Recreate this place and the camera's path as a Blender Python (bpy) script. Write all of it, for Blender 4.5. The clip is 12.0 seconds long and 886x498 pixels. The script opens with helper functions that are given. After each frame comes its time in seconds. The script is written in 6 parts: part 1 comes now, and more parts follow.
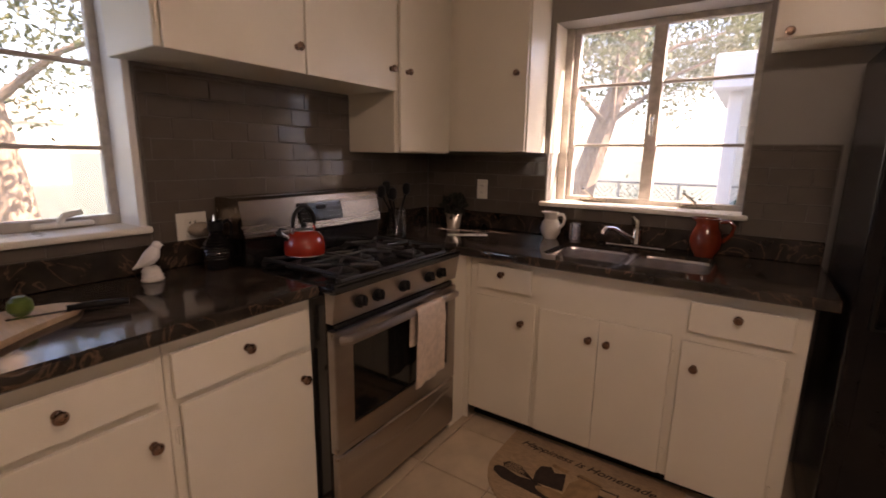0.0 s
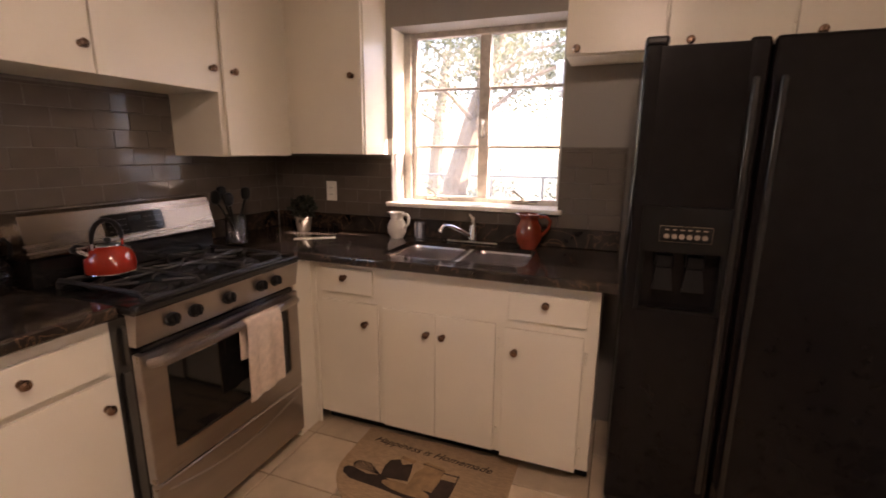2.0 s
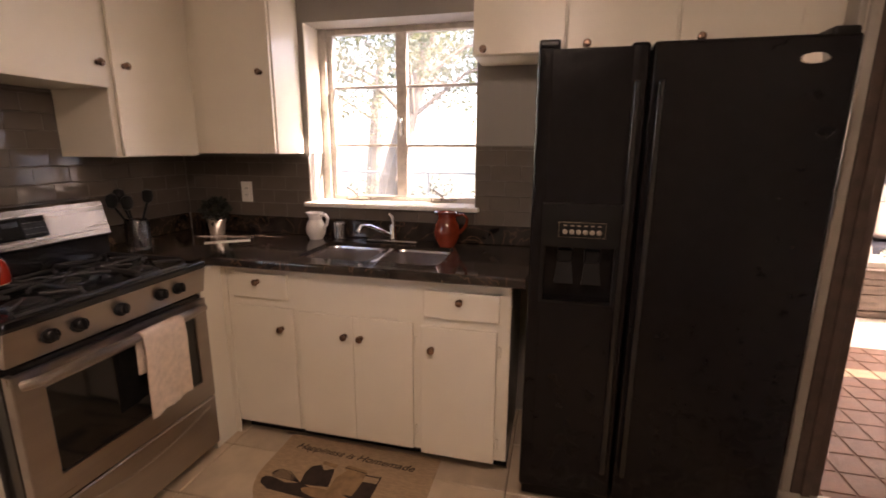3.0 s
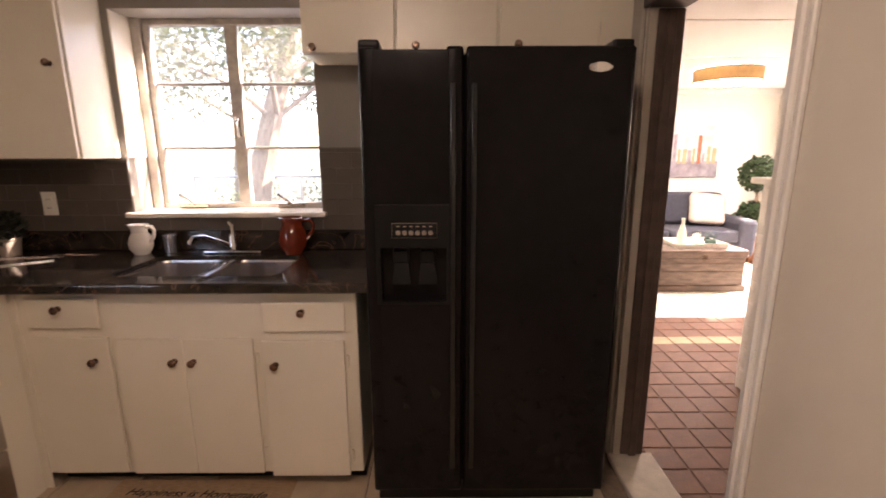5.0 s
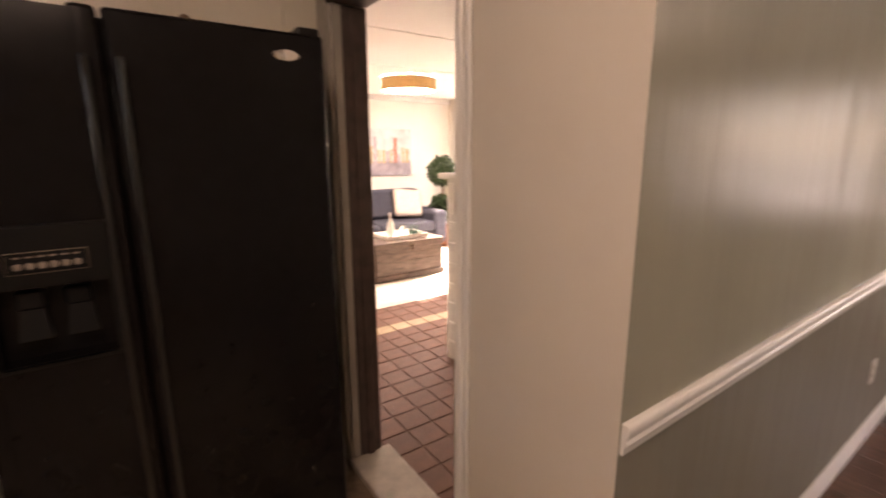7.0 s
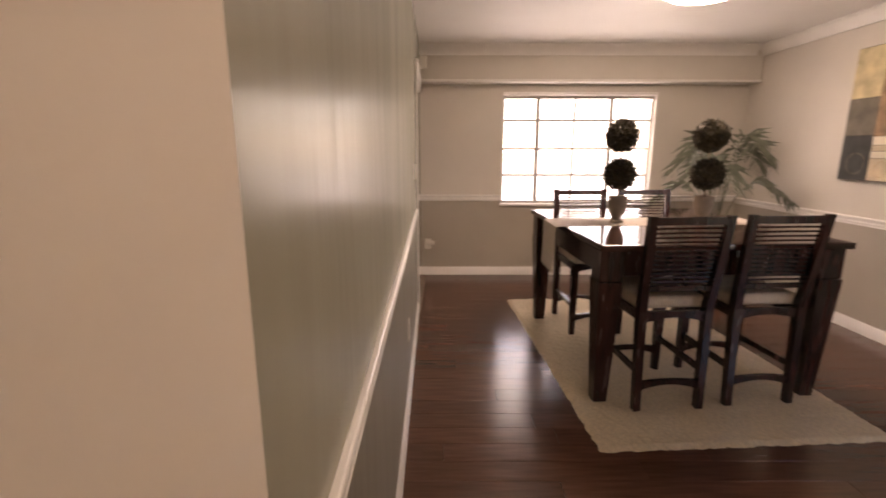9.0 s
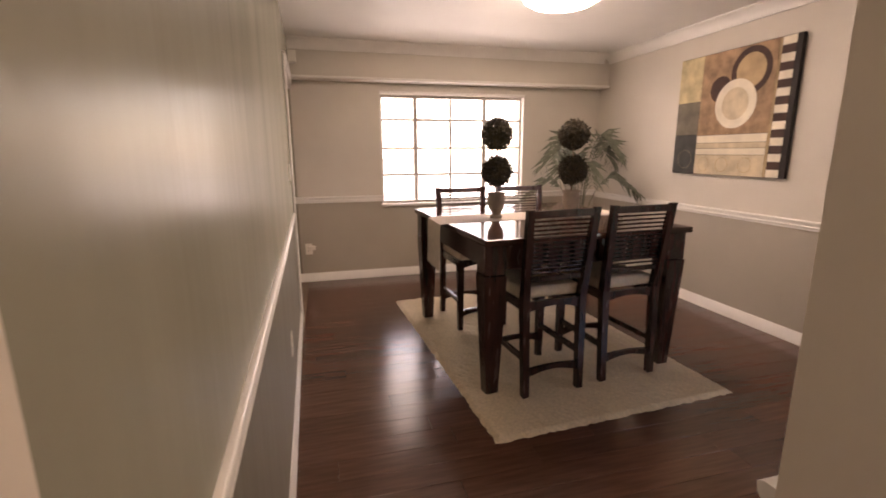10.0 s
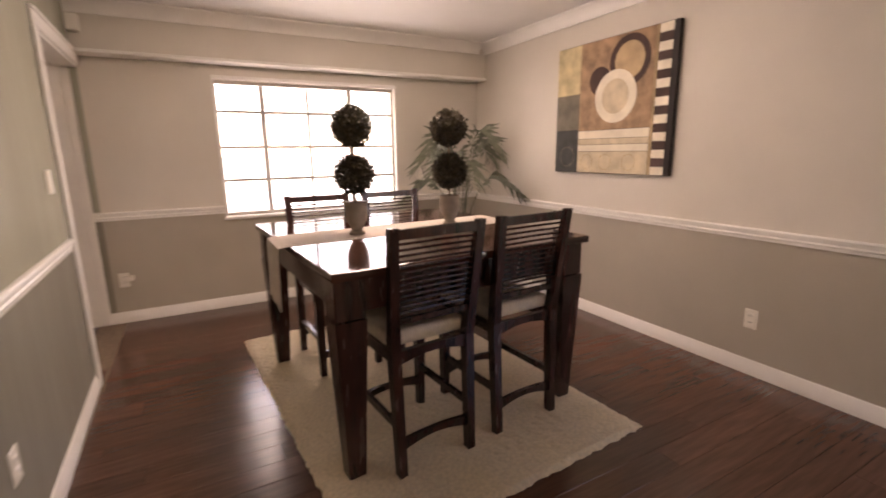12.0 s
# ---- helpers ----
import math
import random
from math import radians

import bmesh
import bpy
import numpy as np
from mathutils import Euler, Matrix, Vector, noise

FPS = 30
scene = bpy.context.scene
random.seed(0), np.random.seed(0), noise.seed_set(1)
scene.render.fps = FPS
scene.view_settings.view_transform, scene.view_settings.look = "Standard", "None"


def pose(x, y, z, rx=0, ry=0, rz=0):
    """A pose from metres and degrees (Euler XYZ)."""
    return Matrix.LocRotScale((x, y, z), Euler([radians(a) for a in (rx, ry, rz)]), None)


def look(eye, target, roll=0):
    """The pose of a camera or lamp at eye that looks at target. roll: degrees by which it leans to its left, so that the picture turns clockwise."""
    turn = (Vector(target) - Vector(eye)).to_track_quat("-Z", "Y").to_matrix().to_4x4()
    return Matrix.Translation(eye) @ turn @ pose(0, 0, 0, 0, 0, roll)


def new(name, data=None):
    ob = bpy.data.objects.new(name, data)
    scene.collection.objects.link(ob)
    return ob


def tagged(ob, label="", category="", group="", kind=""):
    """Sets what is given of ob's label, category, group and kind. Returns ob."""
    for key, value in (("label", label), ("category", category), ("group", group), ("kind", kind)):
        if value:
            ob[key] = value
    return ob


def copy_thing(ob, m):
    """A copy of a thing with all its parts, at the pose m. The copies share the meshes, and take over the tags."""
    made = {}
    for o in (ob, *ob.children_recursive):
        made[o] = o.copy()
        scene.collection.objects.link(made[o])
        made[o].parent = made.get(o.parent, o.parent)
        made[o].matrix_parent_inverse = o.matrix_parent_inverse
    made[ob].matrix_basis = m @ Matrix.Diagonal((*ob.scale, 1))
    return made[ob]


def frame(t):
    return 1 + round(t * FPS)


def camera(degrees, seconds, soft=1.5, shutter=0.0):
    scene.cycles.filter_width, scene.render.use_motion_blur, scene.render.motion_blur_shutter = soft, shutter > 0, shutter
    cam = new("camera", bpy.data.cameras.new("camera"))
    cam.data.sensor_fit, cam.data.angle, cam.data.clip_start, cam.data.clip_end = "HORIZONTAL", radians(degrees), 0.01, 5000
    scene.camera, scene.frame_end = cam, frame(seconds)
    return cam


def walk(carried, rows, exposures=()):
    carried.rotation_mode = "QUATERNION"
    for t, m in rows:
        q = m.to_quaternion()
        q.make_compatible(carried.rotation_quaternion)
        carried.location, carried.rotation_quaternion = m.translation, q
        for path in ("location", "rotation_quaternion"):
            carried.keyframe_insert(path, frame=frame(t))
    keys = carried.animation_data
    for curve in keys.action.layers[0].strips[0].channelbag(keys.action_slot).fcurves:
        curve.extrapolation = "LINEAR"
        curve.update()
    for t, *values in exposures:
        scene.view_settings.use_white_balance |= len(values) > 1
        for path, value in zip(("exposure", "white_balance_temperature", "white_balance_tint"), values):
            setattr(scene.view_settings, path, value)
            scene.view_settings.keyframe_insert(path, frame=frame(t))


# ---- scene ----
cam = camera(88.1, 12.0, soft=1.75, shutter=0.4)
PATH = [
    (0, (-0.107, 0.077, 1.363), (-1.2, 1.703, 0.962), 0.9),
    (0.5, (-0.057, 0.102, 1.369), (-1.056, 1.787, 0.967), 0.7),
    (1, (-0.004, 0.122, 1.383), (-0.913, 1.856, 0.974), 0.6),
    (1.5, (0.059, 0.147, 1.392), (-0.756, 1.926, 0.978), 0.6),
    (2, (0.137, 0.174, 1.408), (-0.555, 2.003, 0.988), 0.5),
    (2.5, (0.201, 0.197, 1.42), (-0.372, 2.065, 0.991), 0.4),
    (4.5, (0.429, 0.257, 1.42), (0.293, 2.206, 0.995), -0.1),
    (5, (0.452, 0.276, 1.419), (0.457, 2.231, 0.994), -0.2),
    (5.5, (0.447, 0.348, 1.42), (0.615, 2.294, 0.993), -0.4),
    (6, (0.457, 0.375, 1.421), (0.853, 2.288, 0.996), -0.5),
    (6.5, (0.503, 0.371, 1.42), (1.232, 2.182, 0.986), -0.8),
    (7, (0.532, 0.407, 1.404), (1.642, 2.016, 0.983), -0.2),
    (7.5, (0.636, 0.518, 1.385), (2.142, 1.77, 0.98), -0.1),
    (7.7, (0.648, 0.53, 1.381), (2.258, 1.649, 0.986), -0.4),
    (9.3, (0.943, 0.72, 1.358), (2.888, 0.521, 0.938), -0.1),
    (9.5, (0.955, 0.707, 1.356), (2.888, 0.413, 0.938), -0.4),
    (10, (0.983, 0.699, 1.343), (2.875, 0.201, 0.929), -0.3),
    (10.5, (1.063, 0.629, 1.333), (2.928, 0.037, 0.918), -0.4),
    (11, (1.209, 0.501, 1.326), (3.067, -0.111, 0.912), -0.4),
    (11.5, (1.346, 0.398, 1.328), (3.185, -0.272, 0.915), -0.5),
    (12, (1.559, 0.315, 1.325), (3.277, -0.622, 0.909), -0.8),
]
walk(cam, [(t, look(eye, target, roll)) for t, eye, target, roll in PATH],
     exposures=[(0.0, 2.45, 7500, 34), (1.5, 2.9, 7500, 34), (2.5, 3.12, 7450, 33), (4.5, 3.1, 7200, 30), (5.5, 3.0, 7200, 30), (6.5, 2.8, 7500, 33), (9.3, 2.8, 7900, 32), (12.0, 2.88, 7750, 33)])

# ---- sky and sun ----
world = bpy.data.worlds.new("daylight")
scene.world = world
world.use_nodes = True
wn = world.node_tree
sky = wn.nodes.new("ShaderNodeTexSky")
sky.sky_type = 'NISHITA'
sky.sun_disc = False
sky.sun_elevation = radians(37)
sky.sun_rotation = radians(72)
wn.links.new(sky.outputs[0], wn.nodes["Background"].inputs[0])
wn.nodes["Background"].inputs[1].default_value = 0.15
sun = new("sun", bpy.data.lights.new("sun", 'SUN'))
sun.data.energy, sun.data.angle, sun.data.color = 4.5, radians(0.6), (1.0, 0.93, 0.82)
sun.matrix_world = look((10, 3.2, 8), (0, 0, 0))

# daylight of the sky in the dining window's opening
daylight = new("window_daylight", bpy.data.lights.new("window_daylight", 'AREA'))
daylight.data.shape, daylight.data.size, daylight.data.size_y = 'RECTANGLE', 1.10, 1.56
daylight.data.energy, daylight.data.color = 2.9, (1.0, 0.97, 0.93)
daylight.matrix_world = look((6.06, -0.735, 1.365), (0, -0.735, 1.365)) @ Matrix.Rotation(radians(90), 4, 'Z')

# ---- plan ----
XW, YN, XE, XD = -1.90, 2.545, 1.25, 1.39
YG, YS, XF, HC = 0.858, -2.49, 5.90, 2.385
SKEW = 0.018
ZC = 0.93
YK = -1.9


# ---- materials ----
def frame_ring(bm, axis, d0, d1, o, i):
    """A flat frame with one opening: o and i are (u0, u1, z0, z1), d0 and d1 its back and front along the axis."""
    def at(d, u, z):
        return (d, u, z) if axis == 'x' else (u, d, z)
    loops = []
    for d in (d0, d1):
        for q in (o, i):
            loops.append([bm.verts.new(at(d, u, z)) for u, z in ((q[0], q[2]), (q[1], q[2]), (q[1], q[3]), (q[0], q[3]))])
    bo, bi, fo, fi = loops
    for a, b in ((bo, bi), (fo, fi), (bo, fo), (bi, fi)):
        for k in range(4):
            bm.faces.new([a[k], a[(k + 1) % 4], b[(k + 1) % 4], b[k]])
    bmesh.ops.bevel(bm, geom=[e for e in bm.edges if all(v in fo or v in fi for v in e.verts) and (e.verts[0] in fo) == (e.verts[1] in fo)], offset=0.003, segments=2, affect='EDGES')
    return bm


def mat(name, col, rough=0.5, metal=0.0, vary=0.12, scale=6.0, bump=0.12, bscale=90.0, coat=0.0, piece=0.0, stretch=(1, 1, 1), spec=0.5, rvary=0.08, relief=0.004):
    m = bpy.data.materials.new(name)
    m.use_nodes = True
    nt = m.node_tree
    b = nt.nodes["Principled BSDF"]
    tc = nt.nodes.new("ShaderNodeTexCoord")
    mp = nt.nodes.new("ShaderNodeMapping")
    mp.inputs["Scale"].default_value = stretch
    nt.links.new(tc.outputs["Object"], mp.inputs[0])
    n1 = nt.nodes.new("ShaderNodeTexNoise")
    n1.inputs["Scale"].default_value, n1.inputs["Detail"].default_value = scale, 6
    nt.links.new(mp.outputs[0], n1.inputs["Vector"])
    ramp = nt.nodes.new("ShaderNodeValToRGB")
    lo = [max(0, c * (1 - vary)) for c in col]
    hi = [min(1, c * (1 + vary)) for c in col]
    ramp.color_ramp.elements[0].position, ramp.color_ramp.elements[1].position = 0.32, 0.68
    ramp.color_ramp.elements[0].color, ramp.color_ramp.elements[1].color = (*lo, 1), (*hi, 1)
    nt.links.new(n1.outputs["Fac"], ramp.inputs[0])
    out = ramp.outputs[0]
    if piece:
        oi = nt.nodes.new("ShaderNodeObjectInfo")
        mr = nt.nodes.new("ShaderNodeMapRange")
        mr.inputs["To Min"].default_value, mr.inputs["To Max"].default_value = 1 - piece, 1 + piece
        nt.links.new(oi.outputs["Random"], mr.inputs["Value"])
        hs = nt.nodes.new("ShaderNodeHueSaturation")
        nt.links.new(mr.outputs[0], hs.inputs["Value"])
        nt.links.new(out, hs.inputs["Color"])
        out = hs.outputs[0]
    nt.links.new(out, b.inputs["Base Color"])
    n2 = nt.nodes.new("ShaderNodeTexNoise")
    n2.inputs["Scale"].default_value, n2.inputs["Detail"].default_value = bscale, 4
    nt.links.new(mp.outputs[0], n2.inputs["Vector"])
    bp = nt.nodes.new("ShaderNodeBump")
    bp.inputs["Strength"].default_value, bp.inputs["Distance"].default_value = bump, relief
    nt.links.new(n2.outputs["Fac"], bp.inputs["Height"])
    nt.links.new(bp.outputs[0], b.inputs["Normal"])
    rr = nt.nodes.new("ShaderNodeMapRange")
    rr.inputs["To Min"].default_value, rr.inputs["To Max"].default_value = max(0.02, rough - rvary), min(1, rough + rvary)
    nt.links.new(n1.outputs["Fac"], rr.inputs["Value"])
    nt.links.new(rr.outputs[0], b.inputs["Roughness"])
    b.inputs["Metallic"].default_value = metal
    b.inputs["Coat Weight"].default_value = coat
    b.inputs["Coat Roughness"].default_value = 0.08
    b.inputs["Specular IOR Level"].default_value = spec
    return m


def granite():
    m = mat("dark_granite", (0.03, 0.023, 0.019), 0.085, vary=0.5, scale=9, bump=0.02, rvary=0.03, spec=0.5)
    nt = m.node_tree
    b = nt.nodes["Principled BSDF"]
    tc = nt.nodes.new("ShaderNodeTexCoord")
    w = nt.nodes.new("ShaderNodeTexNoise")
    w.inputs["Scale"].default_value, w.inputs["Detail"].default_value, w.inputs["Distortion"].default_value = 4.5, 9, 2.2
    nt.links.new(tc.outputs["Object"], w.inputs["Vector"])
    r = nt.nodes.new("ShaderNodeValToRGB")
    e = r.color_ramp.elements
    e[0].position, e[0].color = 0.49, (0, 0, 0, 1)
    e[1].position, e[1].color = 0.505, (1, 1, 1, 1)
    k = e.new(0.525)
    k.color = (0, 0, 0, 1)
    nt.links.new(w.outputs["Fac"], r.inputs[0])
    n3 = nt.nodes.new("ShaderNodeTexNoise")
    n3.inputs["Scale"].default_value = 2.5
    nt.links.new(tc.outputs["Object"], n3.inputs["Vector"])
    mu = nt.nodes.new("ShaderNodeMath")
    mu.operation = 'MULTIPLY'
    nt.links.new(r.outputs[0], mu.inputs[0])
    nt.links.new(n3.outputs["Fac"], mu.inputs[1])
    mx = nt.nodes.new("ShaderNodeMix")
    mx.data_type = 'RGBA'
    nt.links.new(mu.outputs[0], mx.inputs[0])
    nt.links.new(b.inputs["Base Color"].links[0].from_socket, mx.inputs[6])
    mx.inputs[7].default_value = (0.21, 0.125, 0.075, 1)
    nt.links.new(mx.outputs[2], b.inputs["Base Color"])
    return m


def glass(name, tint=(1, 1, 1), rough=0.0):
    m = bpy.data.materials.new(name)
    m.use_nodes = True
    b = m.node_tree.nodes["Principled BSDF"]
    b.inputs["Base Color"].default_value = (*tint, 1)
    b.inputs["Transmission Weight"].default_value = 1
    b.inputs["Roughness"].default_value = rough
    b.inputs["IOR"].default_value = 1.45
    return m


def glow(name, col, strength):
    m = bpy.data.materials.new(name)
    m.use_nodes = True
    b = m.node_tree.nodes["Principled BSDF"]
    b.inputs["Base Color"].default_value = (*col, 1)
    b.inputs["Emission Color"].default_value = (*col, 1)
    b.inputs["Emission Strength"].default_value = strength
    return m


CAB = mat("white_cabinet_paint", (0.79, 0.73, 0.615), 0.32, vary=0.035, scale=3, bump=0.1, bscale=28)
TRIM = mat("white_trim_paint", (0.8, 0.78, 0.74), 0.35, vary=0.04, scale=5, bump=0.08, bscale=40)
# white casing darkened to greige: the shade beside the refrigerator is in this colour
CASSHADE = mat("shaded_white_casing_paint", (0.4, 0.36, 0.31), 0.45, vary=0.06, scale=5, bump=0.1, bscale=40)
CREAM = mat("cream_wall_paint", (0.69, 0.635, 0.555), 0.42, vary=0.04, scale=2, bump=0.15, bscale=55)
KGREY = mat("grey_kitchen_wall_paint", (0.255, 0.233, 0.21), 0.45, vary=0.05, scale=2, bump=0.15, bscale=60)
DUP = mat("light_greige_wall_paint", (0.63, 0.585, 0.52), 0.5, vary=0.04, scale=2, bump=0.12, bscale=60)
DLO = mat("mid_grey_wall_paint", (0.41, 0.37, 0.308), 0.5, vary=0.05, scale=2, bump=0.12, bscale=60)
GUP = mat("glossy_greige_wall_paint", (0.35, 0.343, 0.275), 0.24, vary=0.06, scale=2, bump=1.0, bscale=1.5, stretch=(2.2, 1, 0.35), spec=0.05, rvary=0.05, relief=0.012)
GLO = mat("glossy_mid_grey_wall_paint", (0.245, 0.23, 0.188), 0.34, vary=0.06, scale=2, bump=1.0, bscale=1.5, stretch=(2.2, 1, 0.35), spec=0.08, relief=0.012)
CEIL = mat("white_ceiling_paint", (0.8, 0.79, 0.76), 0.6, vary=0.03, scale=2, bump=0.2, bscale=120)
SUBWAY = mat("taupe_glazed_tile", (0.12, 0.1, 0.083), 0.06, vary=0.06, scale=9, bump=0.04, bscale=14, piece=0.06, rvary=0.025)
GROUT = mat("grey_grout", (0.14, 0.122, 0.105), 0.9, vary=0.15, scale=30, bump=0.3)
GRAN = granite()
# copy of STEEL, darker and warmer: a dim warm reflection put into the colour
DSTEEL = mat("dim_reflection_steel", (0.25, 0.2, 0.155), 0.26, 1.0, vary=0.06, scale=20, bump=0.05, bscale=300, stretch=(1, 0.03, 1))
KEYM = mat("dim_grey_key_print", (0.06, 0.058, 0.055), 0.5)
STEEL = mat("brushed_stainless_steel", (0.4, 0.36, 0.33), 0.3, 1.0, vary=0.06, scale=20, bump=0.05, bscale=300, stretch=(1, 0.03, 1))
SINKST = mat("satin_sink_steel", (0.62, 0.57, 0.53), 0.24, 1.0, vary=0.06, scale=14, bump=0.04, bscale=160)
CHROME = mat("chrome", (0.82, 0.8, 0.78), 0.08, 1.0, vary=0.03, bump=0.0, rvary=0.03)
COPNI = mat("aged_copper_knob", (0.3, 0.2, 0.15), 0.25, 1.0, vary=0.2, scale=60, bump=0.05)
NICKEL = mat("aged_nickel", (0.5, 0.45, 0.38), 0.22, 1.0, vary=0.15, scale=60, bump=0.05)
BLACK = mat("black_enamel", (0.012, 0.011, 0.011), 0.14, vary=0.2, bump=0.04, bscale=50)
IRON = mat("cast_iron_black", (0.016, 0.015, 0.015), 0.55, vary=0.25, scale=40, bump=0.3, bscale=200)
FRIDGE = mat("black_textured_appliance", (0.007, 0.006, 0.0065), 0.2, vary=0.15, scale=20, bump=0.08, bscale=420, spec=0.2)
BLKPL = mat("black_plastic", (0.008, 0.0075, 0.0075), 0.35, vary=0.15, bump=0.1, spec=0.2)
DGLASS = mat("dark_oven_glass", (0.006, 0.006, 0.006), 0.06, vary=0.1, bump=0.0, rvary=0.02)
# pane glass with a thin translucent layer that imitates glare over the bright view
PANE = glass("glare_veiled_window_glass")
_nt = PANE.node_tree
_veil = _nt.nodes.new("ShaderNodeBsdfTranslucent")
_veil.inputs[0].default_value = (0.85, 0.83, 0.8, 1)
_dn = _nt.nodes.new("ShaderNodeTexNoise")
_dn.inputs["Scale"].default_value, _dn.inputs["Detail"].default_value = 7, 6
_dr = _nt.nodes.new("ShaderNodeMapRange")
_dr.inputs["To Min"].default_value, _dr.inputs["To Max"].default_value = 0.02, 0.05
_nt.links.new(_dn.outputs["Fac"], _dr.inputs["Value"])
_dm = _nt.nodes.new("ShaderNodeMixShader")
_nt.links.new(_dr.outputs[0], _dm.inputs[0])
_nt.links.new(_nt.nodes["Principled BSDF"].outputs[0], _dm.inputs[1])
_nt.links.new(_veil.outputs[0], _dm.inputs[2])
_nt.links.new(_dm.outputs[0], _nt.nodes["Material Output"].inputs[0])
CLEAR = glass("clear_glass", (0.95, 0.97, 0.96))
SMOKE = mat("smoked_dark_glass", (0.012, 0.01, 0.01), 0.07, vary=0.15, bump=0.0, rvary=0.02)
WINFR = mat("worn_metal_window_paint", (0.5, 0.46, 0.41), 0.5, vary=0.18, scale=25, bump=0.25, bscale=110)
SILL = mat("cream_sill_paint", (0.78, 0.72, 0.62), 0.3, vary=0.06, scale=12, bump=0.1)
FTILE = mat("beige_ceramic_floor_tile", (0.52, 0.41, 0.29), 0.3, vary=0.13, scale=7, bump=0.12, bscale=22, piece=0.06)
QGROUT = mat("brown_quarry_grout", (0.125, 0.066, 0.046), 0.95, vary=0.2, scale=40, bump=0.3)
FGROUT = mat("dark_floor_grout", (0.19, 0.14, 0.1), 0.95, vary=0.2, scale=40, bump=0.3)
QUARRY = mat("terracotta_quarry_tile", (0.165, 0.077, 0.048), 0.6, vary=0.16, scale=12, bump=0.2, bscale=60, piece=0.1, spec=0.3)
QLIGHT = mat("buff_quarry_tile", (0.46, 0.34, 0.2), 0.5, vary=0.15, scale=12, bump=0.2, bscale=60, piece=0.14)
PLANK = mat("dark_walnut_laminate", (0.088, 0.04, 0.025), 0.19, vary=0.22, scale=5, bump=0.06, bscale=26, piece=0.16, stretch=(9, 0.8, 1), rvary=0.06)
ESPRESSO = mat("espresso_stained_wood", (0.034, 0.013, 0.010), 0.25, vary=0.45, scale=6, bump=0.1, bscale=40, stretch=(4, 4, 0.6))
TABTOP = mat("polished_espresso_wood", (0.042, 0.015, 0.010), 0.08, vary=0.4, scale=5, bump=0.0, bscale=40, stretch=(5, 0.7, 1), rvary=0.03)
SEATF = mat("cream_upholstery", (0.62, 0.53, 0.42), 0.85, vary=0.1, scale=30, bump=0.4, bscale=400)
RUGM = mat("cream_shag_wool", (0.64, 0.535, 0.385), 0.97, vary=0.12, scale=60, bump=0.9, bscale=260)
LINEN = mat("pale_linen", (0.54, 0.47, 0.41), 0.9, vary=0.08, scale=30, bump=0.4, bscale=350)
TOWELM = mat("beige_cotton_towel", (0.62, 0.5, 0.4), 0.95, vary=0.12, scale=40, bump=0.6, bscale=320)
LEAF = mat("dark_boxwood_leaf", (0.058, 0.044, 0.02), 0.5, vary=0.5, scale=30, bump=0.1)
PALM = mat("blue_green_palm_leaf", (0.2, 0.215, 0.16), 0.45, vary=0.4, scale=20, bump=0.1)
FICUS = mat("deep_green_leaf", (0.03, 0.06, 0.02), 0.4, vary=0.5, scale=25, bump=0.1)
BARK = mat("brown_bark", (0.27, 0.2, 0.14), 0.9, vary=0.35, scale=14, bump=0.8, bscale=40, stretch=(3, 3, 0.6))
STONEPOT = mat("greige_stone_urn", (0.32, 0.265, 0.215), 0.75, vary=0.15, scale=20, bump=0.4, bscale=90)
TERRA = mat("terracotta_clay", (0.36, 0.15, 0.08), 0.7, vary=0.2, scale=15, bump=0.3)
REDGL = mat("red_brown_glazed_pottery", (0.2, 0.03, 0.012), 0.12, vary=0.3, scale=12, bump=0.06, coat=0.6)
REDEN = mat("red_enamel", (0.3, 0.024, 0.011), 0.14, vary=0.08, scale=8, bump=0.02, coat=0.5)
WHCER = mat("white_glazed_ceramic", (0.78, 0.74, 0.68), 0.25, vary=0.06, scale=18, bump=0.15)
WHPLA = mat("white_plastic", (0.8, 0.77, 0.7), 0.35, vary=0.03, bump=0.03)
BOARDW = mat("pale_maple_board", (0.56, 0.39, 0.24), 0.5, vary=0.15, scale=8, bump=0.1, stretch=(1, 8, 1))
LIMEM = mat("green_lime_skin", (0.08, 0.13, 0.02), 0.35, vary=0.3, scale=30, bump=0.3, bscale=160)
MATM = mat("woven_tan_mat", (0.44, 0.305, 0.185), 0.95, vary=0.2, scale=40, bump=0.8, bscale=240, stretch=(1, 6, 1))
INK = mat("dark_brown_print", (0.035, 0.021, 0.015), 0.95, vary=0.35, scale=30, bump=0.5, bscale=240)
TANINK = mat("tan_print", (0.3, 0.19, 0.1), 0.95, vary=0.25, scale=25, bump=0.5, bscale=240)
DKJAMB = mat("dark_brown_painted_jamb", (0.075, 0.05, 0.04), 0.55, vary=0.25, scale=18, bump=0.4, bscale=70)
STONE = mat("pale_stone_threshold", (0.5, 0.44, 0.37), 0.7, vary=0.15, scale=14, bump=0.3)
WBRICK = mat("white_painted_brick", (0.78, 0.76, 0.72), 0.6, vary=0.06, scale=14, bump=0.5, bscale=60, piece=0.05)
NAVY = mat("slate_blue_sofa_fabric", (0.043, 0.046, 0.064), 0.9, vary=0.15, scale=20, bump=0.4, bscale=350)
PILLOW = mat("oatmeal_pillow_fabric", (0.6, 0.5, 0.42), 0.92, vary=0.1, scale=25, bump=0.4, bscale=350)
OLDWOOD = mat("weathered_brown_wood", (0.115, 0.078, 0.061), 0.6, vary=0.4, scale=7, bump=0.5, bscale=40, stretch=(1, 4, 4))
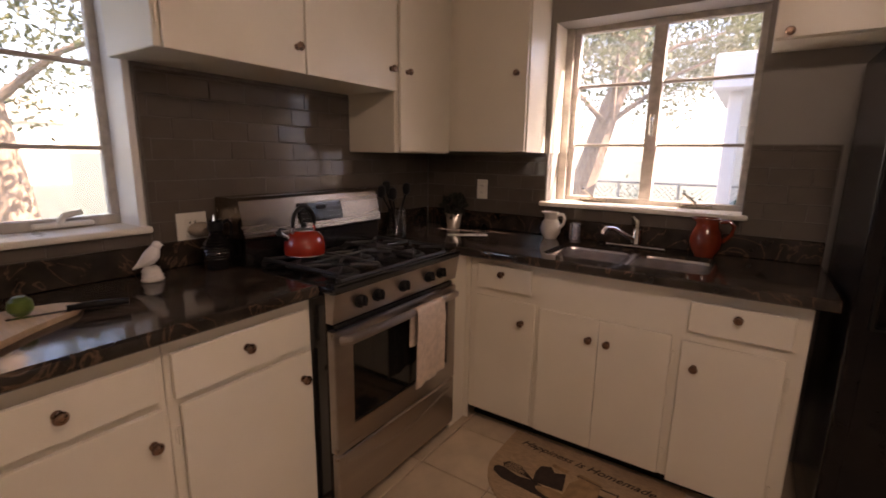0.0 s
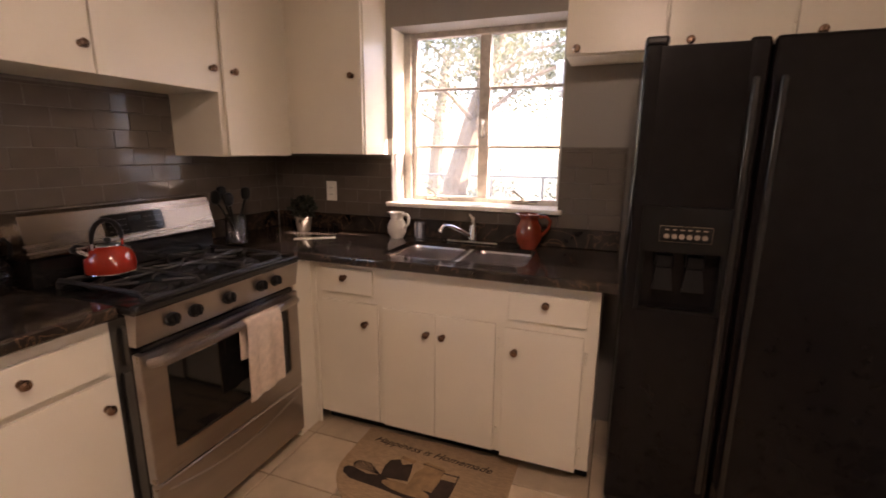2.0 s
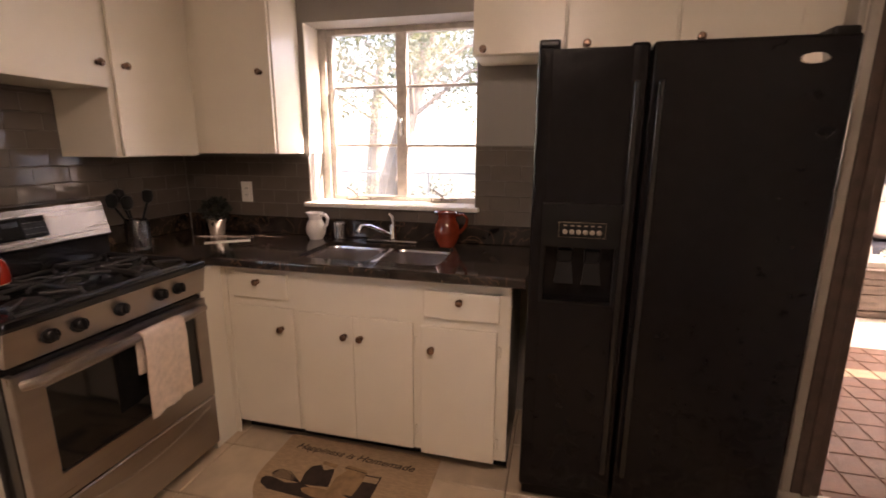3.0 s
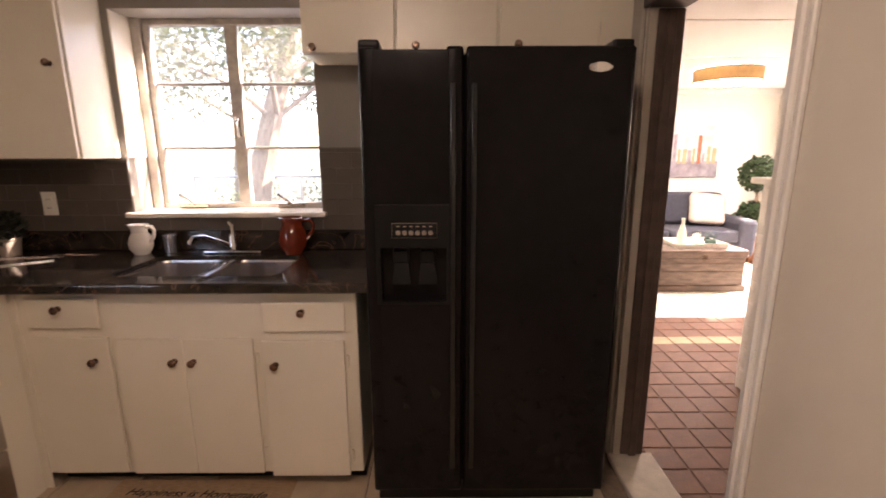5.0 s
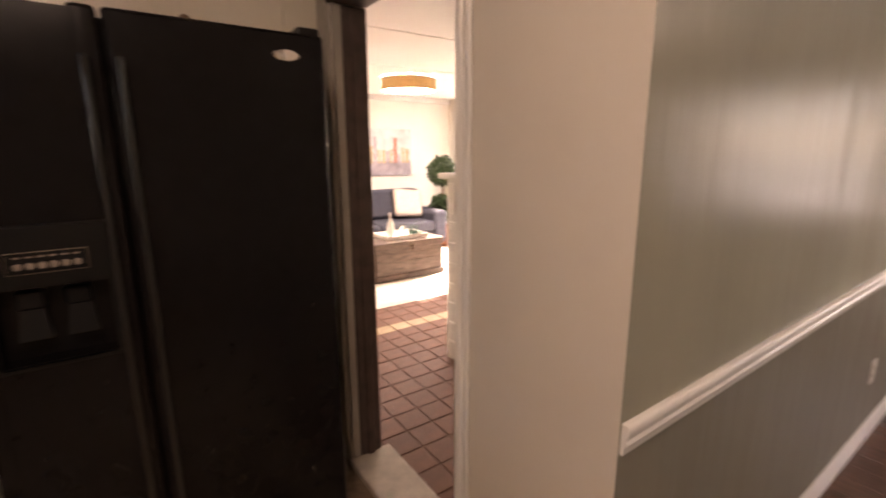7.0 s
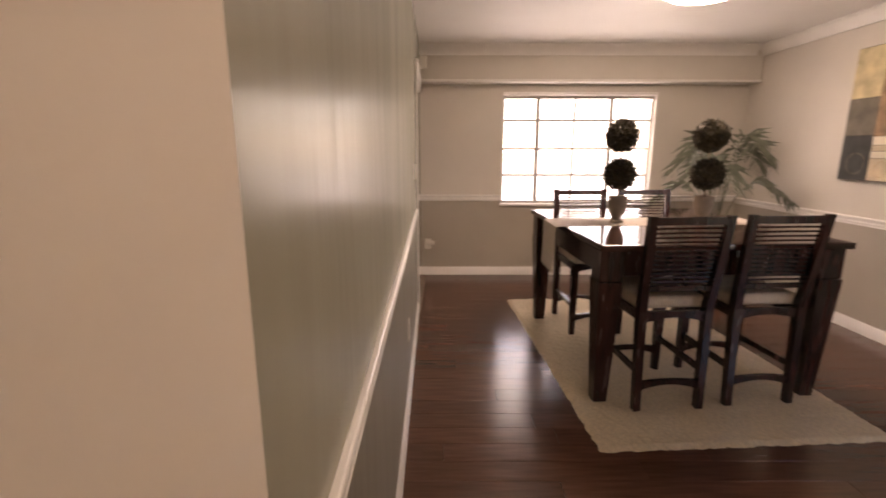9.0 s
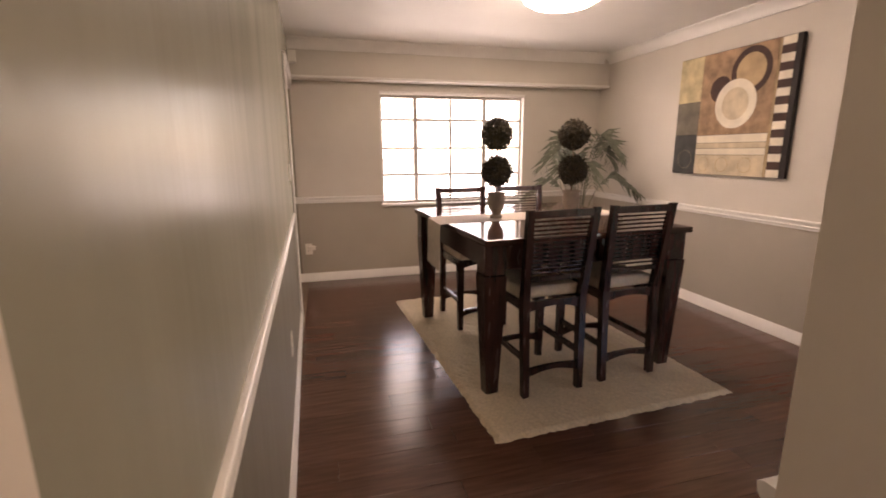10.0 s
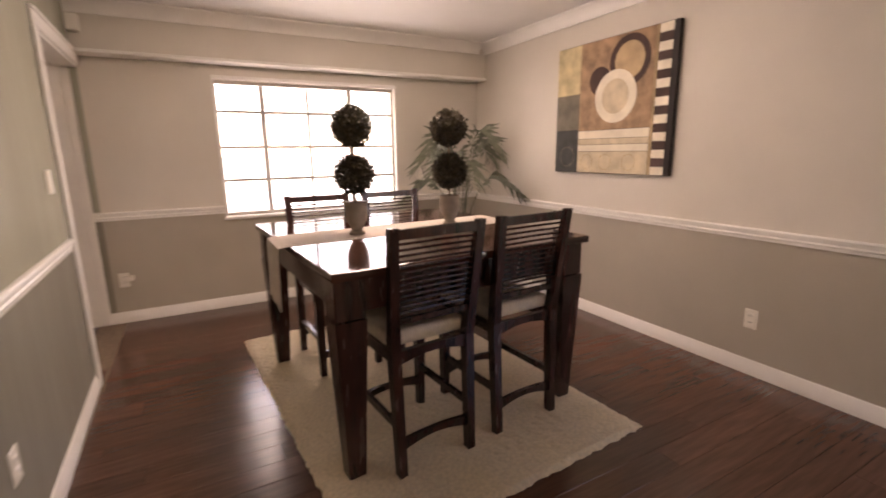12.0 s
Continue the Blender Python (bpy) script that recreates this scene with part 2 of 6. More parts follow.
WALLW = mat("warm_white_living_wall", (0.8, 0.77, 0.7), 0.55, vary=0.03, scale=3, bump=0.15)
DRUM = mat("amber_drum_shade", (0.62, 0.4, 0.17), 0.8, vary=0.08, scale=20, bump=0.2)
LAWN = mat("lawn_grass", (0.11, 0.128, 0.088), 0.95, vary=0.4, scale=3, bump=0.8, bscale=60)
CONC = mat("pale_concrete_drive", (0.55, 0.53, 0.49), 0.9, vary=0.1, scale=2, bump=0.3)
STUCCO = mat("white_stucco", (0.78, 0.76, 0.72), 0.8, vary=0.05, scale=6, bump=0.4)
TREELEAF = mat("sunlit_tree_leaf", (0.12, 0.13, 0.06), 0.5, vary=0.35, scale=2, bump=0.1)
def thin_leaf(m, part_through):
    """Let light through a thin leaf."""
    nt = m.node_tree
    b = nt.nodes["Principled BSDF"]
    tl = nt.nodes.new("ShaderNodeBsdfTranslucent")
    nt.links.new(b.inputs["Base Color"].links[0].from_socket, tl.inputs[0])
    mx = nt.nodes.new("ShaderNodeMixShader")
    mx.inputs[0].default_value = part_through
    nt.links.new(b.outputs[0], mx.inputs[1])
    nt.links.new(tl.outputs[0], mx.inputs[2])
    nt.links.new(mx.outputs[0], nt.nodes["Material Output"].inputs[0])


thin_leaf(TREELEAF, 0.4)
thin_leaf(PALM, 0.3)
GREENT = mat("dark_green_tarp", (0.03, 0.08, 0.06), 0.5, vary=0.2, scale=8, bump=0.3)
GALV = mat("galvanised_wire", (0.4, 0.4, 0.38), 0.5, 0.8, vary=0.1)
ART = {n: mat("canvas_" + n, c, 0.7, vary=v, scale=9, bump=0.35, bscale=70) for n, c, v in (
    ("ochre", (0.55, 0.46, 0.27), 0.25), ("taupe", (0.17, 0.15, 0.115), 0.3), ("slate", (0.05, 0.052, 0.05), 0.35),
    ("sienna", (0.34, 0.22, 0.13), 0.4), ("cream", (0.58, 0.49, 0.35), 0.2), ("ivory", (0.74, 0.68, 0.56), 0.12),
    ("umber", (0.055, 0.025, 0.018), 0.3), ("tan", (0.45, 0.33, 0.19), 0.2), ("black", (0.016, 0.01, 0.009), 0.2),
    ("mist", (0.6, 0.56, 0.56), 0.2), ("rust", (0.4, 0.12, 0.06), 0.3), ("dusk", (0.3, 0.27, 0.3), 0.3))}

# ---- mesh helpers ----
BASE = {}


def box(bm, x0, x1, y0, y1, z0, z1, bev=0.0, seg=1, mi=0):
    vs = [bm.verts.new((x, y, z)) for x in (x0, x1) for y in (y0, y1) for z in (z0, z1)]
    fs = [bm.faces.new([vs[i] for i in q]) for q in ((0, 1, 3, 2), (4, 6, 7, 5), (0, 4, 5, 1), (2, 3, 7, 6), (0, 2, 6, 4), (1, 5, 7, 3))]
    for f in fs:
        f.material_index = mi
    if bev:
        es = list({e for f in fs for e in f.edges})
        bmesh.ops.bevel(bm, geom=es, offset=bev, segments=seg, affect='EDGES', profile=0.5)
    return bm


def B(*a, **k):
    return box(bmesh.new(), *a, **k)


def lathe(bm, prof, c=(0, 0, 0), n=24, m=None):
    rings = []
    for r, z in prof:
        if r < 1e-5:
            rings.append([bm.verts.new((0, 0, z))])
        else:
            rings.append([bm.verts.new((r * math.cos(2 * math.pi * i / n), r * math.sin(2 * math.pi * i / n), z)) for i in range(n)])
    for a, b in zip(rings, rings[1:]):
        for i in range(n):
            j = (i + 1) % n
            q = [a[i % len(a)], a[j % len(a)], b[j % len(b)], b[i % len(b)]]
            q = [v for k, v in enumerate(q) if v not in q[:k]]
            if len(q) > 2:
                bm.faces.new(q)
    vs = [v for r in rings for v in r]
    bmesh.ops.transform(bm, matrix=Matrix.Translation(c) @ (m or Matrix()), verts=vs)
    return bm


def tube(bm, pts, r, n=8, closed=False):
    pts = [Vector(p) for p in pts]
    rs = r if isinstance(r, (list, tuple)) else [r] * len(pts)
    rings = []
    up = None
    for i, p in enumerate(pts):
        a, b = pts[i - 1] if i or closed else p, pts[(i + 1) % len(pts)] if i < len(pts) - 1 or closed else p
        d = (b - a).normalized()
        if up is None or abs(d.dot(up)) > 0.98:
            up = Vector((0, 0, 1)) if abs(d.z) < 0.9 else Vector((1, 0, 0))
        s = d.cross(up).normalized()
        up = s.cross(d).normalized()
        rings.append([bm.verts.new(p + rs[i] * (math.cos(2 * math.pi * k / n) * s + math.sin(2 * math.pi * k / n) * up)) for k in range(n)])
    pairs = list(zip(rings, rings[1:])) + ([(rings[-1], rings[0])] if closed else [])
    for a, b in pairs:
        for k in range(n):
            bm.faces.new([a[k], a[(k + 1) % n], b[(k + 1) % n], b[k]])
    if not closed:
        bm.faces.new(rings[0][::-1])
        bm.faces.new(rings[-1])
    return bm


def prism(bm, poly, axis, a, b):
    """A polygon of (p, q) swept from a to b along an axis; p, q are the other two axes in order."""
    def at(p, q, s):
        return {'x': (s, p, q), 'y': (p, s, q), 'z': (p, q, s)}[axis]
    r0 = [bm.verts.new(at(p, q, a)) for p, q in poly]
    r1 = [bm.verts.new(at(p, q, b)) for p, q in poly]
    n = len(poly)
    for i in range(n):
        bm.faces.new([r0[i], r0[(i + 1) % n], r1[(i + 1) % n], r1[i]])
    bm.faces.new(r0[::-1])
    bm.faces.new(r1)
    return bm


def taper(bm, c0, s0, c1, s1):
    """A four-sided post from centre c0 with half sizes s0 to c1 with half sizes s1."""
    rings = [[bm.verts.new((c[0] + i * s[0], c[1] + j * s[1], c[2])) for i, j in ((-1, -1), (1, -1), (1, 1), (-1, 1))] for c, s in ((c0, s0), (c1, s1))]
    for k in range(4):
        bm.faces.new([rings[0][k], rings[0][(k + 1) % 4], rings[1][(k + 1) % 4], rings[1][k]])
    bm.faces.new(rings[0][::-1])
    bm.faces.new(rings[1])
    return bm


def finish(bm, name, materials, sharp=32):
    bmesh.ops.recalc_face_normals(bm, faces=bm.faces)
    bm.edges.index_update()
    flat = []
    if len(bm.faces) < 400:
        for e in bm.edges:
            if len(e.link_faces) == 2:
                a, b = sorted(f.calc_area() for f in e.link_faces)
                if b > 6 * a and len(max(e.link_faces, key=lambda f: f.calc_area()).verts) == 4:
                    flat.append(e.index)
    me = bpy.data.meshes.new(name)
    bm.to_mesh(me)
    bm.free()
    for m in (materials if isinstance(materials, (list, tuple)) else [materials]):
        me.materials.append(m)
    if sharp:
        me.polygons.foreach_set("use_smooth", [True] * len(me.polygons))
        me.set_sharp_from_angle(angle=radians(sharp))
        for i in flat:
            me.edges[i].use_edge_sharp = True
    return me


def part(name, bm, material, parent=None, label="", sharp=32):
    base = BASE.get(parent.name, Vector()) if parent else Vector()
    if base.length:
        bmesh.ops.translate(bm, verts=bm.verts, vec=-base)
    ob = new(name, finish(bm, name, material, sharp))
    if parent:
        ob.parent = parent
        BASE[ob.name] = base
    if label:
        ob["label"] = label
    return ob


def thing(name, label, category, at=(0, 0, 0), group=""):
    ob = new(name)
    ob.empty_display_size = 0.05
    ob.location = at
    BASE[ob.name] = Vector(at)
    return tagged(ob, label, category, group)


def solid(name, bm, material, label, category, group="", sharp=32):
    """A thing of one mesh, with its origin at its base."""
    lo = [min(v.co[i] for v in bm.verts) for i in range(3)]
    hi = [max(v.co[i] for v in bm.verts) for i in range(3)]
    at = Vector(((lo[0] + hi[0]) / 2, (lo[1] + hi[1]) / 2, lo[2]))
    bmesh.ops.translate(bm, verts=bm.verts, vec=-at)
    ob = new(name, finish(bm, name, material, sharp))
    ob.location = at
    return tagged(ob, label, category, group)


def structure(name, bm, material, label="", sharp=32):
    ob = new(name, finish(bm, name, material, sharp))
    return tagged(ob, label, name.split("_")[0], "", "structure")


def wall_with_holes(bm, axis, d0, d1, u0, u1, z0, z1, holes, mi=0):
    """A wall along u between d0 and d1, with rectangular openings (u0, u1, z0, z1)."""
    us = sorted({u0, u1, *[h[0] for h in holes], *[h[1] for h in holes]})
    for a, b in zip(us, us[1:]):
        zs = [z0]
        cut = sorted((h[2], h[3]) for h in holes if h[0] <= a + 1e-6 and h[1] >= b - 1e-6)
        lo = z0
        spans = []
        for c0, c1 in cut:
            if c0 > lo:
                spans.append((lo, min(c0, z1)))
            lo = max(lo, c1)
        if lo < z1:
            spans.append((lo, z1))
        for s0, s1 in spans:
            if axis == 'x':
                box(bm, a, b, d0, d1, s0, s1, mi=mi)
            else:
                box(bm, d0, d1, a, b, s0, s1, mi=mi)
    return bm


def by_normal(bm, rules):
    """Give faces a material by a test on their centre and normal."""
    bmesh.ops.recalc_face_normals(bm, faces=bm.faces)
    for f in bm.faces:
        c = f.calc_center_median()
        for test, i in rules:
            if test(c, f.normal):
                f.material_index = i
    return bm


def leaf_ball(bm, c, r, n, size, rng, squash=1.0):
    """A clipped ball of small folded leaves round a centre."""
    for i in range(n):
        z = 1 - 2 * (i + 0.5) / n
        a = i * 2.39996 + rng.uniform(-0.2, 0.2)
        q = math.sqrt(max(0, 1 - z * z))
        d = Vector((q * math.cos(a), q * math.sin(a), z * squash))
        p = Vector(c) + d * r * rng.uniform(0.72, 1.06)
        t = Vector((rng.uniform(-1, 1), rng.uniform(-1, 1), rng.uniform(-1, 1))).normalized()
        u = (d * 0.8 + t).normalized()
        w = u.cross(d + 0.3 * t).normalized()
        s = size * rng.uniform(0.7, 1.3)
        tip, mid = p + u * s, p + u * s * 0.5
        lift = d * s * 0.16
        v0, v1, v2, v3 = (bm.verts.new(x) for x in (p, mid + w * s * 0.32 + lift, tip, mid - w * s * 0.32 + lift))
        bm.faces.new([v0, v1, v2])
        bm.faces.new([v0, v2, v3])
    return bm


def window_thing(name, label, M, w, h, cols, rows, frame_mat, frame=0.035, bar=0.016, depth=0.04, split=None, catch=True):
    """A framed window in the plane of M (x along, z up, y outward): outer frame, bars and panes.
    cols, rows: the places of the bars; split: bars that are heavy meeting stiles."""
    split = split or {}
    win = thing(name, label, "window")
    win["kind"] = "structure"

    def put(pname, bm, m, par, lab=""):
        bmesh.ops.transform(bm, matrix=M, verts=bm.verts)
        return part(pname, bm, m, par, lab)
    bm = bmesh.new()
    box(bm, 0, w, 0, depth, 0, frame, bev=0.004)
    box(bm, 0, w, 0, depth, h - frame, h, bev=0.004)
    box(bm, 0, frame, 0, depth, frame, h - frame, bev=0.004)
    box(bm, w - frame, w, 0, depth, frame, h - frame, bev=0.004)
    fr = put("window_frame", bm, frame_mat, win)
    xs = [frame, *cols, w - frame]
    zs = [frame, *rows, h - frame]
    for x in cols:
        t = split.get(x, bar) / 2
        put("mullion" if x in split else "glazing_bar", B(x - t, x + t, 0.003, depth - 0.004, frame, h - frame, bev=0.003), frame_mat, fr)
    for z in rows:
        edges = [frame, *[x for x in cols if x in split], w - frame]
        for a, b in zip(edges, edges[1:]):
            a2 = a + (split.get(a, 0) / 2 if a in split else 0)
            b2 = b - (split.get(b, 0) / 2 if b in split else 0)
            put("glazing_bar", B(a2, b2, 0.007, depth - 0.008, z - bar / 2, z + bar / 2, bev=0.003), frame_mat, fr)
    for a, b in zip(xs, xs[1:]):
        for c, d in zip(zs, zs[1:]):
            p = put("pane", B(a + 0.001, b - 0.001, depth * 0.5 - 0.002, depth * 0.5 + 0.002, c + 0.001, d - 0.001), PANE, win)
            p.visible_shadow = False
    return win, put

# ---- large structure: kitchen ----
NWIN = (-1.07, -0.14, 1.115, 2.05)
WWIN = (-0.45, 0.82, 1.095, 2.12)
DOOR = (1.375, 2.195, 0.0, 1.96)
PASS = (0.127, YG, 0.0, 2.12)
structure("wall_north", wall_with_holes(bmesh.new(), 'x', YN, YN + 0.22, XW - 0.2, XE, 0, HC, [NWIN]), KGREY, "grey painted kitchen wall with a casement window")
structure("wall_west", wall_with_holes(bmesh.new(), 'y', XW - 0.2, XW, YK - 0.15, YN, 0, HC, [WWIN]), KGREY, "grey painted kitchen wall beside the range")
structure("wall_south", B(XW - 0.2, XE, YK - 0.15, YK, 0, HC), CREAM, "plain cream kitchen wall")
bm = wall_with_holes(bmesh.new(), 'y', XE, XD, YK - 0.15, PASS[0], 0, HC, [])
wall_with_holes(bm, 'y', XE, XD, PASS[0], YG, PASS[3], HC, [])
wall_with_holes(bm, 'y', XE, XD, YG + 0.13, YN + 0.22, 0, HC, [DOOR])
structure("wall_east", bm, CREAM, "cream painted wall with a doorway and an open passage")
structure("ceiling_kitchen", B(XW - 0.2, XD, YK - 0.15, YN + 0.22, HC, HC + 0.1), CEIL, "white painted kitchen ceiling")
structure("floor_kitchen", B(XW - 0.2, 1.31, YK - 0.15, YN, -0.1, -0.008), FGROUT, "beige ceramic tile kitchen floor")

# ---- large structure: dining room ----
def shear_north(bm):
    """The north wall runs slightly out of square with the room."""
    for v in bm.verts:
        v.co.y += SKEW * (v.co.x - XE)
    return bm


RAIL = 0.83
OPEN0, OPEN1, OPENZ = 4.74, XF - 0.001, 1.97
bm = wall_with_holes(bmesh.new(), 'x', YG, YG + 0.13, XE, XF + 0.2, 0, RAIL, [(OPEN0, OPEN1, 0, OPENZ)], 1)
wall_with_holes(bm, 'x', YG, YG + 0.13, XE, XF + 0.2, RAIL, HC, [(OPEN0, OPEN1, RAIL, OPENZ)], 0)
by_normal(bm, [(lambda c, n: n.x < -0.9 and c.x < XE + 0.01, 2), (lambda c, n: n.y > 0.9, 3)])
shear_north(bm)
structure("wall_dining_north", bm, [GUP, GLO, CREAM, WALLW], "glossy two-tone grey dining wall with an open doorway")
EWIN = (-1.545, 0.073, 0.80, 1.93)
bm = wall_with_holes(bmesh.new(), 'y', XF, XF + 0.22, YS - 0.15, YG + 0.3, 0, RAIL, [EWIN], 1)
wall_with_holes(bm, 'y', XF, XF + 0.22, YS - 0.15, YG + 0.3, RAIL, HC, [(EWIN[0], EWIN[1], RAIL, EWIN[3])], 0)
structure("wall_dining_east", bm, [DUP, DLO], "two-tone greige dining wall with a large window")
bm = box(bmesh.new(), XD, XF, YS - 0.15, YS, 0, RAIL - 0.02, mi=1)
box(bm, XD, XF, YS - 0.15, YS, RAIL - 0.02, HC, mi=0)
structure("wall_dining_south", bm, [DUP, DLO], "two-tone greige dining wall with a canvas")
structure("soffit", B(XF - 0.16, XF, YS, YG + 0.16, 2.062, HC, bev=0.004), DUP, "greige boxed soffit above the dining window")
structure("trim_soffit_ledge", B(XF - 0.185, XF - 0.001, YS, YG + 0.11, 2.037, 2.061, bev=0.006, seg=2), TRIM, "white ledge trim along the soffit")
structure("ceiling_dining", B(XD, XF + 0.2, YS - 0.15, YG + 0.21, HC, HC + 0.1), CEIL, "white painted dining ceiling")
structure("floor_dining", B(1.31, XF + 0.05, YS, YG + 0.22, -0.1, -0.006), FGROUT, "dark walnut plank floor")

CROWN = [(0, 0), (0.085, 0), (0.085, -0.012), (0.06, -0.022), (0.045, -0.05), (0.018, -0.075), (0.018, -0.095), (0, -0.095)]
RAILP = [(0, -0.032), (0.012, -0.032), (0.012, -0.016), (0.024, -0.008), (0.017, 0.0), (0.026, 0.012), (0.028, 0.026), (0.018, 0.033), (0, 0.033)]
BASEP = [(0, 0), (0.016, 0), (0.016, 0.06), (0.010, 0.07), (0.010, 0.081), (0.004, 0.09), (0, 0.09)]


def run(name, prof, side, at, a, b, z, label):
    """A moulding along a wall. side: which way the profile stands out."""
    bm = bmesh.new()
    if side in ('+y', '-y'):
        s = 1 if side == '+y' else -1
        prism(bm, [(at + s * p, z + q) for p, q in prof], 'x', a, b)
    else:
        s = 1 if side == '+x' else -1
        prism(bm, [(at + s * p, z + q) for p, q in prof], 'y', a, b)
    if name.endswith("_north"):
        shear_north(bm)
    return structure(name, bm, TRIM, label, sharp=50)


run("trim_crown_south", CROWN, '+y', YS, XD, XF - 0.16, HC, "white crown moulding")
run("trim_crown_east", CROWN, '-x', XF - 0.16, YS + 0.085, YG + 0.081, HC, "white crown moulding along the soffit")
run("trim_chair_rail_north", [(p * 0.6, q) for p, q in RAILP], '-y', YG, 1.256, OPEN0 - 0.075, RAIL + 0.03, "white chair rail on the glossy wall")
run("trim_chair_rail_east", RAILP, '-x', XF, EWIN[1] + 0.005, YG + 0.126, RAIL + 0.035, "white chair rail")
run("trim_chair_rail_east_far", RAILP, '-x', XF, YS, EWIN[0] - 0.005, RAIL + 0.03, "white chair rail")
run("trim_chair_rail_south", RAILP, '+y', YS, XD, XF - 0.03, RAIL + 0.01, "white chair rail")
run("trim_chair_rail_west", RAILP, '+x', XD, YS + 0.03, PASS[0] - 0.001, RAIL + 0.03, "white chair rail")
run("baseboard_north", BASEP, '-y', YG, 1.256, OPEN0 - 0.075, 0, "white baseboard")
run("baseboard_east", BASEP, '-x', XF, YS, YG + 0.126, 0, "white baseboard")
run("baseboard_south", BASEP, '+y', YS, XD + 0.017, XF - 0.017, 0, "white baseboard")
run("baseboard_west", BASEP, '+x', XD, YS, PASS[0], 0, "white baseboard")
bm = B(XF - 0.24, XF - 0.165, YG + 0.0, YG + 0.074, 2.16, 2.27, bev=0.006)
solid("wall_sensor_box", bm, WHPLA, "small white plastic box high in the wall corner", "sensor")

# far doorway of the dining room, open to a white passage
dr = thing("doorway_2", "open doorway in a white painted casing and jamb", "doorway", (5.2, YG + 0.08, 0))
dr["kind"] = "structure"
bm = B(OPEN0 - 0.07, OPEN0 - 0.001, YG - 0.02, YG - 0.001, 0, OPENZ - 0.001, bev=0.005)
part("casing", shear_north(bm), TRIM, dr)
bm = box(bmesh.new(), OPEN0 - 0.07, XF - 0.03, YG - 0.02, YG - 0.001, OPENZ, OPENZ + 0.075, bev=0.005)
box(bm, OPEN0 - 0.075, XF - 0.028, YG - 0.028, YG - 0.001, OPENZ + 0.076, OPENZ + 0.092, bev=0.004)
part("head_casing", shear_north(bm), TRIM, dr)
bm = B(OPEN0 + 0.001, OPEN0 + 0.016, YG - 0.006, YG + 0.135, 0, OPENZ - 0.017, bev=0.002)
part("jamb", shear_north(bm), TRIM, dr)
bm = B(OPEN1 - 0.022, OPEN1 - 0.001, YG + 0.128, YG + 0.178, 0, OPENZ - 0.017, bev=0.005)
part("casing", bm, TRIM, dr)
bm = B(OPEN1 - 0.012, OPEN1 - 0.001, YG + 0.180, YG + 0.34, 0, OPENZ - 0.017, bev=0.002)
part("jamb", bm, TRIM, dr)
bm = B(OPEN0 + 0.001, OPEN1 - 0.001, YG - 0.006, YG + 0.135, OPENZ - 0.016, OPENZ - 0.001, bev=0.002)
part("head_jamb", shear_north(bm), TRIM, dr)
bm = box(bmesh.new(), 4.96, XF + 0.3, 2.2, 2.3, 0, 2.19)
box(bm, XF + 0.2, XF + 0.3, 1.17, 2.2, 0, 2.19)
structure("wall_passage", bm, CREAM, "plain cream walls of the passage behind the doorway")
structure("ceiling_passage", B(5.152, XF + 0.3, 1.09, 2.3, 2.19, 2.29), CEIL, "white passage ceiling")
structure("floor_passage", B(4.952, XF + 0.3, 1.085, 2.3, -0.1, -0.001), PLANK, "dark plank passage floor")

# doorway to the living room
dw = thing("doorway_1", "open doorway with a white casing and a dark brown jamb", "doorway", (1.32, 1.8, 0))
dw["kind"] = "structure"
bm = bmesh.new()
box(bm, XE - 0.016, XE - 0.001, 1.315, 1.333, 0, 2.05, bev=0.004)
box(bm, XE - 0.026, XE - 0.001, 1.334, 1.353, 0, 2.05, bev=0.006)
box(bm, XE - 0.016, XE - 0.001, 1.354, 1.373, 0, 2.05, bev=0.004)
part("casing", bm, TRIM, dw)
# north casing and its return carry their shade in the paint colour
part("casing", B(XE - 0.02, XE - 0.001, 2.196, 2.29, 0, 2.03, bev=0.005), CASSHADE, dw)
part("casing", B(XE + 0.001, XE + 0.036, 2.176, 2.194, 0.012, 1.96, bev=0.003), CASSHADE, dw)
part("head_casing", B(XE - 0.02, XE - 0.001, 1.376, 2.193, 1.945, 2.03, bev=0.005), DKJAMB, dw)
bm = bmesh.new()
box(bm, XE + 0.037, XD, 2.174, 2.194, 0.012, 1.944, bev=0.004)
box(bm, XE + 0.07, XE + 0.105, 2.162, 2.173, 0.012, 1.94, bev=0.003)
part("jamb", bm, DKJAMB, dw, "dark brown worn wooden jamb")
bm = B(XE + 0.001, XD, 1.376, 1.390, 0.012, 1.944, bev=0.003)
box(bm, XE + 0.05, XE + 0.085, 1.391, 1.401, 0.012, 1.94, bev=0.003)
part("jamb", bm, TRIM, dw)
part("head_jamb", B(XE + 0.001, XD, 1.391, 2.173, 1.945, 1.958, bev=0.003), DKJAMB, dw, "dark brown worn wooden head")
structure("threshold", B(XE - 0.02, XD + 0.05, 1.376, 2.193, -0.02, 0.012, bev=0.006), STONE, "pale worn stone threshold")

kl = thing("ceiling_light", "small round flush kitchen ceiling light, switched on", "ceiling light", (0.2, 0.35, HC - 0.1))
part("rim", lathe(bmesh.new(), [(0, HC - 0.001), (0.17, HC - 0.001), (0.17, HC - 0.025), (0.16, HC - 0.03)], (0.2, 0.35, 0), 32), TRIM, kl)
part("diffuser", lathe(bmesh.new(), [(0.16, HC - 0.03), (0.15, HC - 0.06), (0.1, HC - 0.085), (0, HC - 0.095)], (0.2, 0.35, 0), 32), glow("kitchen_diffuser", (1.0, 0.85, 0.68), 8.8), kl, "glowing frosted glass bowl")

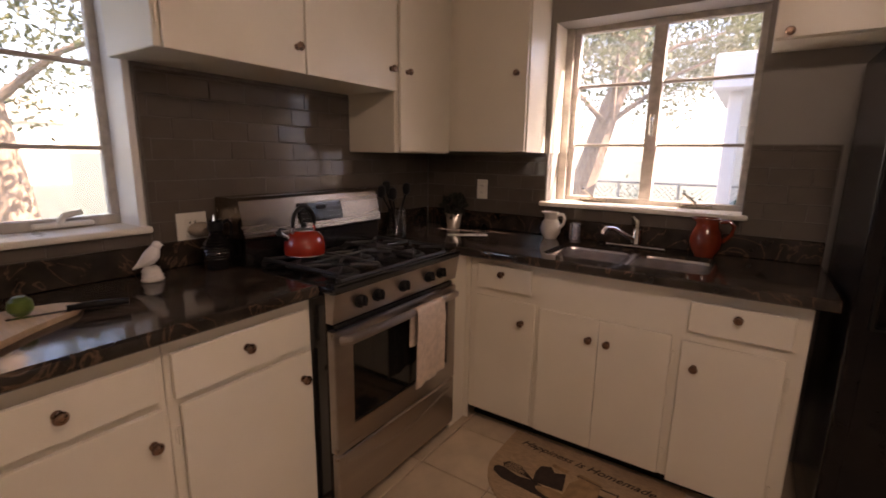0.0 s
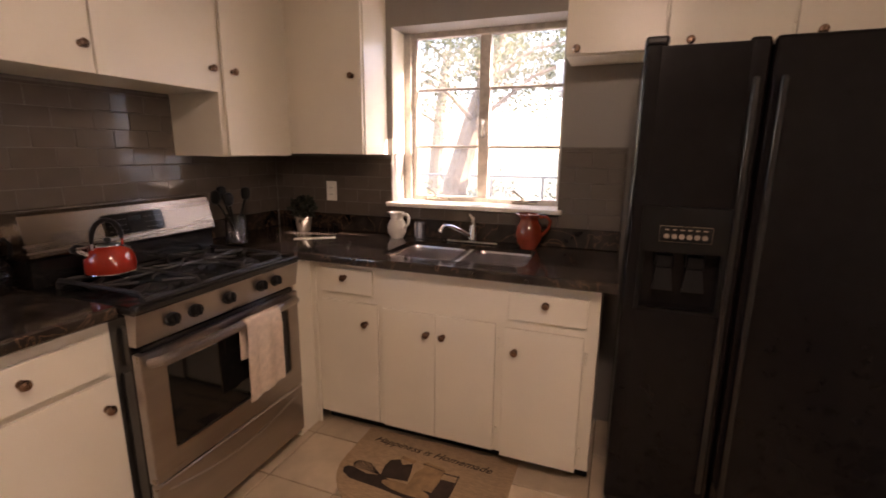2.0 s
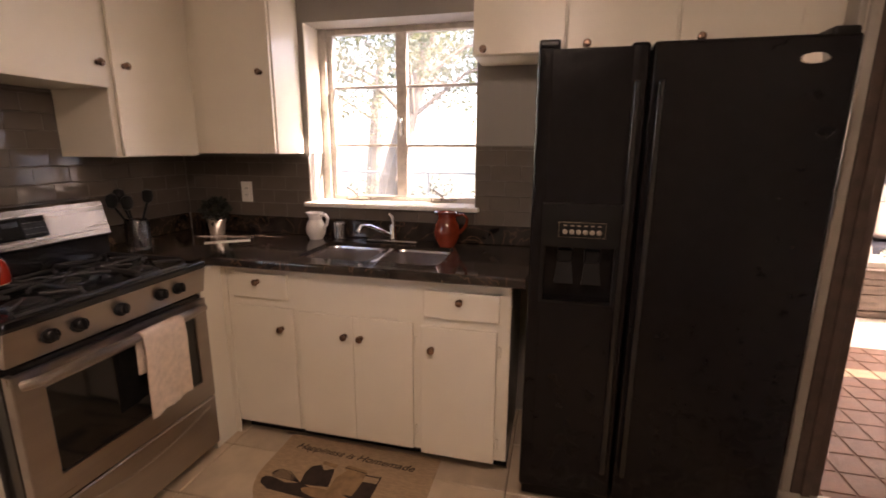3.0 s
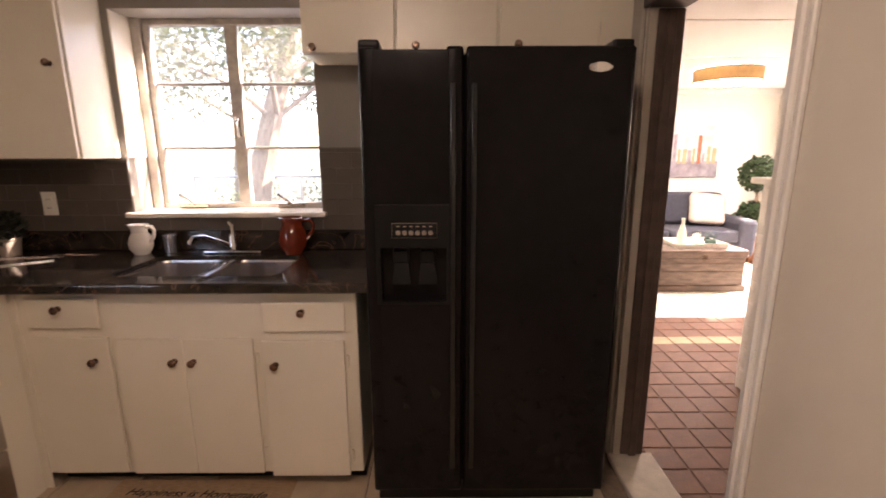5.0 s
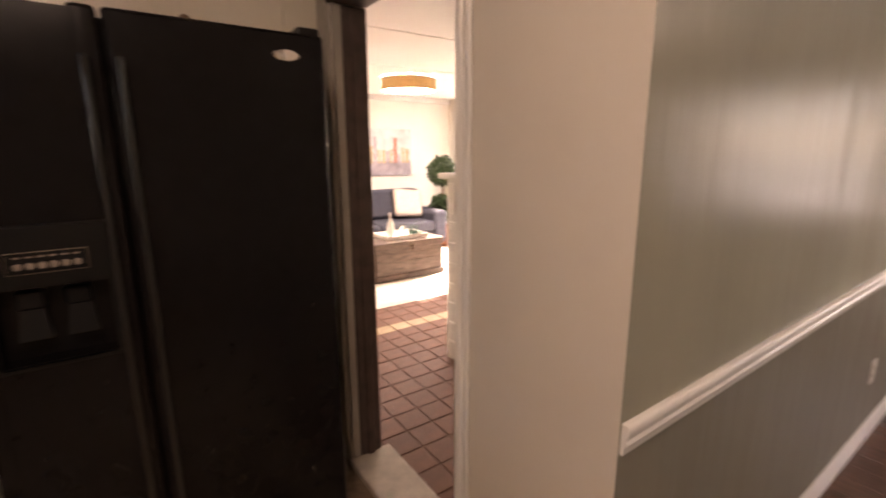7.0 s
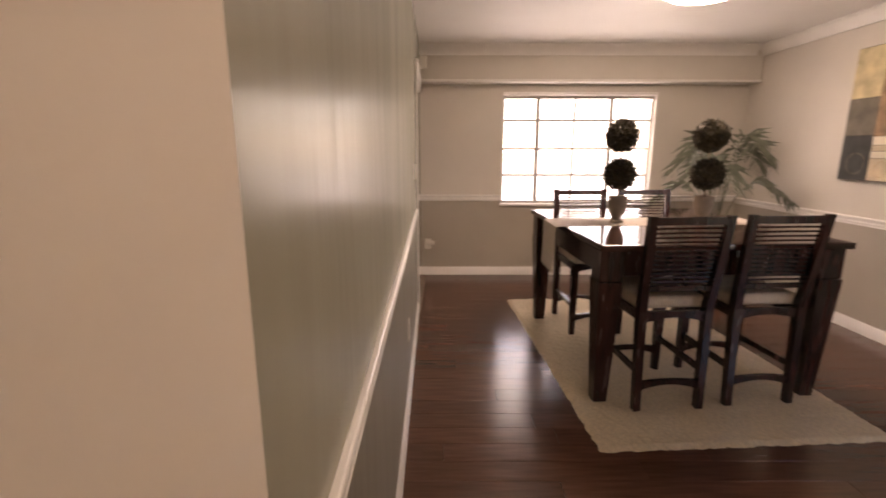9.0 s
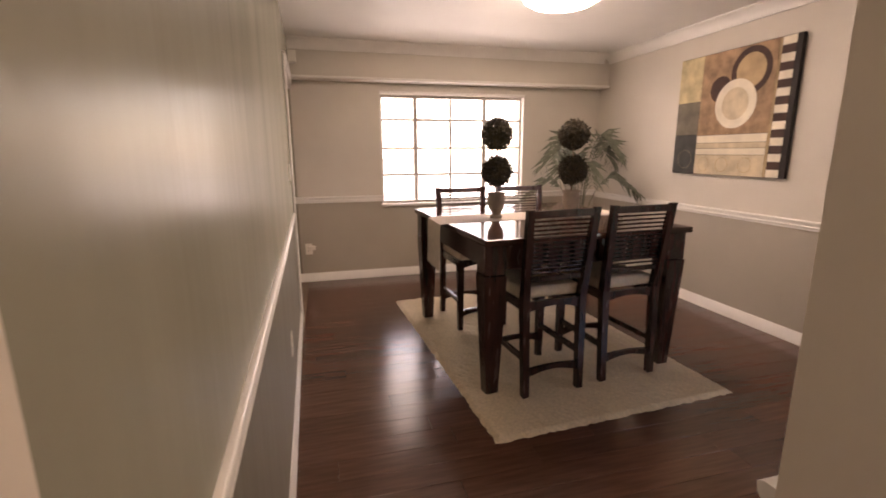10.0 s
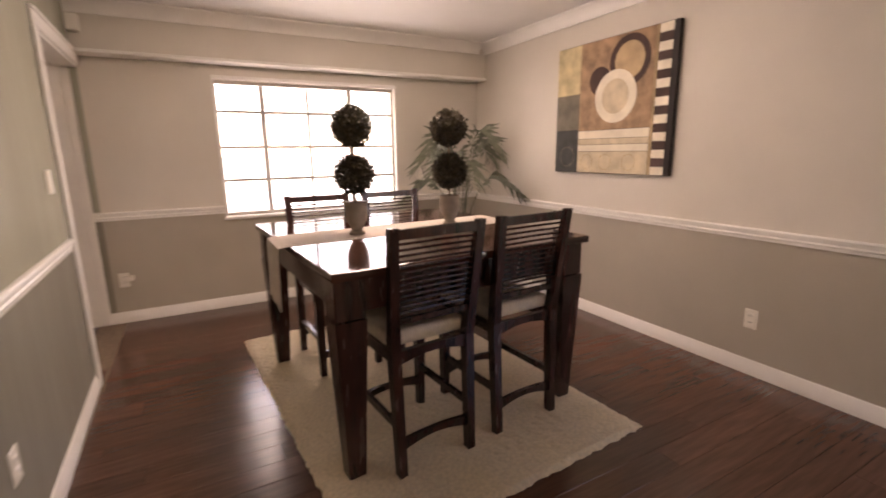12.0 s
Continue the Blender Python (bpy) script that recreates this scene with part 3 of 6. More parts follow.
# ---- windows of the kitchen ----
w, h = NWIN[1] - NWIN[0], NWIN[3] - NWIN[2]
NWX = NWIN[0] + 0.05
w -= 0.05
M = Matrix.Translation((NWX, YN + 0.165, NWIN[2]))
win, put = window_thing("window_1", "old painted metal casement window with six panes above the sink", M, w, h, [w / 2 - 0.008], [0.315, 0.63], WINFR, frame=0.032, split={w / 2 - 0.008: 0.062})
part("side_frame", B(NWIN[0], NWX - 0.001, YN + 0.15, YN + 0.2, NWIN[2], NWIN[3], bev=0.004), WINFR, win)
part("window_liner", B(NWIN[0] - 0.004, NWIN[0] + 0.006, YN + 0.002, YN + 0.149, 1.385, NWIN[3] - 0.001, bev=0.002), CAB, win)
part("window_sill", B(NWIN[0] - 0.03, NWIN[1] + 0.025, YN - 0.04, YN + 0.16, NWIN[2] - 0.02, NWIN[2] + 0.004, bev=0.008, seg=2), SILL, win)
bm = bmesh.new()
box(bm, w / 2 - 0.018, w / 2 + 0.006, -0.016, 0.002, 0.37, 0.47, bev=0.004)
tube(bm, [(w / 2 - 0.004, -0.018, 0.455), (w / 2 - 0.004, -0.04, 0.44), (w / 2 + 0.002, -0.042, 0.36)], 0.006)
put("latch", bm, NICKEL, win)
for cx in (0.17, w - 0.2):
    bm = bmesh.new()
    box(bm, cx - 0.07, cx + 0.07, -0.03, 0.0, 0.008, 0.024, bev=0.005)
    tube(bm, [(cx, -0.03, 0.026), (cx - 0.02, -0.04, 0.05), (cx - 0.055, -0.045, 0.075)], [0.009, 0.007, 0.006])
    lathe(bm, [(0, 0), (0.01, 0.002), (0.01, 0.012), (0, 0.016)], (cx - 0.055, -0.045, 0.07), 10)
    put("crank", bm, NICKEL, win)
w2, h2 = WWIN[1] - WWIN[0], WWIN[3] - WWIN[2]
M = Matrix.Translation((XW - 0.155, WWIN[0], WWIN[2])) @ Matrix(((0, -1, 0, 0), (1, 0, 0, 0), (0, 0, 1, 0), (0, 0, 0, 1)))
win, put = window_thing("window_2", "old painted metal casement window beside the range", M, w2, h2, [w2 / 2], [0.275, 0.56, 0.84], WINFR, frame=0.036, split={w2 / 2: 0.06})
part("window_sill", B(XW - 0.15, XW + 0.035, WWIN[0] - 0.02, WWIN[1] + 0.02, WWIN[2] - 0.02, WWIN[2] + 0.004, bev=0.008, seg=2), SILL, win)
bm = bmesh.new()
box(bm, w2 - 0.27, w2 - 0.10, -0.03, 0.0, 0.008, 0.026, bev=0.005)
tube(bm, [(w2 - 0.2, -0.03, 0.026), (w2 - 0.19, -0.045, 0.05), (w2 - 0.14, -0.05, 0.06)], [0.012, 0.011, 0.009])
put("crank", bm, WHPLA, win)
part("window_liner", B(XW - 0.15, XW + 0.006, WWIN[1] - 0.012, WWIN[1] + 0.012, WWIN[2], WWIN[3], bev=0.004), TRIM, win)
# dining window
w3, h3 = EWIN[1] - EWIN[0], EWIN[3] - EWIN[2]
M = Matrix.Translation((XF + 0.06, EWIN[1], EWIN[2])) @ Matrix(((0, 1, 0, 0), (-1, 0, 0, 0), (0, 0, 1, 0), (0, 0, 0, 1)))
win, put = window_thing("window_3", "white metal picture window with sixteen panes and side vents", M, w3, h3, [0.386, 0.777, 1.168], [0.305, 0.586, 0.881], WINFR, frame=0.03, bar=0.024, split={0.386: 0.042, 1.168: 0.042})
bm = bmesh.new()
box(bm, XF - 0.014, XF - 0.001, EWIN[0] - 0.0, EWIN[1] + 0.0, EWIN[3], EWIN[3] + 0.03, bev=0.004)
box(bm, XF - 0.03, XF + 0.06, EWIN[0] - 0.01, EWIN[1] + 0.01, EWIN[2] - 0.025, EWIN[2] + 0.002, bev=0.005)
box(bm, XF + 0.001, XF + 0.06, EWIN[0], EWIN[0] + 0.012, EWIN[2] + 0.002, EWIN[3], bev=0.002)
box(bm, XF + 0.001, XF + 0.06, EWIN[1] - 0.012, EWIN[1], EWIN[2] + 0.002, EWIN[3], bev=0.002)
part("window_sill", bm, TRIM, win)

# ---- kitchen cabinets ----
MN = Matrix(((1, 0, 0, 0), (0, -1, 0, 0), (0, 0, 1, 0), (0, 0, 0, 1)))       # u along x, d towards -y
MW = Matrix(((0, 1, 0, 0), (1, 0, 0, 0), (0, 0, 1, 0), (0, 0, 0, 1)))        # u along y, d towards +x


def knob(M, u, d, z, parent):
    bm = bmesh.new()
    lathe(bm, [(0, 0), (0.012, 0), (0.012, 0.003), (0.006, 0.006), (0.006, 0.013), (0.014, 0.018), (0.0165, 0.024), (0.013, 0.03), (0.006, 0.032), (0.005, 0.030), (0, 0.030)],
          (u, d, z), 14, Matrix.Rotation(radians(-90), 4, 'X'))
    bmesh.ops.transform(bm, matrix=M, verts=bm.verts)
    return part("knob", bm, COPNI, parent, "round aged copper-toned knob")


def cabinet(label, M, off, u0, u1, z0, z1, depth, fronts, toe=0.0, hollow=False):
    """A face-frame cabinet. fronts: (kind, u0, u1, z0, z1, knob u, knob z, hinge u or None)."""
    T = Matrix.Translation(off) @ M
    c = T @ Vector(((u0 + u1) / 2, -depth / 2, z0))
    cab = thing("base_cabinet" if toe else "wall_cabinet", label, "cabinet", c)
    bm = bmesh.new()
    if hollow:
        box(bm, u0, u1, -0.02, 0, z0 + toe, z1, bev=0.003)
        for side, q in (("side_panel", (u0, u0 + 0.018, z0 + toe, z1)), ("side_panel", (u1 - 0.018, u1, z0 + toe, z1)), ("bottom_panel", (u0 + 0.0185, u1 - 0.0185, z0 + toe, z0 + toe + 0.018))):
            panel = B(q[0], q[1], -depth + 0.002, -0.0205, q[2], q[3])
            bmesh.ops.transform(panel, matrix=T, verts=panel.verts)
            part(side, panel, CAB, cab)
    else:
        box(bm, u0, u1, -depth + 0.002, 0, z0 + toe, z1, bev=0.003)
    bmesh.ops.transform(bm, matrix=T, verts=bm.verts)
    part("body", bm, CAB, cab)
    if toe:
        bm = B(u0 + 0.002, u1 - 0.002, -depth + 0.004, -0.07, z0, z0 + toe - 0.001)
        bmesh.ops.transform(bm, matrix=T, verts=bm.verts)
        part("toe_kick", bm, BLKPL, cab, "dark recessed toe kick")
    for kind, a, b, lo, hi, ku, kz, hu in fronts:
        bm = B(a, b, 0.006, 0.021, lo, hi, bev=0.003, seg=2)
        box(bm, a + 0.02, b - 0.02, 0.0002, 0.0065, lo + 0.02, hi - 0.02)
        bmesh.ops.transform(bm, matrix=T, verts=bm.verts)
        f = part(kind, bm, CAB, cab)
        if ku is not None:
            knob(T, ku, 0.021, kz, f)
        if hu is not None:
            for z in (lo + 0.09, hi - 0.09):
                bm = B(hu - 0.008, hu + 0.008, 0.001, 0.006, z - 0.022, z + 0.022, bev=0.001)
                tube(bm, [(hu, 0.009, z - 0.026), (hu, 0.009, z + 0.026)], 0.004, 8)
                bmesh.ops.transform(bm, matrix=T, verts=bm.verts)
                part("hinge", bm, CAB, f)
    return cab


FN = (0, 1.99, 0)
cabinet("white painted sink base cabinet with knobbed drawers and doors", MN, FN, -1.22, 0.115, 0, 0.886, 0.55, [
    ("drawer", -1.172, -0.893, 0.738, 0.857, -1.04, 0.818, None),
    ("door", -1.178, -0.870, 0.090, 0.698, -0.930, 0.600, None),
    ("door", -0.845, -0.578, 0.085, 0.690, -0.615, 0.597, None),
    ("door", -0.576, -0.300, 0.085, 0.690, -0.539, 0.595, -0.292),
    ("drawer", -0.25, 0.07, 0.72, 0.838, -0.095, 0.802, None),
    ("door", -0.265, 0.062, 0.07, 0.680, -0.214, 0.58, 0.072)], toe=0.075, hollow=True)
FW = (-1.335, 0, 0)
cabinet("white painted base cabinet with drawer and door beside the range", MW, FW, 0.595, 1.09, 0, 0.886, 0.565, [
    ("drawer", 0.608, 1.05, 0.712, 0.842, 0.822, 0.787, None),
    ("door", 0.620, 1.062, 0.09, 0.690, 1.022, 0.60, 0.612)], toe=0.08)
cabinet("white painted base cabinet with drawer and door under the window", MW, FW, 0.09, 0.593, 0, 0.886, 0.565, [
    ("drawer", 0.125, 0.568, 0.722, 0.838, 0.362, 0.79, None),
    ("door", 0.125, 0.576, 0.09, 0.700, 0.542, 0.612, None)], toe=0.08)
cabinet("white painted base cabinet at the end of the counter", MW, FW, -0.6, 0.088, 0, 0.886, 0.565, [
    ("drawer", -0.56, 0.06, 0.735, 0.845, -0.25, 0.79, None),
    ("door", -0.56, 0.06, 0.09, 0.705, 0.0, 0.61, None)], toe=0.08)
solid("filler_panel", B(-1.33, -1.245, 1.845, 1.985, 0.0, 0.886, bev=0.003), CAB, "narrow white painted filler panel between range and cabinets", "panel")
solid("filler_panel", B(-1.30, -1.223, 1.99, 2.0, 0.0, 0.886, bev=0.002), CAB, "narrow white painted filler panel between range and cabinets", "panel")
# wall cabinets
FUW = (-1.585, 0, 0)
cabinet("white painted wall cabinet with two doors above the range", MW, FUW, 0.772, 1.838, 1.658, HC, 0.315, [
    ("door", 0.790, 1.300, 1.655, 2.38, 1.262, 1.745, 0.782),
    ("door", 1.308, 1.830, 1.655, 2.38, 1.790, 1.75, None)])
cabinet("tall white painted corner wall cabinet", MW, FUW, 1.840, 2.30, 1.372, HC, 0.315, [
    ("door", 1.862, 2.292, 1.376, 2.38, 1.91, 1.752, None)])
FUN = (0, 2.30, 0)
cabinet("tall white painted wall cabinet beside the window", MN, FUN, -1.583, -1.098, 1.384, HC, 0.245, [
    ("door", -1.505, -1.104, 1.386, 2.38, -1.155, 1.77, None)])
cabinet("white painted three-door wall cabinet over the refrigerator", MN, FUN, -0.118, 1.245, 1.803, HC, 0.245, [
    ("door", -0.115, 0.262, 1.806, 2.38, -0.07, 1.825, 0.267),
    ("door", 0.272, 0.680, 1.806, 2.38, 0.35, 1.83, 0.686),
    ("door", 0.692, 1.095, 1.806, 2.38, 0.765, 1.835, 1.105)])

# ---- worktops ----
SX0, SX1, SY0, SY1 = -0.885, -0.205, 2.035, 2.395
bm = bmesh.new()
EDGE = 1.92


def slab(bm, x0, x1, y0, y1, front=None):
    z0, z1, r = ZC - 0.042, ZC, 0.012
    if front == 'y':
        prism(bm, [(y1, z0), (y0 + r, z0), (y0 + 0.003, z0 + 0.006), (y0, z0 + 0.02), (y0 + 0.004, z1 - 0.006), (y0 + r, z1), (y1, z1)], 'x', x0, x1)
    elif front == 'x':
        prism(bm, [(x0, z0), (x1 - r, z0), (x1 - 0.003, z0 + 0.006), (x1, z0 + 0.02), (x1 - 0.004, z1 - 0.006), (x1 - r, z1), (x0, z1)], 'y', y0, y1)
    else:
        box(bm, x0, x1, y0, y1, z0, z1)


slab(bm, -1.27, 0.168, EDGE, SY0, 'y')
slab(bm, -1.27, SX0, SY0, SY1)
slab(bm, SX1, 0.168, SY0, SY1)
slab(bm, -1.27, 0.168, SY1, YN - 0.002)
slab(bm, XW + 0.002, -1.27, 1.842, YN - 0.002)
for cx, cy, sx, sy in ((SX0, SY0, 1, 1), (SX1, SY0, -1, 1), (SX0, SY1, 1, -1), (SX1, SY1, -1, -1)):
    k = 0.05
    arc = [(cx + sx * (k - k * math.sin(a)), cy + sy * (k - k * math.cos(a))) for a in (0, 0.39, 0.785, 1.18, 1.571)]
    prism(bm, [(cx, cy), *arc], 'z', ZC - 0.042, ZC)
solid("granite_worktop", bm, GRAN, "polished dark granite worktop with gold veins around the sink", "worktop")
bm = bmesh.new()
slab(bm, XW + 0.002, -1.272, -0.62, 1.07, 'x')
solid("granite_worktop", bm, GRAN, "polished dark granite worktop with gold veins beside the range", "worktop")
solid("granite_backsplash", B(-1.875, 0.168, YN - 0.022, YN - 0.002, ZC + 0.001, ZC + 0.1, bev=0.003), GRAN, "low dark granite upstand behind the sink", "backsplash")
solid("granite_backsplash", B(XW + 0.002, XW + 0.022, 1.85, YN - 0.024, ZC + 0.001, ZC + 0.1, bev=0.003), GRAN, "low dark granite upstand in the corner", "backsplash")
solid("granite_backsplash", B(XW + 0.002, XW + 0.022, -0.62, 1.07, ZC + 0.001, ZC + 0.1, bev=0.003), GRAN, "low dark granite upstand under the window", "backsplash")


def bowl(bm, x0, x1, y0, y1, z1, depth):
    def ring(inset, z, r):
        pts = []
        for cx, cy, a0 in ((x1 - inset - r, y1 - inset - r, 0), (x0 + inset + r, y1 - inset - r, 90), (x0 + inset + r, y0 + inset + r, 180), (x1 - inset - r, y0 + inset + r, 270)):
            for k in range(6):
                a = radians(a0 + 90 * k / 5)
                pts.append(bm.verts.new((cx + r * math.cos(a), cy + r * math.sin(a), z)))
        return pts
    rs = [ring(-0.02, z1, 0.07), ring(0, z1, 0.05), ring(0.003, z1 - 0.01, 0.05), ring(0.012, z1 - depth + 0.03, 0.05), ring(0.03, z1 - depth + 0.006, 0.04), ring(0.06, z1 - depth, 0.03)]
    for a, b in zip(rs, rs[1:]):
        for i in range(len(a)):
            j = (i + 1) % len(a)
            bm.faces.new([a[i], a[j], b[j], b[i]])
    bm.faces.new(rs[-1])


sk = thing("kitchen_sink", "satin steel undermount double bowl sink in dark granite", "sink", (-0.545, 2.21, 0.74))
bm = bmesh.new()
bowl(bm, SX0 + 0.01, -0.555, SY0 + 0.005, SY1 - 0.005, ZC - 0.02, 0.16)
part("bowl", bm, SINKST, sk)
bm = bmesh.new()
bowl(bm, -0.515, SX1 - 0.01, SY0 + 0.005, SY1 - 0.005, ZC - 0.02, 0.17)
part("bowl", bm, SINKST, sk)
part("divider", B(-0.56, -0.51, SY0 + 0.003, SY1 - 0.003, ZC - 0.045, ZC - 0.012, bev=0.008, seg=2), SINKST, sk)
for x in (-0.72, -0.36):
    bm = bmesh.new()
    lathe(bm, [(0.042, 0.001), (0.042, 0.004), (0.034, 0.004), (0.03, -0.001), (0, -0.001)], (x, 2.215, ZC - 0.185 if x > -0.5 else ZC - 0.177), 20)
    part("drain", bm, CHROME, sk)
fc = thing("faucet", "chrome single-lever kitchen faucet on a long base plate", "faucet", (-0.56, 2.46, ZC))
bm = B(-0.70, -0.42, 2.432, 2.488, ZC + 0.0005, ZC + 0.014, bev=0.006, seg=2)
part("base_plate", bm, CHROME, fc)
bm = bmesh.new()
lathe(bm, [(0.027, 0.014), (0.026, 0.05), (0.021, 0.06), (0.023, 0.08), (0.018, 0.095), (0, 0.1)], (-0.56, 2.46, ZC), 18)
part("body", bm, CHROME, fc)
bm = bmesh.new()
tube(bm, [(-0.56, 2.455, ZC + 0.03), (-0.60, 2.41, ZC + 0.065), (-0.645, 2.35, ZC + 0.1), (-0.67, 2.31, ZC + 0.102), (-0.678, 2.298, ZC + 0.085), (-0.679, 2.296, ZC + 0.075)], [0.013, 0.012, 0.011, 0.012, 0.014, 0.014], 12)
part("spout", bm, CHROME, fc)
bm = bmesh.new()
tube(bm, [(-0.56, 2.462, ZC + 0.095), (-0.565, 2.475, ZC + 0.125), (-0.59, 2.49, ZC + 0.145)], [0.009, 0.011, 0.007], 10)
part("lever", bm, CHROME, fc)

# ---- refrigerator ----
fr = thing("refrigerator", "black side-by-side refrigerator with water dispenser", "refrigerator", (0.615, 2.18, 0))
X0, X1, XS, YF, ZT = 0.166, 1.068, 0.513, 1.845, 1.745
part("body", B(X0 + 0.004, X1 - 0.004, YF + 0.075, 2.49, 0.03, ZT - 0.012, bev=0.006), FRIDGE, fr)
part("kick_grille", B(X0 + 0.01, X1 - 0.01, YF + 0.06, YF + 0.09, 0.012, 0.09, bev=0.004), BLKPL, fr)
DX0, DX1, DZ0, DZ1 = 0.205, 0.470, 0.875, 1.235
CX0, CX1, CZ0, CZ1 = 0.222, 0.452, 0.888, 1.082
bm = bmesh.new()
box(bm, X0, CX0, YF, YF + 0.07, 0.095, ZT, bev=0.012, seg=3)
box(bm, CX1, XS - 0.004, YF, YF + 0.07, 0.095, ZT, bev=0.012, seg=3)
box(bm, CX0 - 0.013, CX1 + 0.013, YF + 0.0012, YF + 0.069, 0.107, CZ0)
box(bm, CX0 - 0.013, CX1 + 0.013, YF + 0.0012, YF + 0.069, CZ1, ZT - 0.012)
box(bm, CX0 - 0.013, CX1 + 0.013, YF + 0.06, YF + 0.069, CZ0, CZ1)
fd = part("freezer_door", bm, FRIDGE, fr)
part("fridge_door", B(XS + 0.004, X1, YF, YF + 0.07, 0.095, ZT, bev=0.012, seg=3), FRIDGE, fr)
bm = frame_ring(bmesh.new(), 'y', YF + 0.002, YF - 0.009, (DX0, DX1, DZ0, DZ1), (CX0, CX1, CZ0, CZ1))
dsp = part("dispenser", bm, BLKPL, fr, "black plastic water and ice dispenser")
bm = B(0.262, 0.420, YF - 0.0105, YF - 0.0085, 1.118, 1.172, bev=0.001)
part("button_frame", bm, NICKEL, dsp, "thin pale frame round the buttons")
part("button_panel", B(0.264, 0.418, YF - 0.0125, YF - 0.0108, 1.12, 1.17, bev=0.001), BLKPL, dsp)
for k in range(6):
    bm = bmesh.new()
    lathe(bm, [(0, 0.006), (0.007, 0.005), (0.009, 0.0)], (0.285 + k * 0.0225, YF - 0.0127, 1.138), 12, Matrix.Rotation(radians(90), 4, 'X'))
    part("button", bm, STONEPOT, dsp, "grey round button")
    part("mark", B(0.279 + k * 0.0225, 0.291 + k * 0.0225, YF - 0.0132, YF - 0.0126, 1.158, 1.162), STONEPOT, dsp)
for x in (0.29, 0.385):
    bm = bmesh.new()
    taper(bm, (x, YF + 0.018, 0.945), (0.034, 0.004), (x, YF + 0.035, 1.02), (0.024, 0.004))
    box(bm, x - 0.028, x + 0.028, YF + 0.025, YF + 0.055, 1.02, 1.07, bev=0.006)
    part("paddle", bm, BLKPL, dsp, "dark dispenser paddle")
for x, s in ((0.474, 1), (0.544, -1)):
    bm = bmesh.new()
    box(bm, x - 0.011, x + 0.011, YF - 0.034, YF - 0.014, 0.22, 1.63, bev=0.009, seg=3)
    for z in (0.23, 0.92, 1.59):
        box(bm, x - 0.009, x + 0.009, YF - 0.015, YF + 0.001, z, z + 0.03, bev=0.002)
    part("handle", bm, BLACK, fr, "long glossy black handle")
for x in (X0 + 0.035, X1 - 0.04):
    part("hinge_cap", B(x - 0.035, x + 0.035, YF + 0.012, YF + 0.11, ZT - 0.01, ZT + 0.022, bev=0.009, seg=2), BLKPL, fr)
bm = bmesh.new()
lathe(bm, [(0, 0.004), (0.03, 0.003), (0.034, 0.0)], (0, 0, 0), 28)
bmesh.ops.transform(bm, matrix=Matrix.Translation((0.953, YF - 0.0005, 1.678)) @ Matrix.Rotation(radians(90), 4, 'X') @ Matrix.Diagonal((1.15, 0.5, 1, 1)), verts=bm.verts)
part("badge", bm, CHROME, fr, "oval silver badge")
fr.location.x += 0.016

# ---- range ----
rg = thing("gas_range", "stainless steel gas range with black cooktop", "range", (-1.55, 1.45, 0))
RY0, RY1, RX = 1.075, 1.838, -1.215
part("body", B(XW + 0.03, RX - 0.035, RY0, RY1, 0.03, 0.90, bev=0.004), BLACK, rg)
bm = B(XW + 0.09, RX + 0.012, RY0 - 0.002, RY1 + 0.002, 0.902, 0.925, bev=0.007, seg=2)
box(bm, RX - 0.01, RX + 0.02, RY0 - 0.002, RY1 + 0.002, 0.906, 0.938, bev=0.008, seg=2)
top = part("cooktop", bm, BLACK, rg, "glossy black enamel cooktop")
bm = bmesh.new()
prism(bm, [(RX - 0.035, 0.80), (RX - 0.004, 0.80), (RX + 0.014, 0.905), (RX - 0.035, 0.905)], 'y', RY0, RY1)
cp = part("control_panel", bm, STEEL, rg, "brushed steel control panel")
for y in (1.195, 1.285, 1.435, 1.605, 1.69):
    bm = bmesh.new()
    lathe(bm, [(0.026, 0), (0.026, 0.006), (0.021, 0.008), (0.019, 0.026), (0.015, 0.029), (0, 0.029)], (0, 0, 0), 18)
    box(bm, -0.019, 0.019, -0.005, 0.005, 0.024, 0.036, bev=0.003)
    bmesh.ops.transform(bm, matrix=Matrix.Translation((RX + 0.005, y, 0.858)) @ Matrix.Rotation(radians(80), 4, 'Y'), verts=bm.verts)
    part("burner_knob", bm, BLKPL, cp, "black burner knob")
part("vent_slot", B(RX - 0.03, RX - 0.01, RY0 + 0.02, RY1 - 0.02, 0.772, 0.789), BLACK, rg)
bm = bmesh.new()
OX = RX + 0.002
frame_ring(bm, 'x', OX - 0.035, OX, (RY0 + 0.003, RY1 - 0.003, 0.305, 0.77), (RY0 + 0.09, RY1 - 0.07, 0.40, 0.70))
od = part("oven_door", bm, STEEL, rg, "brushed steel oven door with a dark window")
part("oven_window", B(OX - 0.02, OX - 0.008, RY0 + 0.089, RY1 - 0.069, 0.399, 0.701), DGLASS, od, "dark oven window glass")
bm = bmesh.new()
tube(bm, [(OX, RY0 + 0.03, 0.735), (OX + 0.03, RY0 + 0.05, 0.742), (OX + 0.045, RY0 + 0.16, 0.748), (OX + 0.05, 1.456, 0.75), (OX + 0.045, RY1 - 0.16, 0.748), (OX + 0.03, RY1 - 0.05, 0.742), (OX, RY1 - 0.03, 0.735)], 0.016, 10)
part("oven_handle", bm, STEEL, od, "curved steel towel-bar handle")
bm = B(OX - 0.035, OX, RY0 + 0.003, RY1 - 0.003, 0.06, 0.298, bev=0.006)
dw2 = part("warming_drawer", bm, STEEL, rg)
bm = bmesh.new()
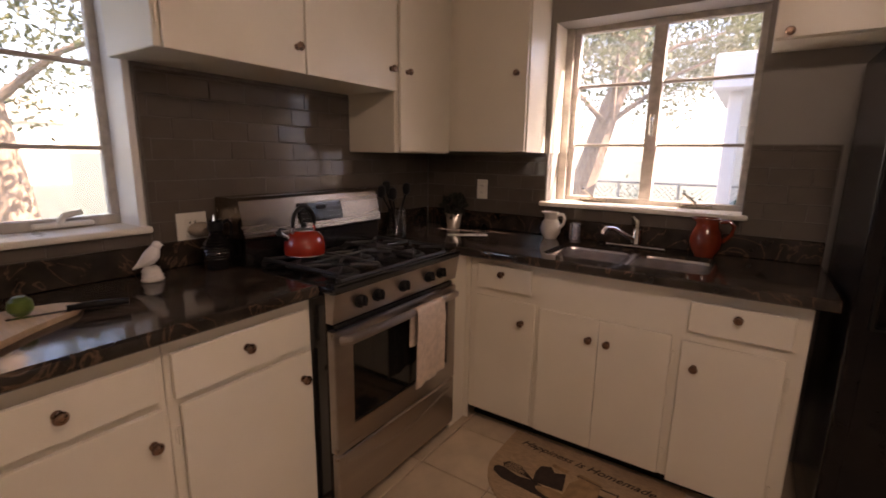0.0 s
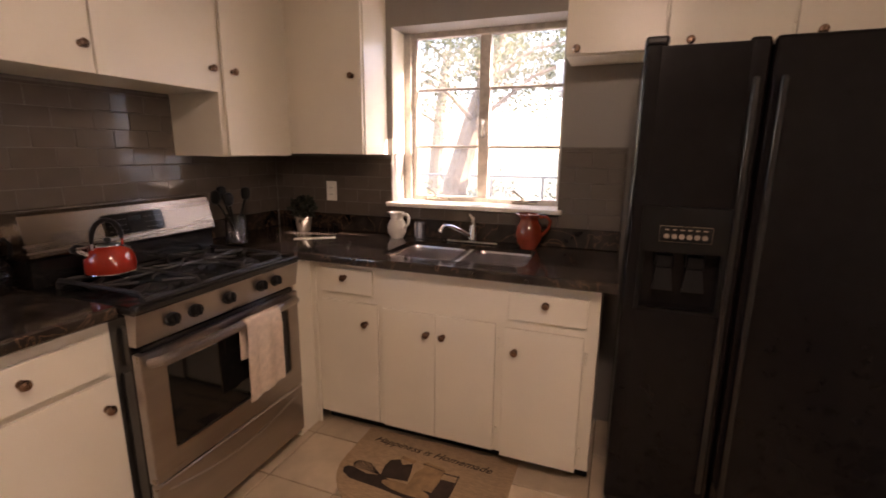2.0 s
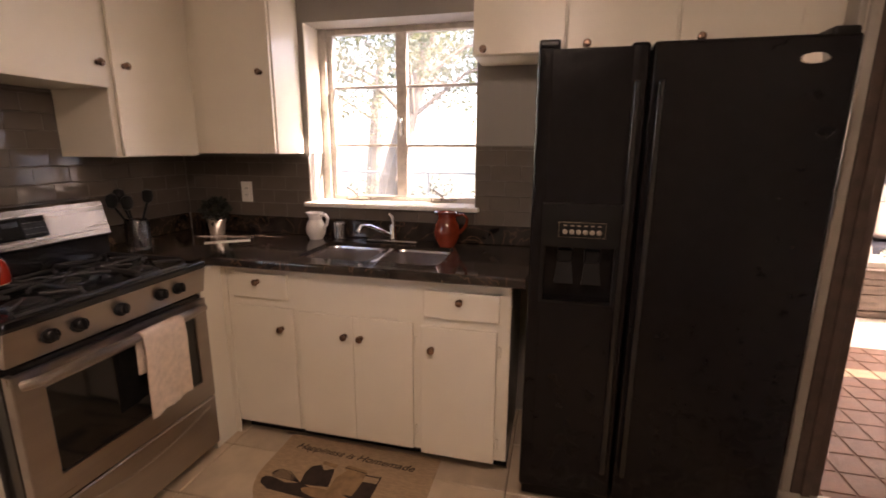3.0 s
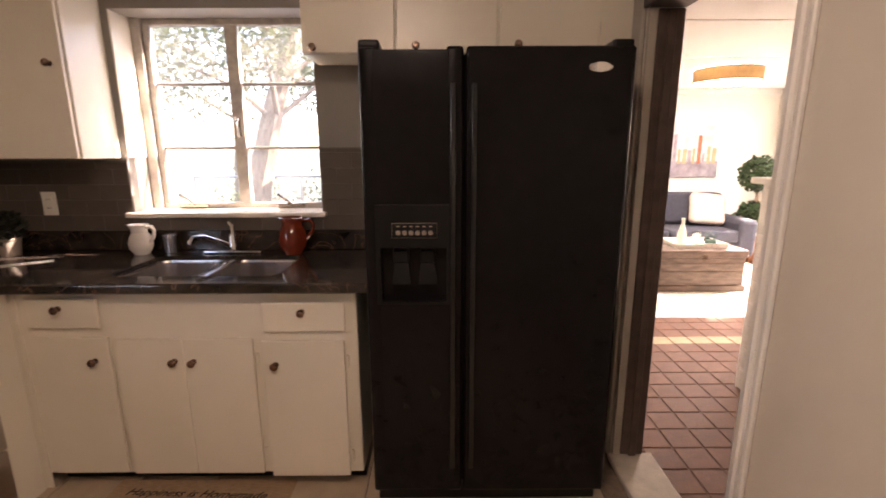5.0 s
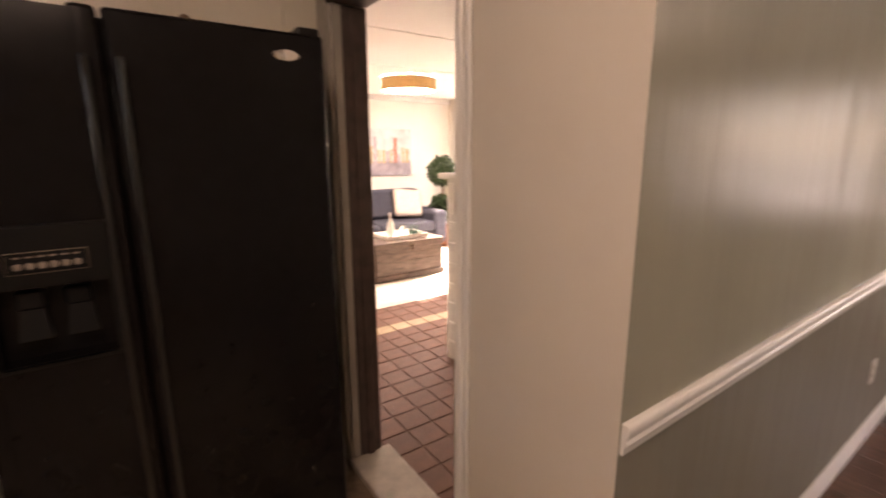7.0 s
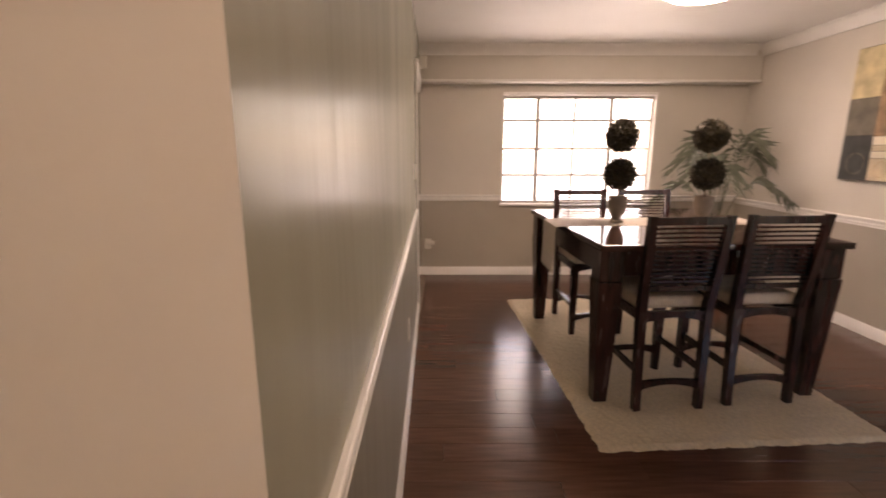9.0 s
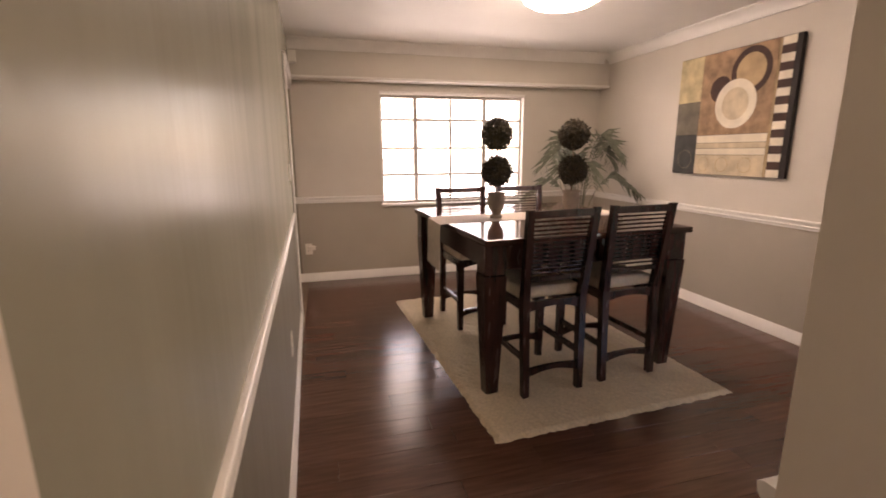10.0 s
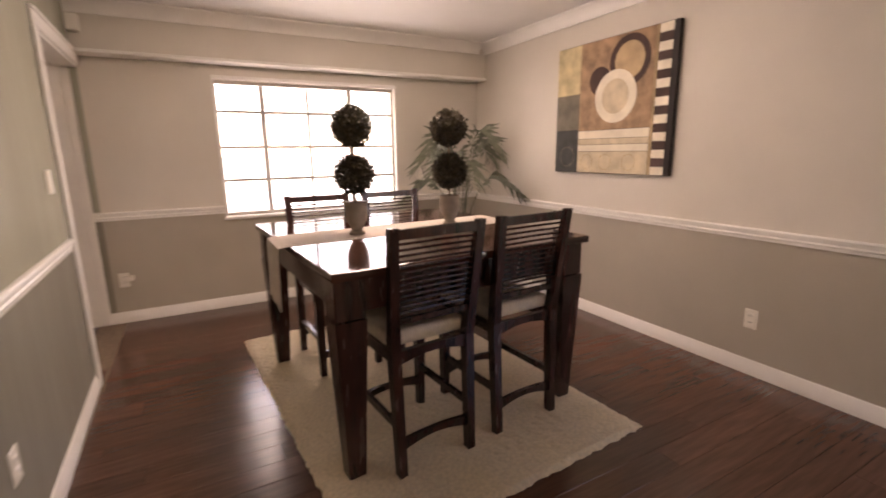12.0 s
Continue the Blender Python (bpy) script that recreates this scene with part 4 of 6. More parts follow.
tube(bm, [(OX - 0.004, RY0 + 0.04 + 0.68 * k / 12, 0.262 - 0.05 * math.sin(math.pi * k / 12)) for k in range(13)], 0.008, 8)
part("drawer_pull", bm, STEEL, dw2)
part("toe_plate", B(XW + 0.2, RX - 0.07, RY0 + 0.02, RY1 - 0.02, 0.0, 0.06), BLACK, rg)
bm = bmesh.new()
prism(bm, [(XW + 0.03, 1.03), (XW + 0.215, 1.03), (XW + 0.22, 1.04), (XW + 0.185, 1.18), (XW + 0.17, 1.188), (XW + 0.03, 1.188)], 'y', RY0, RY1)
bg = part("backguard", bm, DSTEEL, rg, "sloped brushed steel backguard")
part("backguard_base", B(XW + 0.03, XW + 0.208, RY0 + 0.004, RY1 - 0.004, 0.926, 1.029, bev=0.004), BLACK, rg)
TB = Matrix.Translation((XW + 0.203, 1.46, 1.112)) @ Matrix.Rotation(radians(-14), 4, 'Y')
bm = B(-0.004, 0.007, -0.125, 0.125, -0.042, 0.042, bev=0.004)
bmesh.ops.transform(bm, matrix=TB, verts=bm.verts)
dp = part("display", bm, DGLASS, bg, "black clock and oven control display")
for i in range(4):
    for j in range(3):
        for s in (-1, 1):
            bm = B(0.0072, 0.0076, s * (0.045 + i * 0.02) - 0.006, s * (0.045 + i * 0.02) + 0.006, -0.0275 + j * 0.022, -0.0255 + j * 0.022)
            bmesh.ops.transform(bm, matrix=TB, verts=bm.verts)
            part("key_mark", bm, KEYM, dp)
bm = B(0.0072, 0.0077, -0.03, 0.025, 0.008, 0.026)
bmesh.ops.transform(bm, matrix=TB, verts=bm.verts)
part("clock_window", bm, BLKPL, dp)
for cx, cy, r in ((-1.345, 1.24, 0.05), (-1.345, 1.66, 0.045), (-1.565, 1.24, 0.045), (-1.565, 1.66, 0.05), (-1.455, 1.455, 0.04)):
    bm = bmesh.new()
    lathe(bm, [(r + 0.02, 0.0), (r + 0.018, 0.005), (r, 0.007), (r, 0.014), (r * 0.6, 0.02), (0, 0.02)], (cx, cy, 0.9255), 20)
    part("burner", bm, IRON, top)
for gy in (1.24, 1.455, 1.67):
    bm = bmesh.new()
    gw = 0.105
    z = 0.956
    x0, x1 = -1.672, -1.238
    tube(bm, [(x0, gy - gw, z - 0.022), (x0 + 0.02, gy - gw, z), (x1 - 0.02, gy - gw, z), (x1, gy - gw, z - 0.022), (x1, gy + gw, z - 0.022), (x1 - 0.02, gy + gw, z), (x0 + 0.02, gy + gw, z), (x0, gy + gw, z - 0.022)], 0.0075, 6, closed=True)
    tube(bm, [(-1.455, gy - gw, z), (-1.455, gy + gw, z)], 0.007, 6)
    for bx in ((-1.345, -1.565) if gy != 1.455 else (-1.455,)):
        for k in range(4):
            a = radians(45 + 90 * k)
            tube(bm, [(bx + 0.035 * math.cos(a), gy + 0.035 * math.sin(a), z + 0.002), (bx + 0.09 * math.cos(a), gy + 0.09 * math.sin(a), z + 0.002), (bx + 0.125 * math.cos(a), gy + gw * (1 if math.sin(a) > 0 else -1), z - 0.004)], 0.006, 6)
    for bx in (x0 + 0.01, x1 - 0.01):
        for s in (-1, 1):
            tube(bm, [(bx, gy + s * gw, z - 0.01), (bx, gy + s * gw, 0.9253)], 0.008, 6)
    part("grate", bm, IRON, top, "cast iron grate")
# towel over the oven handle
tw = thing("kitchen_towel", "beige cotton towel hung over the oven handle", "towel", (OX + 0.05, 1.58, 0.45))
bm = bmesh.new()
prof = [(0.028, 0.60), (0.03, 0.68), (0.03, 0.74), (0.042, 0.766), (0.06, 0.77), (0.074, 0.755), (0.076, 0.70), (0.072, 0.60), (0.07, 0.50), (0.068, 0.425)]
rows_t = []
for i in range(9):
    y = 1.447 + 0.185 * i / 8
    wv = 0.006 * math.sin(i * 1.7)
    rows_t.append([(OX + px + wv * (0.3 if pz > 0.73 else 1.0), y + (0.02 * (0.75 - pz) * (1 if i > 4 else -0.3)), pz + (0.02 * i / 8 if pz < 0.45 else 0)) for px, pz in prof])
vt = [[bm.verts.new(p) for p in r] for r in rows_t]
for a, b in zip(vt, vt[1:]):
    for k in range(len(a) - 1):
        bm.faces.new([a[k], a[k + 1], b[k + 1], b[k]])
bmesh.ops.recalc_face_normals(bm, faces=bm.faces)
bmesh.ops.solidify(bm, geom=list(bm.faces), thickness=0.006)
part("cloth", bm, TOWELM, tw, sharp=60)

# ---- dining room: lamp, rug, table, chairs ----
lp = thing("ceiling_light", "round white flush ceiling light, switched on", "ceiling light", (3.93, -0.89, 2.2))
bm = bmesh.new()
lathe(bm, [(0, HC - 0.001), (0.27, HC - 0.001), (0.27, HC - 0.03), (0.262, HC - 0.034)], (3.93, -0.89, 0), 40)
part("rim", bm, TRIM, lp)
bm = bmesh.new()
lathe(bm, [(0.262, HC - 0.034), (0.25, HC - 0.07), (0.2, HC - 0.1), (0.11, HC - 0.12), (0, HC - 0.125)], (3.93, -0.89, 0), 40)
part("diffuser", bm, glow("lamp_diffuser", (1.0, 0.9, 0.76), 5.4), lp, "glowing frosted glass bowl")

rng = random.Random(5)
R = pose(3.914, -0.695, 0, 0, 0, 3.3)
bm = bmesh.new()
nx, ny = 90, 62
lx, ly = 2.21, 1.465
grid = [[bm.verts.new(((i / nx - 0.5) * lx + rng.uniform(-1, 1) * (0.006 if i in (0, nx) else 0.004), (j / ny - 0.5) * ly + rng.uniform(-1, 1) * (0.006 if j in (0, ny) else 0.004),
                       0.002 if i in (0, nx) or j in (0, ny) else 0.014 + rng.uniform(0, 0.008))) for j in range(ny + 1)] for i in range(nx + 1)]
for i in range(nx):
    for j in range(ny):
        bm.faces.new([grid[i][j], grid[i + 1][j], grid[i + 1][j + 1], grid[i][j + 1]])
ob = solid("area_rug", bm, RUGM, "cream shag wool rug under the dining table", "rug", sharp=0)
ob.matrix_basis = R @ Matrix.Translation((0, 0, 0.001))

TC = pose(3.88, -0.712, 0.012, 0, 0, 3)
tb = thing("dining_table", "square counter-height espresso wood table with tapered legs", "table")
TL, TWD, TH = 1.45, 1.33, 0.892
bm = B(-TL / 2, TL / 2, -TWD / 2, TWD / 2, TH - 0.035, TH, bev=0.006, seg=2)
part("tabletop", bm, TABTOP, tb, "polished espresso top")
bm = bmesh.new()
for s in (-1, 1):
    box(bm, s * (TL / 2 - 0.05) - 0.012, s * (TL / 2 - 0.05) + 0.012, -TWD / 2 + 0.13, TWD / 2 - 0.13, TH - 0.17, TH - 0.036)
    box(bm, -TL / 2 + 0.13, TL / 2 - 0.13, s * (TWD / 2 - 0.05) - 0.012, s * (TWD / 2 - 0.05) + 0.012, TH - 0.17, TH - 0.036)
part("apron", bm, ESPRESSO, tb)
for sx in (-1, 1):
    for sy in (-1, 1):
        cx, cy = sx * (TL / 2 - 0.092), sy * (TWD / 2 - 0.075)
        bm = bmesh.new()
        box(bm, cx - 0.06, cx + 0.06, cy - 0.06, cy + 0.06, TH - 0.20, TH - 0.036, bev=0.004)
        taper(bm, (cx, cy, 0), (0.036, 0.036), (cx, cy, TH - 0.203), (0.064, 0.064))
        part("leg", bm, ESPRESSO, tb)
tb.matrix_basis = TC


def make_chair():
    """A counter chair facing +x, its origin under the seat's middle."""
    ch = thing("dining_chair", "espresso wood counter chair with slatted back and cream seat", "chair", group="chairs round the dining table")
    W2, D2, SZ = 0.178, 0.215, 0.565
    for s in (-1, 1):
        bm = bmesh.new()
        taper(bm, (-D2 - 0.02, s * (W2 - 0.005), 0), (0.019, 0.019), (-D2 + 0.005, s * W2, SZ - 0.02), (0.024, 0.021))
        taper(bm, (-D2 + 0.005, s * W2, SZ - 0.02), (0.024, 0.021), (-D2 - 0.062, s * (W2 + 0.02), 1.045), (0.015, 0.019))
        part("back_leg", bm, ESPRESSO, ch)
        bm = taper(bmesh.new(), (D2, s * W2, 0), (0.018, 0.018), (D2 - 0.005, s * W2, SZ - 0.03), (0.024, 0.024))
        part("leg", bm, ESPRESSO, ch)
        bm = B(-D2 - 0.0, D2, s * (W2 - 0.004) - 0.011, s * (W2 - 0.004) + 0.011, 0.20, 0.235, bev=0.003)
        part("stretcher", bm, ESPRESSO, ch)
    for x in (-D2 - 0.008, D2):
        bm = bmesh.new()
        zs = [0.105 + 0.035 * math.sin(math.pi * k / 8) for k in range(9)]
        poly = [(-W2 + 2 * W2 * k / 8, zs[k]) for k in range(9)] + [(W2 - 2 * W2 * k / 8, 0.155 + 0.012 * math.sin(math.pi * k / 8)) for k in range(9)]
        prism(bm, poly, 'x', x - 0.011, x + 0.011)
        part("stretcher", bm, ESPRESSO, ch)
    bm = bmesh.new()
    for s in (-1, 1):
        box(bm, -D2 + 0.02, D2 - 0.02, s * W2 - 0.012, s * W2 + 0.012, SZ - 0.075, SZ - 0.022, bev=0.003)
    zb = [SZ - 0.085 + 0.03 * math.sin(math.pi * k / 8) for k in range(9)]
    for x in (-D2 + 0.003, D2 - 0.004):
        prism(bm, [(-W2 + 2 * W2 * k / 8, zb[k]) for k in range(9)] + [(W2, SZ - 0.022), (-W2, SZ - 0.022)], 'x', x - 0.012, x + 0.012)
    part("seat_frame", bm, ESPRESSO, ch)
    bm = B(-D2 + 0.03, D2 + 0.02, -W2 - 0.012, W2 + 0.012, SZ - 0.02, SZ + 0.045, bev=0.02, seg=3)
    part("seat", bm, SEATF, ch, "cream upholstered seat")

    def bx(z):
        return -D2 + 0.005 + (z - SZ + 0.02) / (1.065 - SZ) * -0.067
    bm = bmesh.new()
    z = 1.018
    prism(bm, [(bx(z) - 0.011, z - 0.018), (bx(z) + 0.011, z - 0.018), (bx(z) + 0.008, z + 0.02), (bx(z) - 0.012, z + 0.02)], 'y', -W2 - 0.004, W2 + 0.004)
    part("top_rail", bm, ESPRESSO, ch)
    z = 0.668
    bm = B(bx(z) - 0.01, bx(z) + 0.01, -W2, W2, z - 0.013, z + 0.013, bev=0.003)
    part("lower_rail", bm, ESPRESSO, ch)
    for k in range(13):
        z = 0.702 + k * 0.0233
        bm = tube(bmesh.new(), [(bx(z), -W2 - 0.004, z), (bx(z) + 0.006, 0, z), (bx(z), W2 + 0.004, z)], 0.0058, 6)
        part("slat", bm, ESPRESSO, ch)
    return ch


c0 = make_chair()
c0.matrix_basis = pose(3.352, -0.475, 0.014, 0, 0, 4.5)
copy_thing(c0, pose(3.402, -0.992, 0.014, 0, 0, 4))
c3 = copy_thing(c0, pose(4.36, -0.43, 0.014, 0, 0, 183))
c4 = copy_thing(c0, pose(4.385, -0.955, 0.014, 0, 0, 182))
for c in (c3, c4):
    c["label"] = "espresso wood counter chair tucked in on the window side"

# runner across the table
bm = bmesh.new()
zt = 0.012 + TH + 0.002
prof = [(0.05, 0.60), (0.045, 0.74), (0.045, 0.86), (0.04, zt - 0.006), (0.0, zt), (-0.4, zt + 0.0005), (-0.9, zt), (-1.33, zt), (-1.37, zt - 0.01), (-1.375, 0.78), (-1.375, 0.68)]
rows_r = [[bm.verts.new((3.715 + 0.33 * i / 6 - 0.05 * yy, -0.043 + yy + 0.004 * math.sin(i * 2.1) * (1 if z < 0.85 else 0), z)) for yy, z in prof] for i in range(7)]
for a, b in zip(rows_r, rows_r[1:]):
    for k in range(len(a) - 1):
        bm.faces.new([a[k], a[k + 1], b[k + 1], b[k]])
bmesh.ops.recalc_face_normals(bm, faces=bm.faces)
bmesh.ops.solidify(bm, geom=list(bm.faces), thickness=0.0025)
solid("table_runner", bm, LINEN, "pale linen runner hanging over the table edge", "runner", sharp=60)


def topiary(at, seed):
    rng = random.Random(seed)
    tp = thing("topiary", "dark double-ball boxwood topiary in a stone urn", "plant", at, group="topiaries on the dining table")
    x, y, z = at
    bm = bmesh.new()
    lathe(bm, [(0, 0), (0.040, 0), (0.042, 0.013), (0.027, 0.024), (0.033, 0.037), (0.053, 0.077), (0.059, 0.121), (0.056, 0.148), (0.060, 0.159), (0.060, 0.17), (0.049, 0.168), (0.045, 0.143), (0, 0.14)], at, 22)
    part("urn", bm, STONEPOT, tp)
    bm = tube(bmesh.new(), [(x, y, z + 0.12), (x + 0.003, y, z + 0.3), (x - 0.003, y + 0.002, z + 0.54)], 0.006, 6)
    part("stem", bm, BARK, tp)
    for zz, r in ((0.308, 0.088), (0.545, 0.09)):
        bm = leaf_ball(bmesh.new(), (x, y, z + zz), r, 2200, 0.021, rng)
        lathe(bm, [(0, -r * 0.7), (r * 0.55, -r * 0.45), (r * 0.7, 0), (r * 0.55, r * 0.45), (0, r * 0.7)], (x, y, z + zz), 12)
        part("leaf_ball", bm, LEAF, tp, sharp=0)
    return tp


topiary((3.85, -0.425, zt + 0.003), 3)
topiary((3.865, -0.99, zt + 0.003), 4)

# palm in the corner
PXC, PYC = 5.33, -1.94
pm = thing("potted_palm", "feathery green palm in a woven basket in the corner", "plant", (PXC, PYC, 0))
bm = bmesh.new()
lathe(bm, [(0, 0), (0.13, 0), (0.15, 0.04), (0.165, 0.28), (0.17, 0.32), (0.155, 0.32), (0.15, 0.28), (0, 0.27)], (PXC, PYC, 0.0), 24)
part("basket", bm, TERRA, pm)
rng = random.Random(11)
for k in range(11):
    a = 2.4 * k + rng.uniform(-0.3, 0.3)
    top = (1.5, 1.3, 1.42, 1.1)[k % 4] + rng.uniform(-0.05, 0.05)
    reach = rng.uniform(0.55, 0.76)
    if math.cos(a) > 0:
        reach = min(reach, 0.50 / math.cos(a))
    if math.sin(a) < 0:
        reach = min(reach, 0.50 / -math.sin(a))
    pts = []
    for i in range(15):
        s = i / 14
        r = 0.02 + reach * (0.25 * s + 0.75 * s ** 2.2)
        z = 0.27 + (top - 0.27) * math.sin(min(1.0, s * 1.3) * math.pi / 2) - 0.22 * max(0, s - 0.66) ** 1.4 / 0.22
        pts.append(Vector((PXC + r * math.cos(a), PYC + r * math.sin(a), z)))
    bm = tube(bmesh.new(), pts, [0.006 - 0.0045 * i / 14 for i in range(15)], 5)
    for i in range(17):
        s = 0.52 + 0.48 * i / 16
        q = s * 14
        i0 = min(13, int(q))
        p = pts[i0].lerp(pts[i0 + 1], q - i0)
        d = (pts[i0 + 1] - pts[i0]).normalized()
        side = d.cross(Vector((0, 0, 1))).normalized()
        for sg in (-1, 1):
            ll = 0.24 * math.sin(math.pi * (0.22 + 0.66 * (s - 0.52) / 0.48)) * rng.uniform(0.75, 1.15)
            tip = p + (side * sg * rng.uniform(0.5, 0.8) + d * rng.uniform(0.5, 0.8) + Vector((0, 0, rng.uniform(-0.6, -0.1)))) * ll
            mid = p.lerp(tip, 0.45) + Vector((0, 0, 0.16 * ll))
            w = (d + Vector((0, 0, 0.4))).normalized() * 0.0026
            tip.x, tip.y = min(tip.x, XF - 0.03), max(tip.y, YS + 0.03)
            mid.x, mid.y = min(mid.x, XF - 0.03), max(mid.y, YS + 0.03)
            v = [bm.verts.new(c) for c in (p, mid + w, tip, mid - w)]
            bm.faces.new([v[0], v[1], v[2]])
            bm.faces.new([v[0], v[2], v[3]])
    part("frond", bm, PALM, pm, sharp=0)

# canvas on the south wall
cv = thing("canvas_painting", "abstract canvas of rings, bands and a chequered strip in browns", "painting", (4.06, YS + 0.03, 1.145))
PX0, PX1, PZ0, PZ1, PY = 3.525, 4.60, 1.145, 2.115, YS + 0.037
part("stretcher", B(PX0, PX1, YS + 0.004, PY, PZ0, PZ1, bev=0.003), ART["black"], cv)


def patch(name, key, u0, u1, v0, v1, lift=0.001, thick=0.0025):
    """A painted field; u runs from the viewer's left (high x) to the right, v up."""
    xa, xb = PX1 - u1 * (PX1 - PX0), PX1 - u0 * (PX1 - PX0)
    return part(name, B(xa, xb, PY + lift - 0.001, PY + lift + thick - 0.001, PZ0 + v0 * (PZ1 - PZ0), PZ0 + v1 * (PZ1 - PZ0)), ART[key], cv)


patch("field", "ochre", 0.004, 0.235, 0.625, 0.996)
patch("field", "taupe", 0.004, 0.235, 0.345, 0.622)
patch("field", "slate", 0.004, 0.235, 0.004, 0.342)
patch("field", "sienna", 0.238, 0.855, 0.335, 0.996)
patch("band", "ivory", 0.238, 0.845, 0.27, 0.332)
patch("band", "cream", 0.238, 0.845, 0.225, 0.267)
patch("band", "ivory", 0.238, 0.845, 0.172, 0.222)
patch("band", "cream", 0.238, 0.845, 0.004, 0.169)
patch("strip", "tan", 0.848, 0.868, 0.004, 0.996)
for i in range(17):
    patch("check", "ivory" if i % 2 == 0 else "umber", 0.871, 0.962, 0.004 + i * 0.0584, 0.004 + (i + 1) * 0.0584 - 0.001)


def ring(name, key, u, v, r0, r1, lift):
    bm = bmesh.new()
    cx, cz = PX1 - u * (PX1 - PX0), PZ0 + v * (PZ1 - PZ0)
    n = 44
    y0, y1 = PY + 0.0022, PY + lift
    if r0 == 0:
        prism(bm, [(cx + r1 * math.cos(2 * math.pi * k / n), cz + r1 * math.sin(2 * math.pi * k / n)) for k in range(n)], 'y', y0, y1)
    else:
        vs = [[bm.verts.new((cx + r * math.cos(2 * math.pi * k / n), y, cz + r * math.sin(2 * math.pi * k / n))) for k in range(n)] for r, y in ((r0, y0), (r0, y1), (r1, y1), (r1, y0))]
        for a, b in zip(vs, vs[1:]):
            for k in range(n):
                bm.faces.new([a[k], a[(k + 1) % n], b[(k + 1) % n], b[k]])
    return part(name, bm, ART[key], cv)


ring("disc", "tan", 0.66, 0.81, 0, 0.129, 0.0030)
ring("ring", "umber", 0.66, 0.81, 0.126, 0.172, 0.0040)
ring("disc", "umber", 0.42, 0.70, 0, 0.10, 0.0046)
ring("disc", "cream", 0.56, 0.572, 0, 0.125, 0.0050)
ring("ring", "ivory", 0.56, 0.572, 0.122, 0.185, 0.0060)
for u in (0.33, 0.50, 0.70):
    ring("ring", "tan", u, 0.09, 0.055, 0.058, 0.0042)
ring("ring", "taupe", 0.13, 0.13, 0.075, 0.079, 0.0042)


def outlet(M, plug=False, group="wall outlets"):
    """A duplex outlet on the plane of M (x along, z up, y out of the wall)."""
    o = thing("wall_outlet", "white duplex wall outlet" + (" with a grey plug in it" if plug else ""), "outlet", M.translation, group)

    def put(n, bm, m, par, lab=""):
        bmesh.ops.transform(bm, matrix=M, verts=bm.verts)
        return part(n, bm, m, par, lab)
    put("plate", B(-0.036, 0.036, 0.0005, 0.006, -0.058, 0.058, bev=0.0025), WHPLA, o)
    for z in (-0.02, 0.02):
        s = put("socket", B(-0.017, 0.017, 0.0062, 0.009, z - 0.014, z + 0.014, bev=0.003), WHPLA, o)
        for dx in (-0.007, 0.005):
            put("slot", B(dx, dx + 0.0025, 0.0091, 0.0096, z - 0.004, z + 0.006), BLKPL, s)
    return o, put


outlet(Matrix.Translation((-1.476, YN - 0.0105, 1.165)) @ MN)
o, put = outlet(Matrix.Translation((XW + 0.011, 0.985, 1.075)) @ MW @ Matrix.Diagonal((1.6, 1, 1, 1)), True)
bm = bmesh.new()
lathe(bm, [(0.026, 0), (0.03, 0.02), (0.024, 0.045), (0.012, 0.06), (0, 0.062)], (0.012, 0.01, -0.008), 14, Matrix.Rotation(radians(-90), 4, 'X'))
put("plug", bm, STONEPOT, o, "grey plug")
outlet(Matrix.Translation((2.928, YS + 0.0005, 0.338)) @ Matrix.Rotation(0, 4, 'Z'))
outlet(Matrix.Translation((3.31, YG + SKEW * (3.31 - XE) - 0.001, 0.385)) @ MN)
o, put = outlet(Matrix.Translation((XF - 0.0005, 0.862, 0.352)) @ Matrix(((0, -1, 0, 0), (-1, 0, 0, 0), (0, 0, 1, 0), (0, 0, 0, 1))), True)
put("adapter", B(0.005, 0.07, 0.0065, 0.04, -0.005, 0.035, bev=0.004), WHPLA, o, "white plug-in adapter")
solid("wall_switch", B(4.40, 4.47, YG + SKEW * (4.40 - XE) - 0.008, YG + SKEW * (4.40 - XE) - 0.0005, 1.15, 1.265, bev=0.002), WHPLA, "white wall switch plate beside the far doorway", "switch")

# ---- small things on the counters ----
Z = ZC + 0.0008


def jug(name, label, at, prof, material, hang, spout, hs):
    """A lathed jug with a strap handle; hang: the handle's bearing in degrees."""
    j = thing(name, label, "jug", at)
    bm = lathe(bmesh.new(), prof, (0, 0, 0), 28)
    a = radians(hang)
    for v in bm.verts:
        if v.co.z > prof[-4][1] - 0.012 and v.co.xy.length > 0.01:
            d = v.co.xy.normalized()
            if d.dot(Vector((-math.cos(a), -math.sin(a)))) > 0.86:
                v.co.xy += d * spout
    bmesh.ops.translate(bm, verts=bm.verts, vec=at)
    part("body", bm, material, j)
    x, y, z = at
    pts = [(x + r * math.cos(a), y + r * math.sin(a), z + h) for r, h in hs]
    part("handle", tube(bmesh.new(), pts, 0.0085, 8), material, j)
    return j


